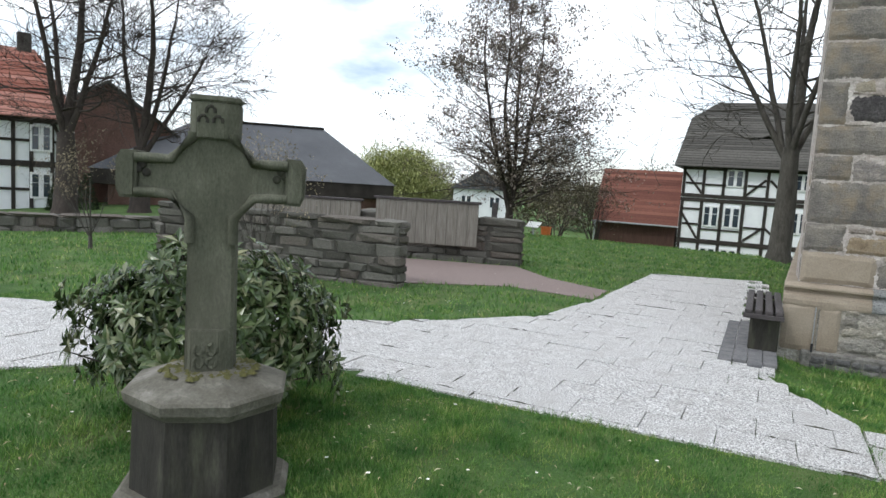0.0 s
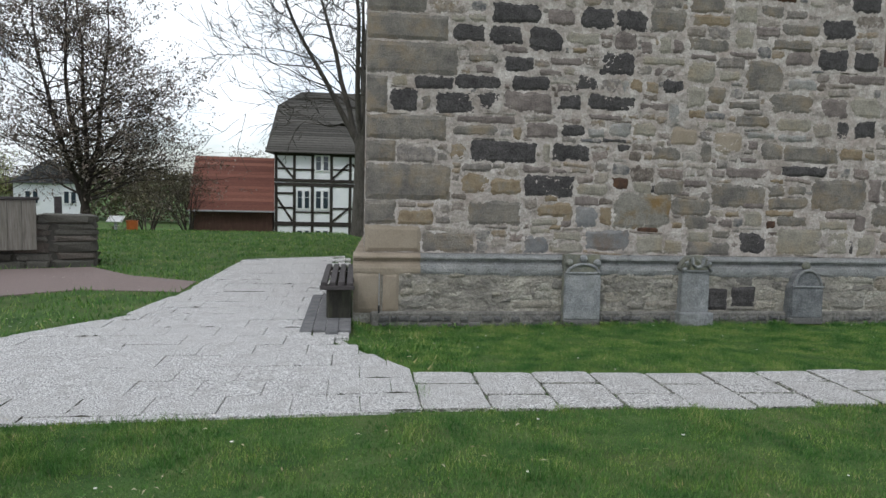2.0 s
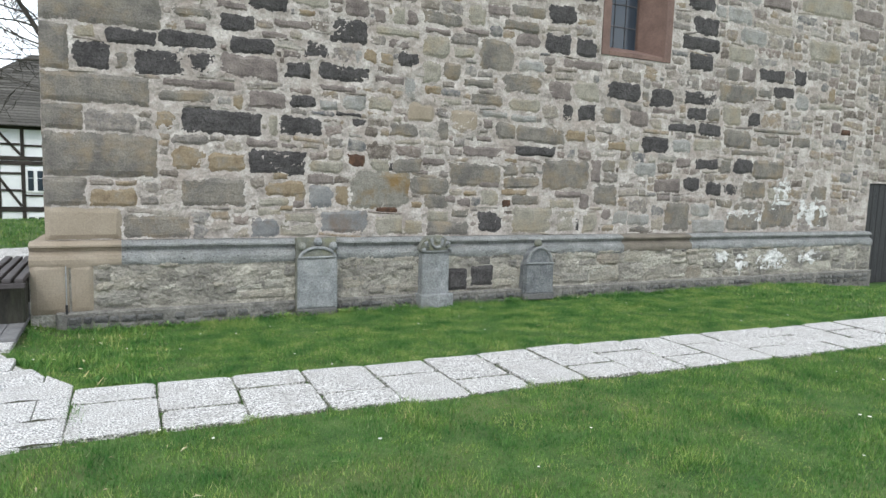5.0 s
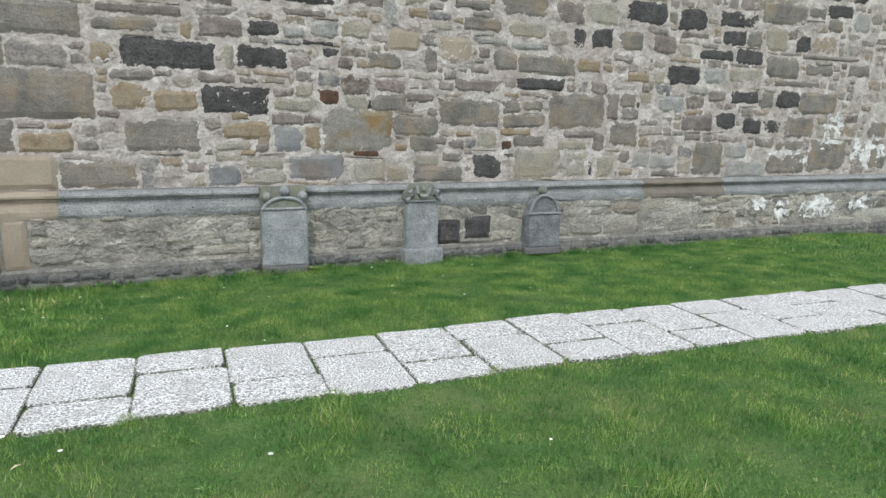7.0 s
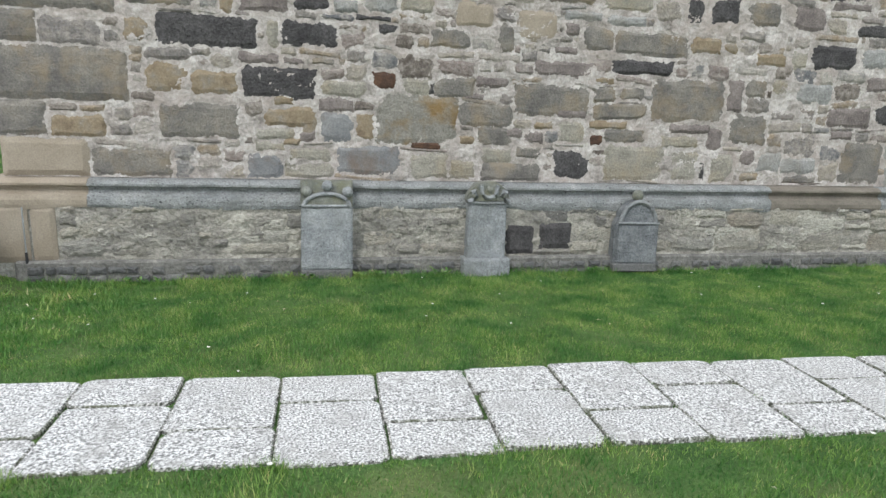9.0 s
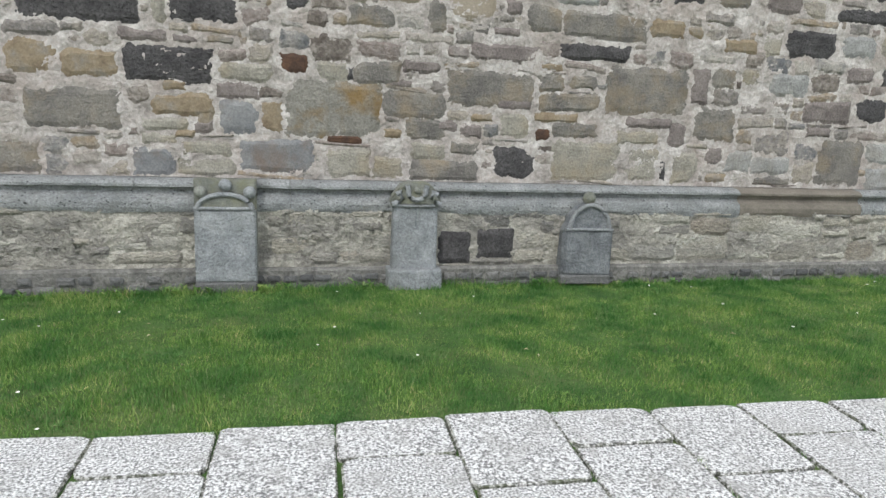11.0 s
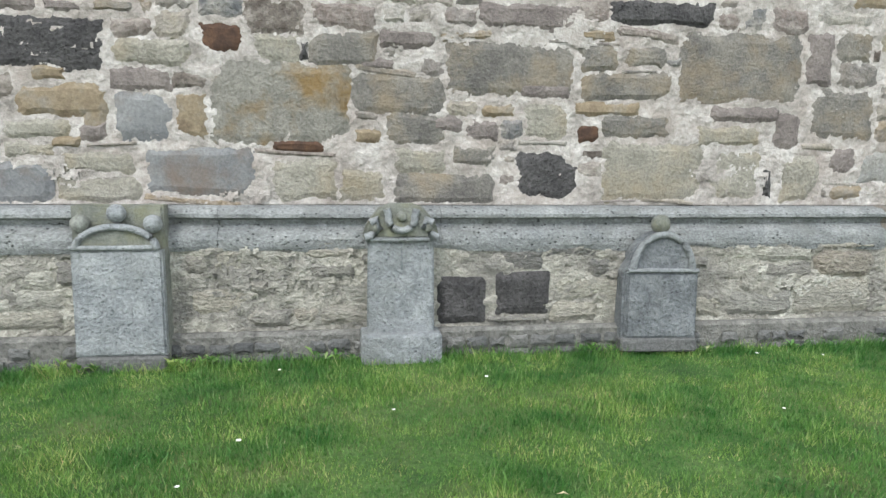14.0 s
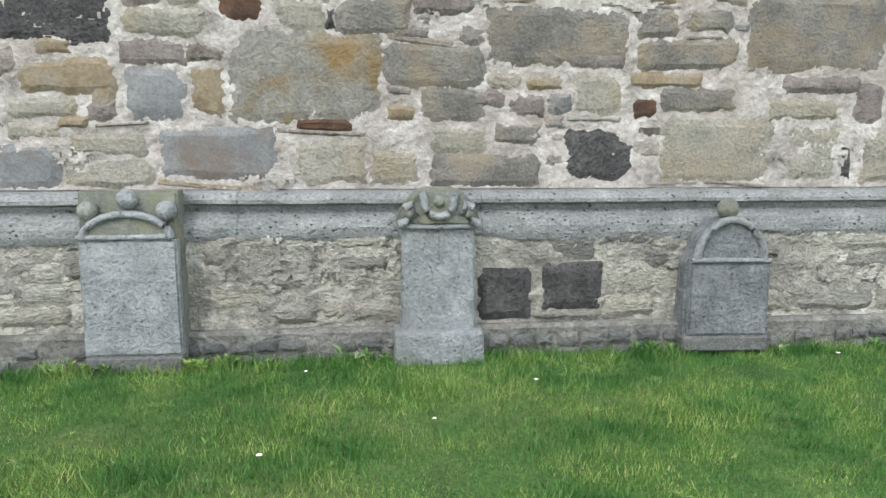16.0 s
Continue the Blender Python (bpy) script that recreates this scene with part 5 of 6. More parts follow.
def tree(x, y, label, seed, trunk_h, trunk_r, first, stems, top, kids, droop, spread, bark, crown=None, name="tree", scale_first=1.0, lean=(0, 0)):
    """A trunk that forks into limbs and twigs, with leaves at the tips where it has any."""
    r = random.Random(seed)
    t = thing(name, x, y, ground_z(x, y) - 0.05, label, "tree" if name == "tree" else "shrub")
    tr, lim, tips = Soup(), Soup(), []
    pts = [Vector((0, 0, 0)), Vector((0, 0, trunk_h * 0.12)), Vector((lean[0] * 0.4, lean[1] * 0.4, trunk_h * 0.55)), Vector((lean[0], lean[1], trunk_h))]
    tr.add(*tube(pts, [trunk_r * 1.35, trunk_r * 1.05, trunk_r * 0.92, trunk_r * 0.8], 12))
    part("trunk", tr.mesh("trunk", bark, True), None, t)
    for k in range(stems):
        a = 2 * math.pi * (k + r.uniform(-0.3, 0.3)) / stems
        tilt = 0.15 if k == 0 else r.uniform(0.4, 0.95) * spread * 1.6
        d = Vector((math.cos(a) * tilt, math.sin(a) * tilt, 1)).normalized()
        q = pts[3] - Vector((0, 0, r.uniform(0, 0.25) * trunk_h if k else 0))
        grow(r, lim, tips, q, d, first * r.uniform(0.85, 1.1), trunk_r * (0.55 if k == 0 else r.uniform(0.27, 0.42)), 1, top, kids, droop, spread, rmin=trunk_r * 0.022)
    part("branchwork", lim.mesh("branchwork", bark, True), None, t)
    if crown:
        mat, count, size, wide, spreadout = crown
        lv = Soup()
        for k in range(count):
            p, d = tips[r.randrange(len(tips))]
            q = p + Vector((r.gauss(0, spreadout), r.gauss(0, spreadout), r.gauss(0, spreadout)))
            dd = Vector((r.uniform(-1, 1), r.uniform(-1, 1), r.uniform(-1, 0.4))).normalized()
            lv.add(*leaf(q, dd, Vector((0, 0.1, 1)), size * r.uniform(0.7, 1.3), wide * r.uniform(0.7, 1.3)))
        part("crown", lv.mesh("crown", mat), None, t)
    return t


def leader_tree(x, y, label, seed, height, radius, trunk_h, wide, low, bark, crown, count=46, category="tree"):
    """A tree with several rising stems and side branches at every height, so that the crown is egg-shaped."""
    r = random.Random(seed)
    t = thing("tree", x, y, ground_z(x, y) - 0.05, label, category)
    tr, lim, tips = Soup(), Soup(), []
    tr.add(*tube([Vector((0, 0, 0)), Vector((0.02, 0, trunk_h * 0.5)), Vector((0.03, 0.02, trunk_h))], [radius * 1.4, radius, radius * 0.9], 12))
    part("trunk", tr.mesh("trunk", bark, True), None, t)
    for k in range(4):
        a = 1.57 * k + r.uniform(-0.3, 0.3)
        top_ = Vector((math.cos(a) * wide * 0.32, math.sin(a) * wide * 0.32, height * r.uniform(0.86, 0.97))) if k else Vector((0, 0, height))
        pts = [Vector((0.03, 0.02, trunk_h * 0.9))]
        for i in range(1, 9):
            f = i / 8
            pts.append(Vector((0.03, 0.02, trunk_h)).lerp(top_, f) + Vector((math.cos(a), math.sin(a), 0)) * 0.5 * math.sin(f * 3.1) * (1 if k else 0) + Vector((r.uniform(-0.1, 0.1), r.uniform(-0.1, 0.1), 0)))
        rad = [radius * 0.62 * (1 - 0.93 * i / 8) for i in range(9)]
        lim.add(*tube(pts, rad, 7))
        for m in range(count // 4):
            f = 0.03 + 0.95 * r.random() ** 1.5
            i = min(7, int(f * 8))
            q = pts[i].lerp(pts[i + 1], f * 8 - i)
            b = r.uniform(0, 6.283)
            z = (q.z - low) / (height - low)
            reach = wide * max(0.12, (1 - max(0.0, min(1.0, z))) ** 0.5) * r.uniform(0.3, 0.68)
            d = Vector((math.cos(b), math.sin(b), r.uniform(0.0, 0.6))).normalized()
            grow(r, lim, tips, q, d, reach, max(0.012, rad[i] * 0.45), 2, 4, [4, 4, 4, 4], 0.0, 0.6, rmin=0.006)
    part("branchwork", lim.mesh("branchwork", bark, True), None, t)
    if crown:
        mat, cnt, size, wd, so = crown
        lv = Soup()
        for k in range(cnt):
            p, d = tips[r.randrange(len(tips))]
            q = p + Vector((r.gauss(0, so), r.gauss(0, so), r.gauss(0, so)))
            dd = Vector((r.uniform(-1, 1), r.uniform(-1, 1), r.uniform(-1, 0.3))).normalized()
            lv.add(*leaf(q, dd, Vector((0, 0.1, 1)), size * r.uniform(0.7, 1.3), wd * r.uniform(0.7, 1.3)))
        part("crown", lv.mesh("crown", mat), None, t)
    return t


def limb_tree(x, y, label, seed, trunk_h, trunk_r, limbs, shoots, shoot_len, rise, bark, top=5, sag=0.0, kids=(4, 4, 4, 4), spread=0.6, wander=0.16, rmin=0.009):
    """A bare tree of long rising limbs, each with side shoots all along it. A limb: bearing in degrees, lean, length."""
    r = random.Random(seed)
    t = thing("tree", x, y, ground_z(x, y) - 0.05, label, "tree")
    tr, lim, tips = Soup(), Soup(), []
    pts = [Vector((0, 0, 0)), Vector((0, 0, trunk_h * 0.1)), Vector((0.03, 0.02, trunk_h * 0.55)), Vector((0.0, 0, trunk_h))]
    tr.add(*tube(pts, [trunk_r * 1.4, trunk_r * 1.08, trunk_r * 0.94, trunk_r * 0.72], 12))
    part("trunk", tr.mesh("trunk", bark, True), None, t)
    for bearing, lean, length in limbs:
        a = radians(bearing)
        side = Vector((math.cos(a), math.sin(a), 0))
        p = Vector((0, 0, trunk_h * r.uniform(0.8, 0.97)))
        d = (side * lean * 1.25 + Vector((0, 0, 1))).normalized()
        line, n = [p.copy()], 11
        for i in range(n):
            aim = (side * lean * (1.0 - 0.5 * i / n) + Vector((0, 0, 1))).normalized()
            d = (d * 0.6 + aim * 0.5 + Vector((r.uniform(-1, 1), r.uniform(-1, 1), r.uniform(-0.5, 0.5))) * 0.1).normalized()
            p = p + d * length / n
            line.append(p.copy())
        r0 = trunk_r * (0.5 if lean < 0.2 else 0.33)
        rad = [r0 * (1 - 0.93 * i / n) for i in range(n + 1)]
        lim.add(*tube(line, rad, 8))
        for k in range(shoots):
            f = 0.1 + 0.9 * (k + r.random()) / shoots
            i = min(n - 1, int(f * n))
            q = line[i].lerp(line[i + 1], f * n - i)
            b = a + r.gauss(0, 1.15)
            nd = Vector((math.cos(b), math.sin(b), rise + r.uniform(-0.3, 0.45))).normalized()
            grow(r, lim, tips, q, nd, shoot_len * r.uniform(0.6, 1.15) * (1.15 - 0.6 * f), max(0.014, min(0.05, rad[i] * 0.45)), 2, top, kids, sag, spread, wander, 6, rmin)
    part("branchwork", lim.mesh("branchwork", bark, True), None, t)
    return t


limb_tree(0.5, 22.3, "large bare ash tree with a forked grey trunk", 21, 3.5, 0.31,
          [(180, 0.5, 8.5), (165, 0.28, 9.0), (40, 0.12, 9.5), (250, 0.3, 8.5), (100, 0.35, 8.5), (0, 0.4, 8.5), (300, 0.45, 8.0)], 13, 1.9, 0.22, M_BARK, kids=(3, 3, 3, 3), spread=0.85, wander=0.3, rmin=0.012)
leader_tree(-9.0, 24.4, "multi-stemmed tree with sparse brown leaves", 5, 9.8, 0.17, 1.0, 4.4, 0.5, M_BARKDARK, (M_COPPER, 30000, 0.11, 0.06, 0.09), 170)
limb_tree(-19.9, 13.6, "old bare tree with a dense crown of fine twigs", 33, 2.6, 0.34,
          [(190, 0.25, 7.5), (60, 0.12, 8.0), (20, 0.3, 7.5), (280, 0.3, 7.5)], 12, 1.7, 0.25, M_BARKDARK, kids=(3, 3, 4, 4), spread=0.85, wander=0.3)
limb_tree(-18.6, 15.3, "old bare tree with a dense crown of fine twigs", 46, 2.2, 0.3,
          [(200, 0.2, 7.0), (60, 0.1, 7.5), (35, 0.35, 6.0), (50, 0.62, 5.0)], 12, 1.6, 0.25, M_BARKDARK, kids=(3, 3, 4, 4), spread=0.85, wander=0.3)
tree(-11.0, 8.0, "small leafless shrub with pale buds on the lawn", 12, 0.3, 0.04, 0.6, 6, 5, [4, 3, 3, 3], 0.02, 0.4, M_BARK, (M_BUDS, 800, 0.045, 0.02, 0.04), name="shrub")
tree(-6.35, 7.2, "budding ornamental shrub before the stone wall", 14, 0.3, 0.04, 0.68, 7, 5, [5, 4, 3, 3], 0.01, 0.4, M_BARK, (M_BUDS, 1500, 0.045, 0.022, 0.05), name="shrub")
leader_tree(-29.8, 52.0, "yellow-green weeping willow in the distance", 17, 6.6, 0.35, 1.6, 5.0, 0.6, M_BARK, (M_WILLOW, 32000, 0.42, 0.08, 0.5), 90)
tree(-6.6, 29.0, "bare brown hedge tree behind the lawn", 71, 0.8, 0.12, 1.2, 6, 4, [4, 4, 4], 0.0, 0.5, M_BARKDARK, (M_HEDGE, 500, 0.1, 0.05, 0.2))
tree(-11.5, 40.0, "bare brown hedge tree behind the lawn", 72, 1.2, 0.16, 2.0, 6, 4, [4, 4, 4], 0.0, 0.5, M_BARKDARK, (M_HEDGE, 2600, 0.18, 0.1, 0.35))
tree(-8.0, 56.0, "bare brown hedge tree in the distance", 73, 1.4, 0.2, 2.4, 6, 4, [4, 4, 4], 0.0, 0.5, M_BARKDARK, (M_HEDGE, 2200, 0.22, 0.12, 0.4))

# ---- memorial walls of quarry stone ----
blocks = []
rng = random.Random(9)
for k in range(8):
    bm = one_box((0, 0, 0), (1, 1, 1), 0.16)
    for v in bm.verts:
        v.co += Vector((rng.uniform(-0.05, 0.05), rng.uniform(-0.07, 0.07), rng.uniform(-0.1, 0.1)))
    m_ = bpy.data.meshes.new("stone")
    bm.to_mesh(m_)
    bm.free()
    m_.materials.append(M_DRYSTONE)
    blocks.append(m_)


def stacked_wall(name, a, b, height, thick, label, course=0.16, seed=0, cap=True, long=0.5):
    r = random.Random(seed)
    a, b = Vector(a), Vector(b)
    L, ang = (b - a).length, math.degrees(math.atan2(b.y - a.y, b.x - a.x))
    z0 = min(ground_z(*a), ground_z(*b)) - 0.05
    w = thing(name, a.x, a.y, z0, label, "stone wall", rz=ang, kind="structure")
    # Dark core: shade in the gaps between the stones, put in as colour.
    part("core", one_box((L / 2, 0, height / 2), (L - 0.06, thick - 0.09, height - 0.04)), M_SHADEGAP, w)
    z = 0.0
    while z < height - 0.03:
        h = min(r.uniform(0.65, 1.25) * course, height - z)
        if height - z - h < 0.06:
            h = height - z
        x, top = 0.0, cap and z + h > height - 0.01
        while x < L - 0.02:
            l = min(L - x, r.uniform(0.45, 1.6) * long * (1.4 if top else 1))
            if L - x - l < 0.12:
                l = L - x
            ob = part("stone", blocks[r.randrange(8)], None, w)
            ob.matrix_basis = pose(x + l / 2, r.uniform(-0.02, 0.02), z + h / 2, r.uniform(-3, 3), r.uniform(-1.6, 1.6), r.uniform(-1.5, 1.5)) @ Matrix.Diagonal(
                (l * 1.03, thick * (1.12 if top else r.uniform(0.96, 1.07)), h * 1.1, 1))
            x += l
        z += h
    return w


stacked_wall("memorial_wall_1", (-4.85, 8.72), (-9.2, 8.08), 1.05, 0.42, "low memorial wall of rough grey quarry stone", seed=1)
mw = stacked_wall("memorial_wall_2", (-4.4, 12.95), (-10.4, 10.85), 1.0, 0.4, "memorial wall of rough quarry stone behind the path", seed=2)
stacked_wall("garden_wall", (-17.6, 4.6), (-10.2, 14.6), 0.47, 0.4, "low old garden wall of dark field stones", course=0.24, seed=3, long=0.6)


def board(x0, y0, x1, y1, z0, z1, label):
    L, ang = math.hypot(x1 - x0, y1 - y0), math.degrees(math.atan2(y1 - y0, x1 - x0))
    t = thing("memorial_panel", x0, y0, z0, label, "panel", rz=ang, group="memorial panels")
    n = max(4, round(L / 0.21))
    for i in range(n):
        part("plank", one_box((L * (i + 0.5) / n, 0, (z1 - z0) / 2), (L / n - 0.004, 0.05, z1 - z0), 0.004), M_PANEL, t)
    part("top_rail", one_box((L / 2, 0.0, z1 - z0 + 0.025), (L + 0.1, 0.11, 0.05), 0.008), M_DARKWOOD, t)
    return t


board(-7.2, 11.66, -5.2, 12.36, 0.3, 1.17, "weathered vertical board memorial panel hung on the stone wall")
board(-9.7, 10.78, -7.5, 11.55, 0.35, 1.08, "weathered vertical board memorial panel hung on the stone wall")
part("post", one_box((0, 0, 0.0), (0.12, 0.12, 1.3), 0.01), M_DARKWOOD, mw, at=pose(0.65, -0.28, 0.66))

# reddish path between the memorial walls
bp = bmesh.new()
bo = [(-2.2, 9.9), (-2.2, 10.9), (-3.4, 11.55), (-4.4, 12.6), (-10.2, 10.6), (-9.4, 10.1), (-4.95, 9.05), (-3.6, 10.05)]
vs = [bp.verts.new((x, y, ground_z(x, y) + 0.012)) for x, y in bo]
bp.faces.new(vs)
bmesh.ops.recalc_face_normals(bp, faces=bp.faces)
bmesh.ops.solidify(bp, geom=bp.faces[:], thickness=0.02)
tagged(part("gravel_path", bp, M_BROWNPATH, None), "reddish gravel path between the memorial walls", "path", kind="structure")


# ---- buildings ----
def facing(x, y):
    return math.degrees(math.atan2(-x, y))


def roof_rows(parent, x0, x1, y0, z0, y1, z1, rows, mat, hip0=0.0, hip1=0.0, thick=0.022, name="tile_course"):
    """Rows of tiles up a slope, each lapping over the one below; hips shorten the upper rows."""
    for j in range(rows):
        f0, f1 = j / rows, (j + 1.12) / rows
        bm = bmesh.new()
        pts = []
        for f, lift in ((f0, thick), (min(1.0, f1), 0.015)):
            xa, xb = x0 + hip0 * f, x1 - hip1 * f
            pts.append([(xa, y0 + (y1 - y0) * f, z0 + (z1 - z0) * f), (xb, y0 + (y1 - y0) * f, z0 + (z1 - z0) * f), lift])
        (a, b, la), (c, d, lc) = pts
        v = [bm.verts.new(p) for p in (a, b, d, c, (a[0], a[1], a[2] + la), (b[0], b[1], b[2] + la), (d[0], d[1], d[2] + lc), (c[0], c[1], c[2] + lc))]
        for f in ((0, 1, 2, 3), (4, 5, 6, 7), (0, 1, 5, 4), (1, 2, 6, 5), (2, 3, 7, 6), (3, 0, 4, 7)):
            bm.faces.new([v[i] for i in f])
        bmesh.ops.recalc_face_normals(bm, faces=bm.faces)
        part(name, bm, mat, parent)


def beam(parent, x0, z0, x1, z1, w=0.17, y=-0.02, mat=None):
    L, a = math.hypot(x1 - x0, z1 - z0), math.atan2(z1 - z0, x1 - x0)
    m = Matrix.Translation(((x0 + x1) / 2, y, (z0 + z1) / 2)) @ Matrix.Rotation(-a, 4, "Y")
    part("beam", one_box((0, 0, 0), (L, 0.06, w), 0.008, m), mat or M_TIMBER, parent)


def house_window(parent, x, z, w, h, cols=2, rows=2):
    win_ = part("window", one_box((x, -0.03, z), (w, 0.07, h), 0.006), M_WHITEWIN, parent, "white wooden casement window")
    for i in range(cols):
        for j in range(rows):
            f = 0.3 if (rows == 2 and j == 1) else (0.52 if rows == 2 else 0.84)
            zc = z + (h * 0.27 if j == 1 else (-h * 0.16 if rows == 2 else 0))
            part("pane", one_box((x - w / 2 + w * (i + 0.5) / cols, -0.068, zc), (w / cols - 0.16, 0.02, h * f)), M_GLASS, win_)


hs = thing("half_timbered_house", -4.4, 39.9, -3.2, "white half-timbered house with a brown half-hipped tile roof", "house")
HW, HD = 9.4, 8.0
part("wall", one_box((HW / 2, HD / 2, 3.26), (HW, HD, 6.52)), M_RENDER, hs, "white plastered infill")
for zz, ww_ in ((2.3, 0.26), (4.62, 0.2), (4.86, 0.2), (6.4, 0.2), (0.15, 0.2)):
    beam(hs, 0, zz, HW, zz, ww_)
posts = [0.1, 1.15, 2.2, 3.3, 4.4, 5.5, 6.6, 7.7, 8.8, 9.3]
for px in posts:
    beam(hs, px, 2.4, px, 4.55, 0.17)
    beam(hs, px, 4.95, px, 6.35, 0.16)
    beam(hs, px, 0.2, px, 2.2, 0.17)
for a, b in ((0.2, 1.05), (3.4, 4.3), (5.6, 6.5), (6.7, 7.6)):
    beam(hs, a, 3.25, b, 3.25, 0.12)
    beam(hs, a, 5.55, b, 5.55, 0.11)
for x0, z0, x1, z1 in ((0.1, 3.9, 1.05, 2.45), (4.35, 3.3, 3.35, 2.45), (4.45, 3.3, 5.45, 2.45), (0.1, 6.2, 1.1, 5.0), (4.3, 5.9, 3.35, 5.0), (4.5, 5.9, 5.4, 5.0), (7.65, 3.3, 6.7, 2.45), (7.75, 3.3, 8.7, 2.45)):
    beam(hs, x0, z0, x1, z1, 0.13)
beam(hs, 0.1, 4.1, 1.1, 4.1, 0.12)
beam(hs, 1.2, 5.5, 3.2, 5.5, 0.11)
beam(hs, 1.2, 3.0, 3.2, 3.0, 0.1)
for wx, wz, w_, h_ in ((1.68, 3.75, 0.82, 1.2), (2.76, 3.75, 0.86, 1.2), (6.05, 3.7, 0.78, 1.2), (8.2, 3.7, 0.8, 1.2), (2.76, 5.9, 0.86, 0.95), (6.05, 5.85, 0.7, 0.9), (1.68, 1.4, 0.85, 1.2), (2.76, 1.4, 0.85, 1.2), (6.05, 1.4, 0.8, 1.2)):
    house_window(hs, wx, wz, w_, h_)
rb = bmesh.new()
rv = [rb.verts.new(p) for p in ((-0.45, -0.5, 6.45), (HW + 0.45, -0.5, 6.45), (HW + 0.45, HD + 0.5, 6.45), (-0.45, HD + 0.5, 6.45), (-0.1, 2.6, 9.4), (1.3, HD / 2, 10.5), (HW - 1.3, HD / 2, 10.5), (HW + 0.1, 2.6, 9.4), (HW + 0.1, HD - 2.6, 9.4), (-0.1, HD - 2.6, 9.4))]
for f in ((0, 1, 7, 6, 5, 4), (2, 3, 9, 5, 6, 8), (4, 5, 9), (7, 8, 6), (0, 4, 9, 3), (1, 2, 8, 7), (3, 2, 1, 0)):
    rb.faces.new([rv[i] for i in f])
bmesh.ops.recalc_face_normals(rb, faces=rb.faces)
roof = part("roof", rb, M_OLDTILE, hs, "old brown tiled roof with half hips")
roof_rows(roof, -0.45, HW + 0.45, -0.52, 6.46, 2.6, 9.42, 20, M_OLDTILE, 0.35, 0.35, 0.045)
roof_rows(roof, -0.1, HW + 0.1, 2.58, 9.42, HD / 2, 10.52, 8, M_OLDTILE, 1.4, 1.4, 0.045)

sh = thing("red_roofed_shed", -9.3, 41.2, -3.3, "low brown boarded shed with a red tile roof", "shed", rz=4)
part("wall", one_box((2.3, 2.6, 1.5), (4.6, 5.2, 3.0)), M_BROWNBOARD, sh, "brown boarded wall")
part("gable", prism([(0, 3.0), (4.6, 3.0), (4.6, 3.05), (0, 3.05)], 0.0, 5.2), M_BROWNBOARD, sh)
roof_rows(sh, -0.25, 4.75, -0.35, 3.05, 2.7, 6.35, 18, M_REDTILE)
roof_rows(sh, -0.25, 4.75, 5.6, 3.05, 2.7, 6.35, 6, M_REDTILE)
part("gutter", one_box((2.25, -0.42, 3.03), (5.1, 0.12, 0.1), 0.02), M_GALV, sh, "grey eaves gutter")
part("drainpipe", one_box((-0.1, -0.38, 1.5), (0.09, 0.09, 3.0), 0.02), M_GALV, sh)

bx, by = -14.3, 24.0
bt = thing("barn", bx, by, -0.75, "long dark barn with a grey hipped sheet roof", "barn", rz=facing(-17.0, 22.0))
part("wall", one_box((-5.6, 3.6, 0.95), (10.6, 6.8, 1.9)), M_BRICK, bt, "old brick wall")
part("door", one_box((-6.2, 0.18, 0.7), (2.2, 0.08, 1.4), 0.01), M_TIMBER, bt, "dark wooden barn door")
part("fascia", one_box((-5.6, -0.28, 1.72), (11.6, 0.08, 0.62), 0.01), M_TIMBER, bt, "deep dark eaves board")
part("fascia", one_box((0.18, 3.6, 1.72), (0.08, 7.8, 0.62), 0.01), M_TIMBER, bt)
rb = bmesh.new()
rv = [rb.verts.new(p) for p in ((-11.5, -0.36, 2.0), (0.28, -0.36, 2.0), (0.28, 7.6, 2.0), (-11.5, 7.6, 2.0), (-8.2, 3.6, 4.35), (-2.7, 3.6, 4.35))]
for f in ((0, 1, 5, 4), (1, 2, 5), (2, 3, 4, 5), (3, 0, 4), (3, 2, 1, 0)):
    rb.faces.new([rv[i] for i in f])
bmesh.ops.recalc_face_normals(rb, faces=rb.faces)
part("roof", rb, M_SLATE, bt, "weathered grey sheet roof")
part("ridge_cap", one_box((-5.45, 3.6, 4.37), (5.6, 0.24, 0.08), 0.02), M_TIMBER, bt)

kx, ky = -24.2, 17.6
kb = thing("brick_barn", kx, ky, -1.0, "old red brick barn with a steep gable", "barn", rz=facing(kx, ky) + 8)
part("gable_wall", prism([(-1.5, 0), (4.6, 0), (4.6, 2.7), (0.6, 5.6), (-1.5, 4.4)], 0, 7.0), M_BRICK, kb, "brick gable wall")
for f0, f1 in (((0.5, 5.62), (4.85, 2.5)), ((-1.7, 4.25), (0.7, 5.66))):
    L, a = math.hypot(f1[0] - f0[0], f1[1] - f0[1]), math.atan2(f1[1] - f0[1], f1[0] - f0[0])
    m = Matrix.Translation(((f0[0] + f1[0]) / 2, 3.4, (f0[1] + f1[1]) / 2 + 0.06)) @ Matrix.Rotation(-a, 4, "Y")
    part("roof", one_box((0, 0, 0), (L, 7.4, 0.1), 0.01, m), M_OLDTILE, kb, "brown tiled roof slope")
part("door", one_box((3.4, -0.03, 0.95), (1.5, 0.06, 1.7), 0.01), M_TIMBER, kb, "dark plank door")

lx, ly = -23.6, 15.5
lh = thing("half_timbered_house", lx, ly, -0.75, "half-timbered farmhouse with an orange-red tile roof and chimney", "house", rz=facing(lx, ly))
part("wall", one_box((-4.0, 3.5, 1.85), (9.6, 7.0, 3.7)), M_RENDER, lh, "white plastered infill")
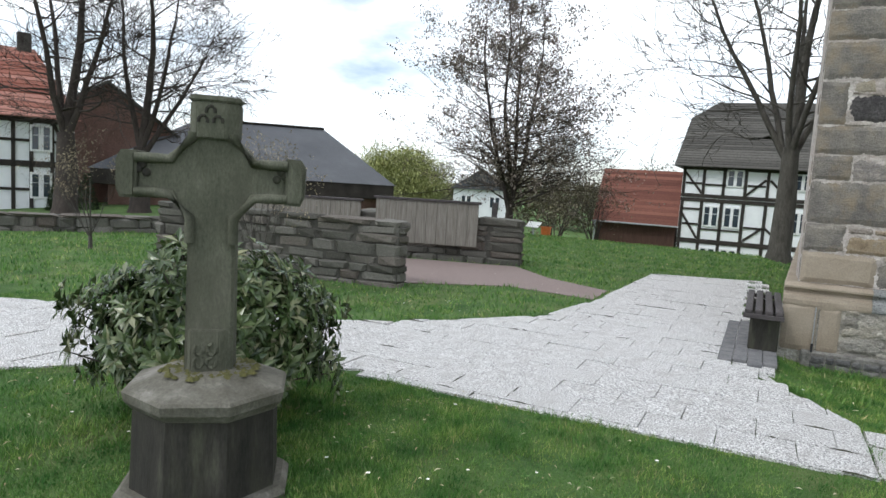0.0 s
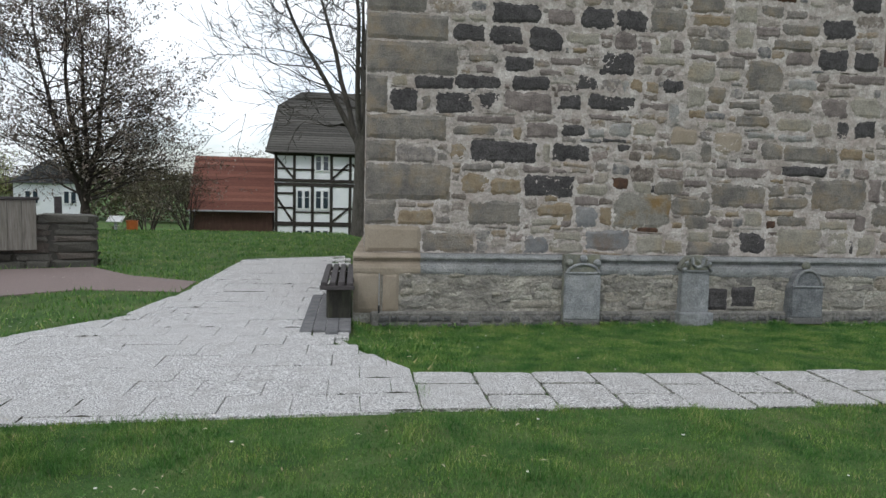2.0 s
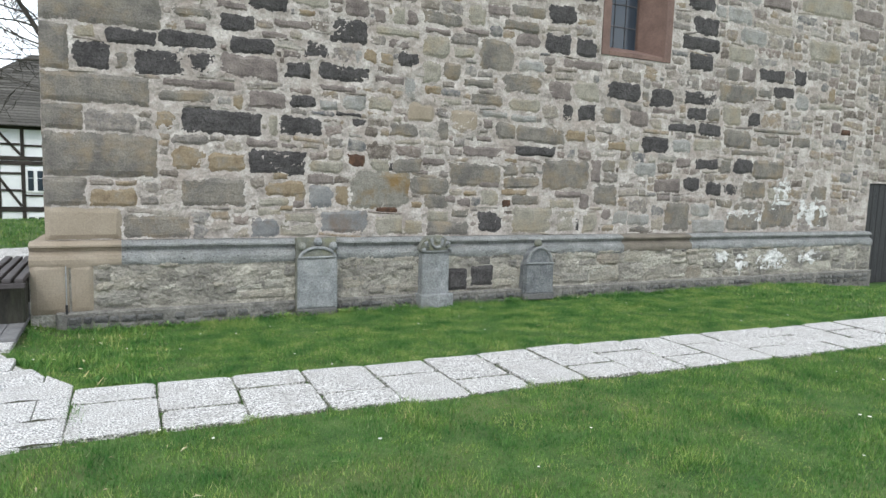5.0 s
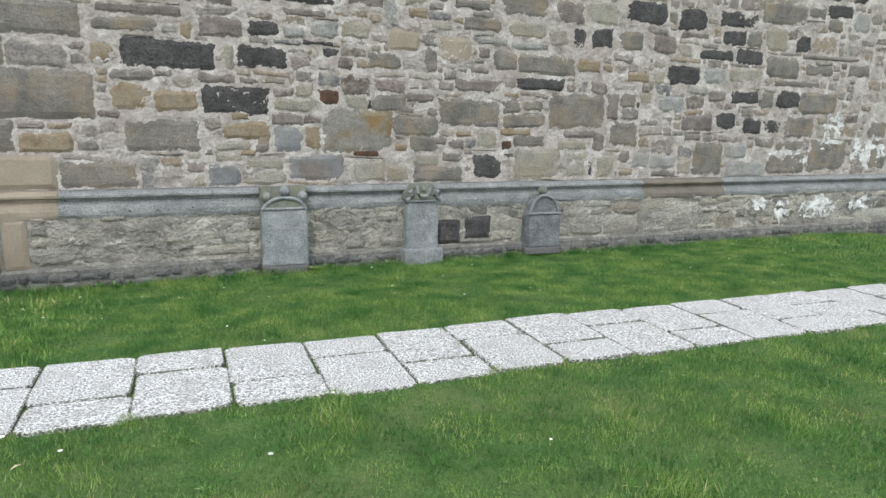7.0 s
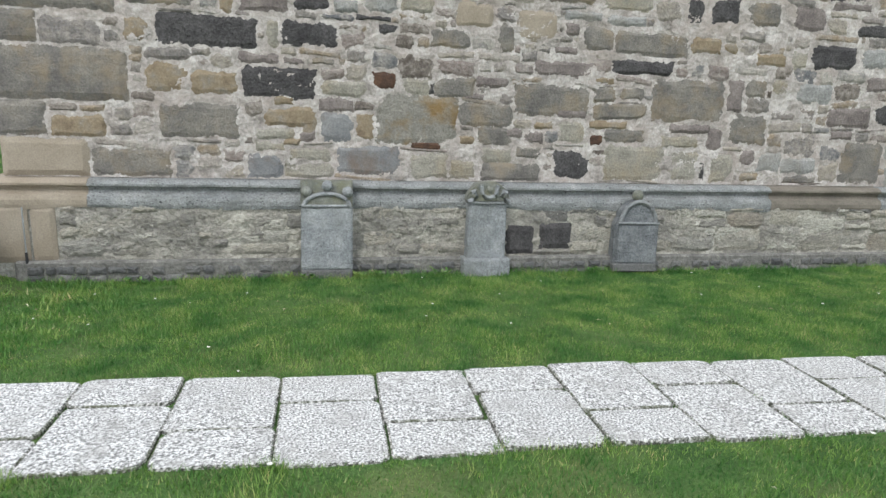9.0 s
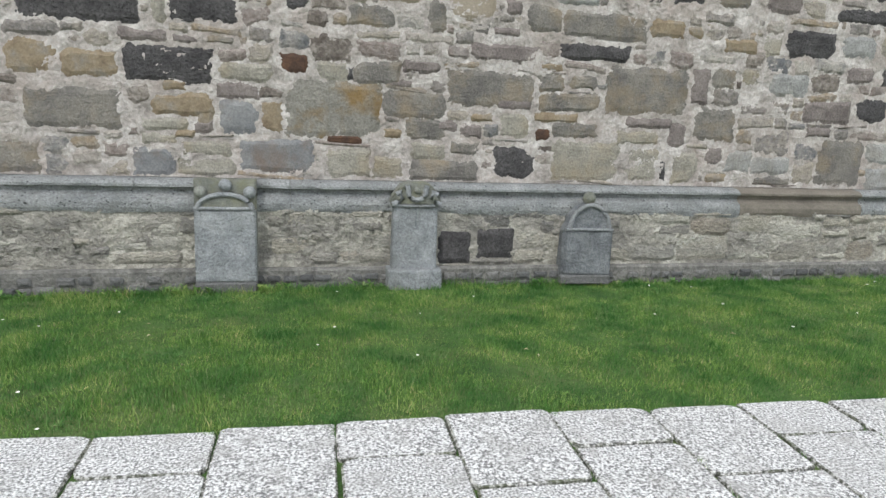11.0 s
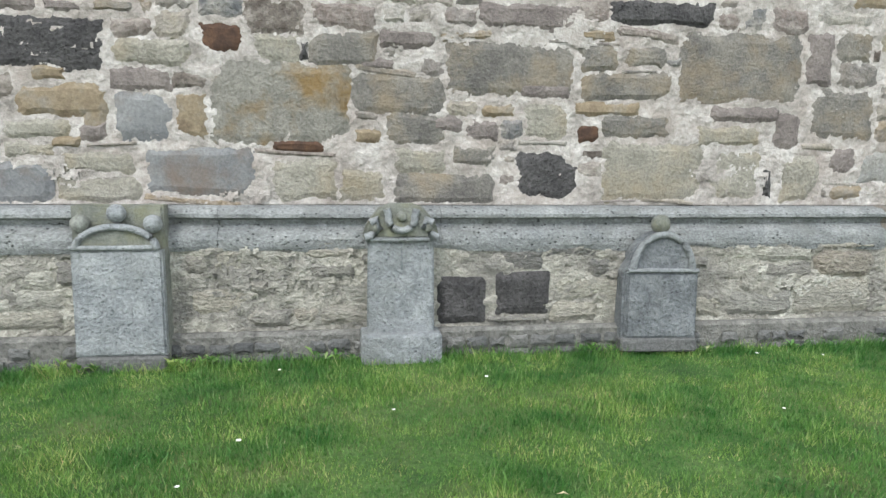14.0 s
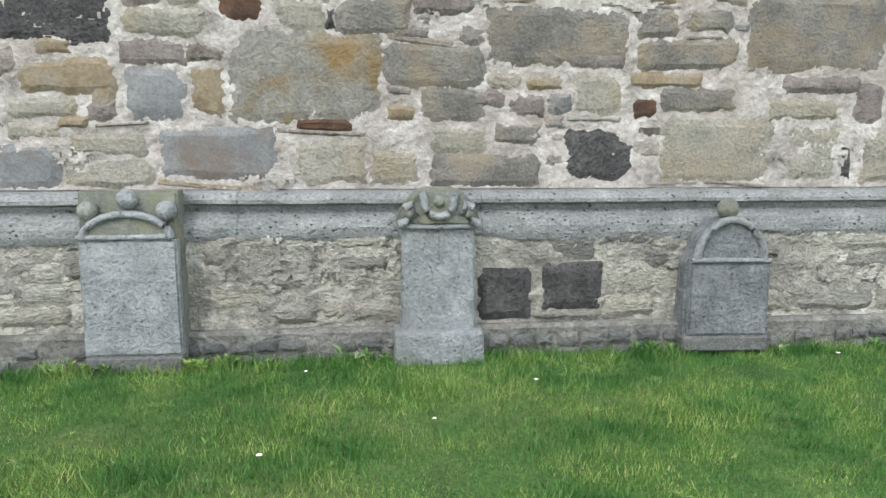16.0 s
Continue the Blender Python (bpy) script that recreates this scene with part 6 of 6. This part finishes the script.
for zz in (0.1, 2.02, 3.6):
    beam(lh, -8.8, zz, 0.8, zz, 0.22)
for px in (0.72, 0.1, -0.55, -1.1, -1.9, -2.7, -3.5, -4.3, -5.1, -6.0, -7.0, -8.0):
    beam(lh, px, 0.1, px, 3.6, 0.13)
beam(lh, -8.8, 2.85, 0.8, 2.85, 0.1)
beam(lh, -8.8, 1.1, 0.8, 1.1, 0.1)
beam(lh, 0.7, 2.1, 0.15, 3.5, 0.12)
for wx, wz in ((-0.25, 2.95), (-3.1, 2.95), (-0.25, 1.25), (-3.1, 1.25)):
    house_window(lh, wx, wz, 0.7, 0.95)
roof_rows(lh, -9.2, 1.0, -0.5, 3.65, 3.5, 6.5, 16, M_ORANGETILE, 0.0, 1.5, 0.05)
roof_rows(lh, -9.2, 1.0, 7.5, 3.65, 3.5, 6.5, 5, M_ORANGETILE, 0.0, 1.5, 0.05)
part("gable", prism([(-8.8, 3.65), (0.75, 3.65), (-0.3, 6.3), (-8.8, 6.3)], 3.3, 3.7), M_ORANGETILE, lh, "tile-hung half hip")
chm = part("chimney", one_box((-0.85, 3.5, 6.5), (0.5, 0.5, 1.2), 0.03), M_SHADEGAP, lh, "sooty dark chimney")
part("roof_window", one_box((-2.1, 1.1, 5.25), (0.7, 0.1, 0.5), 0.01, None), M_GLASS, lh, "small skylight")

for cx_, cy_, h_ in ((-21.4, 15.4, 1.25), (-21.9, 14.6, 0.85)):
    cf = thing("conifer", cx_, cy_, ground_z(cx_, cy_), "small dark green cone-shaped conifer", "conifer")
    lv = Soup()
    r = random.Random(int(h_ * 100))
    for k in range(900):
        z = r.random() ** 1.4 * h_
        rad = (1 - z / h_) * 0.34 * h_ * (0.75 + 0.35 * r.random()) + 0.03
        a = r.uniform(0, 6.283)
        d = Vector((math.cos(a), math.sin(a), r.uniform(0.2, 0.9))).normalized()
        lv.add(*leaf(Vector((rad * math.cos(a) * 0.8, rad * math.sin(a) * 0.8, z)), d, Vector((0, 0, 1)), 0.13, 0.045))
    part("crown", lv.mesh("crown", M_CONIFER), None, cf)
    tk = Soup()
    tk.add(*tube([Vector((0, 0, -0.05)), Vector((0, 0, h_ * 0.8))], [0.04, 0.01], 6))
    part("trunk", tk.mesh("trunk", M_BARKDARK), None, cf)

fh = thing("white_house", -21.6, 51.5, -3.1, "white rendered house far behind the trees", "house", rz=facing(-21.6, 51.5))
part("wall", one_box((0, 3, 2.1), (4.6, 6, 4.2)), M_RENDER, fh)
part("roof", prism([(-2.6, 4.1), (2.6, 4.1), (0, 5.9)], -0.3, 6.3), M_SLATE, fh, "grey pitched roof")
for wx, wz in ((-1.2, 1.4), (1.2, 1.4), (-1.2, 3.1), (1.2, 3.1)):
    house_window(fh, wx, wz, 0.9, 1.0, 2, 1)

woods = Soup()
r = random.Random(77)
for k in range(26000):
    x = r.uniform(-75, 30)
    y = 74 + 6 * noise.noise((x * 0.05, 3, 1)) + r.uniform(-3, 3)
    top_ = 5.2 + 2.2 * noise.noise((x * 0.12, 1, 4)) + 1.0 * noise.noise((x * 0.5, 2, 4))
    z = -3.2 + top_ * r.random() ** 0.7
    d = Vector((r.uniform(-1, 1), r.uniform(-1, 1), r.uniform(-0.3, 1))).normalized()
    woods.add(*leaf(Vector((x, y, z)), d, Vector((0, 0.1, 1)), r.uniform(0.5, 1.0), r.uniform(0.2, 0.4)))
tagged(new("far_woods", woods.mesh("far_woods", M_HEDGE)), "brown leafless hedges and trees far behind the village", "woods", kind="stuff")

# things at the far edge of the lawn
cb = thing("concrete_box", -8.9, 37.6, ground_z(-8.9, 37.6), "pale concrete utility box beside the shed", "box")
part("body", one_box((0, 0, 0.65), (1.0, 0.6, 1.7), 0.04), M_RENDER, cb)
part("lid", one_box((0, 0, 1.53), (1.08, 0.68, 0.08), 0.02), M_MOULD, cb)
ib = thing("information_board", -7.1, 21.8, ground_z(-7.1, 21.8), "small slanted white board on a short post", "sign", rz=-12)
part("post", one_box((0, 0, 0.14), (0.06, 0.06, 0.4)), M_GALV, ib)
part("panel", one_box((0, 0, 0.0), (0.5, 0.3, 0.03), 0.005, pose(0, 0, 0.36, 35)), M_WHITEWIN, ib)
tb = thing("plastic_tub", -7.5, 24.6, ground_z(-7.5, 24.6), "round orange plastic tub at the edge of the lawn", "tub")
part("body", lathe8([(0.16, 0.0), (0.2, 0.5), (0.22, 0.52), (0.19, 0.52), (0.15, 0.06)], 16), M_PLASTIC, tb)

# ---- paving, slab by slab ----
def slab_mesh(w, d, rng, chip=0.05, edge=0.02):
    """A cast slab with worn, rounded corners and a slightly uneven rim."""
    ring = []
    for k, (sx, sy) in enumerate(((1, -1), (1, 1), (-1, 1), (-1, -1))):
        c = rng.uniform(0.006, chip)
        cx, cy = sx * (w / 2 - c), sy * (d / 2 - c * 0.8)
        for i in range(4):
            a = radians(-90 + 90 * k + 30 * i)
            ring.append((cx + c * math.cos(a), cy + c * 0.8 * math.sin(a)))
        ring.append((0.5 * (cx + (sx * w / 2 if sx == sy else -cx)), sy * d / 2) if sx != sy else (sx * w / 2, 0.0))
    ring = [(x + rng.uniform(-0.004, 0.002) * (1 if x > 0 else -1), y + rng.uniform(-0.004, 0.002) * (1 if y > 0 else -1)) for x, y in ring]
    ring.sort(key=lambda p: math.atan2(p[1] / d, p[0] / w))
    n = len(ring)
    v = [(x, y, -0.05) for x, y in ring] + [(x, y, -0.3 * edge) for x, y in ring] + [(x * (1 - edge / w), y * (1 - edge / d), rng.uniform(-0.001, 0.001)) for x, y in ring]
    f = [(i, (i + 1) % n, n + (i + 1) % n, n + i) for i in range(n)] + [(n + i, n + (i + 1) % n, 2 * n + (i + 1) % n, 2 * n + i) for i in range(n)]
    f.append(tuple(range(2 * n, 3 * n)))
    me = mesh_from("slab", v, f, M_SLAB)
    me.materials.append(M_SLABRIM)
    me.polygons.foreach_set("material_index", [0 if edge < 0.01 else 1] * (2 * n) + [0])
    return me


rng = random.Random(2)
pave = thing("pavement", 0, 0, 0, "paving of pale exposed-aggregate concrete slabs", "pavement", kind="structure")
SIZES = {(w, d): [slab_mesh(w - (0.002 if d == 0.4 else 0.005), d - (0.002 if d == 0.4 else 0.005), rng, 0.03 if d == 0.4 else 0.08, 0.008 if d == 0.4 else 0.016) for _ in range(6)]
         for w, d in ((PITCH, 0.61), (PITCH, 0.34), (PITCH, 0.33), (PITCH, 0.62), (0.5, 0.4))}


def lay(x, y, w, d, turn=0.0):
    ob = part("slab", SIZES[(w, d)][rng.randrange(6)], None, pave)
    ob.matrix_basis = pose(x, y, ground_z(x, y) + 0.02 + rng.uniform(-0.004, 0.004), rng.uniform(-0.5, 0.5), rng.uniform(-0.5, 0.5), turn + rng.uniform(-0.6, 0.6))


for k in range(int((STRIP_END - STRIP_X) / PITCH)):
    x = STRIP_X + PITCH * (k + 0.5)
    near, far = (0.61, 0.34) if k % 2 == 0 else (0.33, 0.62)
    y = strip_y(x) + rng.uniform(-0.02, 0.02)
    lay(x, y + near / 2, PITCH, near, -1.7)
    lay(x, y + near + far / 2, PITCH, far, -1.7)


def clip_line(ring, ax, ay, bx, by):
    """The part of a convex outline left of the line from a to b."""
    out = []
    for (x0, y0), (x1, y1) in zip(ring, ring[1:] + ring[:1]):
        d0 = (bx - ax) * (y0 - ay) - (by - ay) * (x0 - ax)
        d1 = (bx - ax) * (y1 - ay) - (by - ay) * (x1 - ax)
        if d0 >= 0:
            out.append((x0, y0))
        if (d0 >= 0) != (d1 >= 0):
            f = d0 / (d0 - d1)
            out.append((x0 + (x1 - x0) * f, y0 + (y1 - y0) * f))
    return out


def cut_slab(ring, z):
    n = len(ring)
    cx, cy = sum(p[0] for p in ring) / n, sum(p[1] for p in ring) / n
    v = [(x, y, z - 0.05) for x, y in ring] + [(x, y, z - 0.006) for x, y in ring] + [(cx + (x - cx) * 0.97, cy + (y - cy) * 0.97, z) for x, y in ring]
    f = [(i, (i + 1) % n, n + (i + 1) % n, n + i) for i in range(n)] + [(n + i, n + (i + 1) % n, 2 * n + (i + 1) % n, 2 * n + i) for i in range(n)]
    return v, f + [tuple(range(2 * n, 3 * n))]


rest = Soup()
row, y = 0, -1.74
while y < 15.0:
    x = -14.15 + (0.25 if row % 2 else 0.0)
    while x < 0.9:
        ring = [(x + 0.004, y + 0.004), (x + 0.496, y + 0.004), (x + 0.496, y + 0.396), (x + 0.004, y + 0.396)]
        ins = [inside(px, py, COURT) for px, py in ring]
        zz = ground_z(x + 0.25, y + 0.2) + 0.02 + rng.uniform(-0.004, 0.004)
        if all(ins) and x > -4.6 and y < 9.4:
            lay(x + 0.25, y + 0.2, 0.5, 0.4)
        elif all(ins):
            me_ = SIZES[(0.5, 0.4)][rng.randrange(6)]
            rest.add([(x + 0.25 + v.co.x, y + 0.2 + v.co.y, zz + v.co.z) for v in me_.vertices], [tuple(p.vertices) for p in me_.polygons])
        elif any(ins) or inside(x + 0.25, y + 0.2, COURT):
            for (ax, ay), (bx_, by_) in zip(COURT, COURT[1:] + COURT[:1]):
                f = max(0.0, min(1.0, ((x + 0.25 - ax) * (bx_ - ax) + (y + 0.2 - ay) * (by_ - ay)) / ((bx_ - ax) ** 2 + (by_ - ay) ** 2)))
                if math.hypot(ax + (bx_ - ax) * f - x - 0.25, ay + (by_ - ay) * f - y - 0.2) < 0.33 and ring:
                    ring = clip_line(ring, ax, ay, bx_, by_)
            if len(ring) > 2 and abs(sum(p[0] * q[1] - q[0] * p[1] for p, q in zip(ring, ring[1:] + ring[:1]))) > 0.02:
                rest.add(*cut_slab(ring, zz))
        x += 0.5
    y += 0.4
    row += 1
tagged(part("far_slabs", rest.mesh("far_slabs", M_SLAB), None, pave, "more pale concrete slabs"), kind="stuff")
moss = Soup()
for k in range(1300):
    row_, x = rng.randrange(0, 40), rng.uniform(-9.0, 0.8)
    y = -1.74 + 0.4 * row_
    if rng.random() < 0.35:
        x, y = -14.15 + 0.25 * (row_ % 2) + 0.5 * round((x + 14.15) / 0.5), y + rng.uniform(0, 0.4)
        dx, dy = 0.008, rng.uniform(0.03, 0.14)
    else:
        dx, dy = rng.uniform(0.03, 0.16), 0.009
    if not inside(x, y, COURT) or noise.noise((x * 0.6, y * 0.6, 12.0)) < -0.05:
        continue
    z, n = ground_z(x, y) + 0.018, 7
    ring = [Vector((x + dx * math.cos(a) * rng.uniform(0.7, 1.1), y + dy * math.sin(a) * rng.uniform(0.7, 1.3), z)) for a in (6.283 * i / n for i in range(n))]
    moss.add(ring + [Vector((x, y, z + 0.011))], [(i, (i + 1) % n, n) for i in range(n)])
tagged(part("joint_moss", moss.mesh("joint_moss", M_JOINTMOSS, True), None, pave, "dark moss in the joints"), kind="stuff")
pad = thing("bench_pad", 0.0, 8.3, -0.03, "dark grey sett paving under the bench", "pavement", kind="structure")
for i in range(4):
    for j in range(12):
        part("sett", one_box((-0.22 + 0.14 * i, -1.0 + 0.2 * j + 0.1 * (i % 2), -0.002), (0.136, 0.196, 0.05), 0.006), M_PAD, pad)


# ---- grass blades, flowers and litter ----
def blades(name, label, count, x0, x1, y0, y1, hmin, hmax, width, seed, keep=None, mat=None):
    g = np.random.default_rng(seed)
    px, py = g.uniform(x0, x1, count), g.uniform(y0, y1, count)
    ok = np.array([(keep is None or keep(a, b)) for a, b in zip(px, py)])
    px, py = px[ok], py[ok]
    n = len(px)
    pz = np.array([ground_z(a, b) for a, b in zip(px, py)])
    tuft = np.array([noise.noise((a * 1.6, b * 1.6, 4.0)) + 0.5 * noise.noise((a * 6, b * 6, 9.0)) for a, b in zip(px, py)])
    h = g.uniform(hmin, hmax, n) * np.clip(1 + 0.9 * tuft, 0.45, 1.9)
    a = g.uniform(0, 2 * np.pi, n)
    lean_ = h * g.uniform(0.15, 0.9, n)
    b = g.uniform(0, 2 * np.pi, n)
    co = np.empty((n, 3, 3), np.float32)
    for k, s in ((0, -0.5), (1, 0.5)):
        co[:, k, 0], co[:, k, 1], co[:, k, 2] = px + s * width * np.cos(a), py + s * width * np.sin(a), pz - 0.004
    co[:, 2, 0], co[:, 2, 1], co[:, 2, 2] = px + lean_ * np.cos(b), py + lean_ * np.sin(b), pz + h
    me = bpy.data.meshes.new(name)
    me.vertices.add(3 * n)
    me.vertices.foreach_set("co", co.ravel())
    me.loops.add(3 * n)
    me.loops.foreach_set("vertex_index", np.arange(3 * n, dtype=np.int32))
    me.polygons.add(n)
    me.polygons.foreach_set("loop_start", np.arange(0, 3 * n, 3, dtype=np.int32))
    me.update()
    me.validate()
    me.materials.append(mat or M_GRASS)
    tagged(new(name, me), label, "grass", kind="stuff")


def lawn_ok(x, y):
    return not paved(x, y) and not inside(x, y, bo)


def strip_lawn(x, y):
    e = 0.035 * noise.noise((x * 5, 0, 2)) + 0.012
    return not (e < y - strip_y(x) < DEEP - e and x > 0.8) and not inside(x, y, COURT)


blades("grass", "short green grass beside the church wall", 260000, 0.3, 9.5, 5.3, 8.2, 0.013, 0.032, 0.005, 1, strip_lawn)
blades("grass", "short green grass of the lawn", 230000, -3.2, 9.5, 1.2, 4.72, 0.015, 0.036, 0.006, 2, strip_lawn)
blades("grass", "short green grass round the stone cross", 90000, -8.0, -1.6, 0.6, 5.0, 0.02, 0.045, 0.008, 3, lawn_ok)
blades("grass", "short green grass of the far lawn", 60000, -14, 1.5, 5.0, 22.5, 0.03, 0.07, 0.02, 4, lawn_ok)
blades("grass", "short green grass along the path", 50000, 9.5, 16, 2.0, 8.1, 0.03, 0.05, 0.012, 5, strip_lawn)


def slab_corner(x, y):
    """Grass that creeps in between the outer corners of the slabs."""
    u, v = abs((x - STRIP_X + PITCH / 2) % PITCH - PITCH / 2), y - strip_y(x)
    return (u < 0.05 and (abs(v) < 0.05 or abs(v - DEEP) < 0.05)) or u < 0.012 and 0 < v < DEEP and noise.noise((x * 0.9, y * 9, 3.0)) > 0.3


blades("grass", "grass creeping between the corners of the slabs", 90000, 0.8, 9.5, 4.35, 5.65, 0.02, 0.045, 0.005, 16, slab_corner)


def edge_of_court(x, y):
    return not inside(x, y, COURT) and any(inside(x + a, y + b, COURT) for a, b in ((0.09, 0), (-0.09, 0), (0, 0.09), (0, -0.09))) and noise.noise((x * 3, y * 3, 7.0)) > -0.15


blades("grass", "longer grass leaning over the edge of the paving", 60000, -5.5, 1.0, 2.4, 7.2, 0.035, 0.075, 0.006, 17, edge_of_court)


def tufted(x, y):
    return noise.noise((x * 2.7, y * 2.7, 6.0)) + 0.5 * noise.noise((x * 8, y * 8, 2.0)) > 0.38 and strip_lawn(x, y)


blades("grass", "taller dark tufts in the lawn", 230000, -4.5, 9.0, 1.2, 8.15, 0.035, 0.07, 0.005, 12, tufted)


def dry_patch(x, y):
    return noise.noise((x * 2.2, y * 2.2, 21.0)) + 0.8 * noise.noise((x * 5, y * 5, 22.0)) > 0.22 and strip_lawn(x, y)


blades("grass", "yellowed dry grass in patches of the lawn", 120000, -4.0, 9.0, 1.2, 8.1, 0.011, 0.024, 0.0048, 13, dry_patch, M_STRAW)
weeds = Soup()
rng = random.Random(58)
for k in range(620):
    x, y = rng.uniform(-3.5, 9.0), rng.uniform(1.4, 8.05)
    if not strip_lawn(x, y) or paved(x, y):
        continue
    z, n, s = ground_z(x, y) + 0.008, rng.randint(5, 9), rng.uniform(0.02, 0.042)
    for i in range(n):
        a = 6.283 * i / n + rng.uniform(-0.3, 0.3)
        d = Vector((math.cos(a), math.sin(a), rng.uniform(0.25, 0.9))).normalized()
        weeds.add(*leaf(Vector((x, y, z)), d, Vector((0, 0, 1)), s * rng.uniform(0.7, 1.2), s * rng.uniform(0.14, 0.26), 0.2))
for k in range(46):
    x, y = rng.choice((2.85, 3.0, 3.55, 4.4, 6.02, 6.7, 2.2, 1.6, 7.4)) + rng.gauss(0, 0.12), rng.uniform(8.02, 8.13)
    z, n, s_ = ground_z(x, y) + 0.01, rng.randint(5, 10), rng.uniform(0.03, 0.075)
    for i in range(n):
        a = 6.283 * i / n + rng.uniform(-0.3, 0.3)
        d = Vector((math.cos(a), math.sin(a), rng.uniform(0.4, 1.3))).normalized()
        weeds.add(*leaf(Vector((x, y, z + rng.uniform(0, 0.03))), d, Vector((0, 0, 1)), s_ * rng.uniform(0.7, 1.2), s_ * rng.uniform(0.25, 0.45), 0.2))
tagged(new("lawn_weeds", weeds.mesh("lawn_weeds", M_GRASS)), "low leafy weeds growing in the lawn", "weed", kind="stuff")
blades("grass", "longer grass at the foot of the plinth", 9000, 0.6, 12.5, 7.98, 8.17, 0.03, 0.08, 0.006, 6)

fl, dl = Soup(), Soup()
rng = random.Random(31)
for k in range(260):
    x, y = rng.uniform(-9, 10), rng.uniform(1.4, 8.0)
    if k > 130:
        x, y = rng.uniform(-12, -1), rng.uniform(3, 20)
    if paved(x, y) or (x > 0 and y > 8):
        continue
    z = ground_z(x, y) + rng.uniform(0.03, 0.05)
    s = rng.uniform(0.008, 0.014)
    v = [Vector((x + s * math.cos(t * math.pi / 3), y + s * math.sin(t * math.pi / 3), z + 0.004)) for t in range(6)] + [Vector((x, y, z))]
    fl.add(v, [(i, (i + 1) % 6, 6) for i in range(6)])
for k in range(1800):
    x, y = rng.uniform(-6, 9), rng.uniform(1.2, 8.0)
    if (x > 1.5 and rng.random() < 0.94) or (x > -0.5 and rng.random() < 0.5) or paved(x, y) or (x > 0.2 and y > 7.9):
        continue
    d = Vector((rng.uniform(-1, 1), rng.uniform(-1, 1), rng.uniform(-0.1, 0.3))).normalized()
    dl.add(*leaf(Vector((x, y, ground_z(x, y) + rng.uniform(0.025, 0.045))), d, Vector((0, 0, 1)), rng.uniform(0.02, 0.06), rng.uniform(0.006, 0.016), 0.4))
tagged(new("daisies", fl.mesh("daisies", M_PETAL)), "tiny white daisies scattered in the lawn", "flower", kind="stuff")
tagged(new("fallen_leaves", dl.mesh("fallen_leaves", M_DRYLEAF)), "dry fallen leaves and twigs lying in the grass", "leaf", kind="stuff")
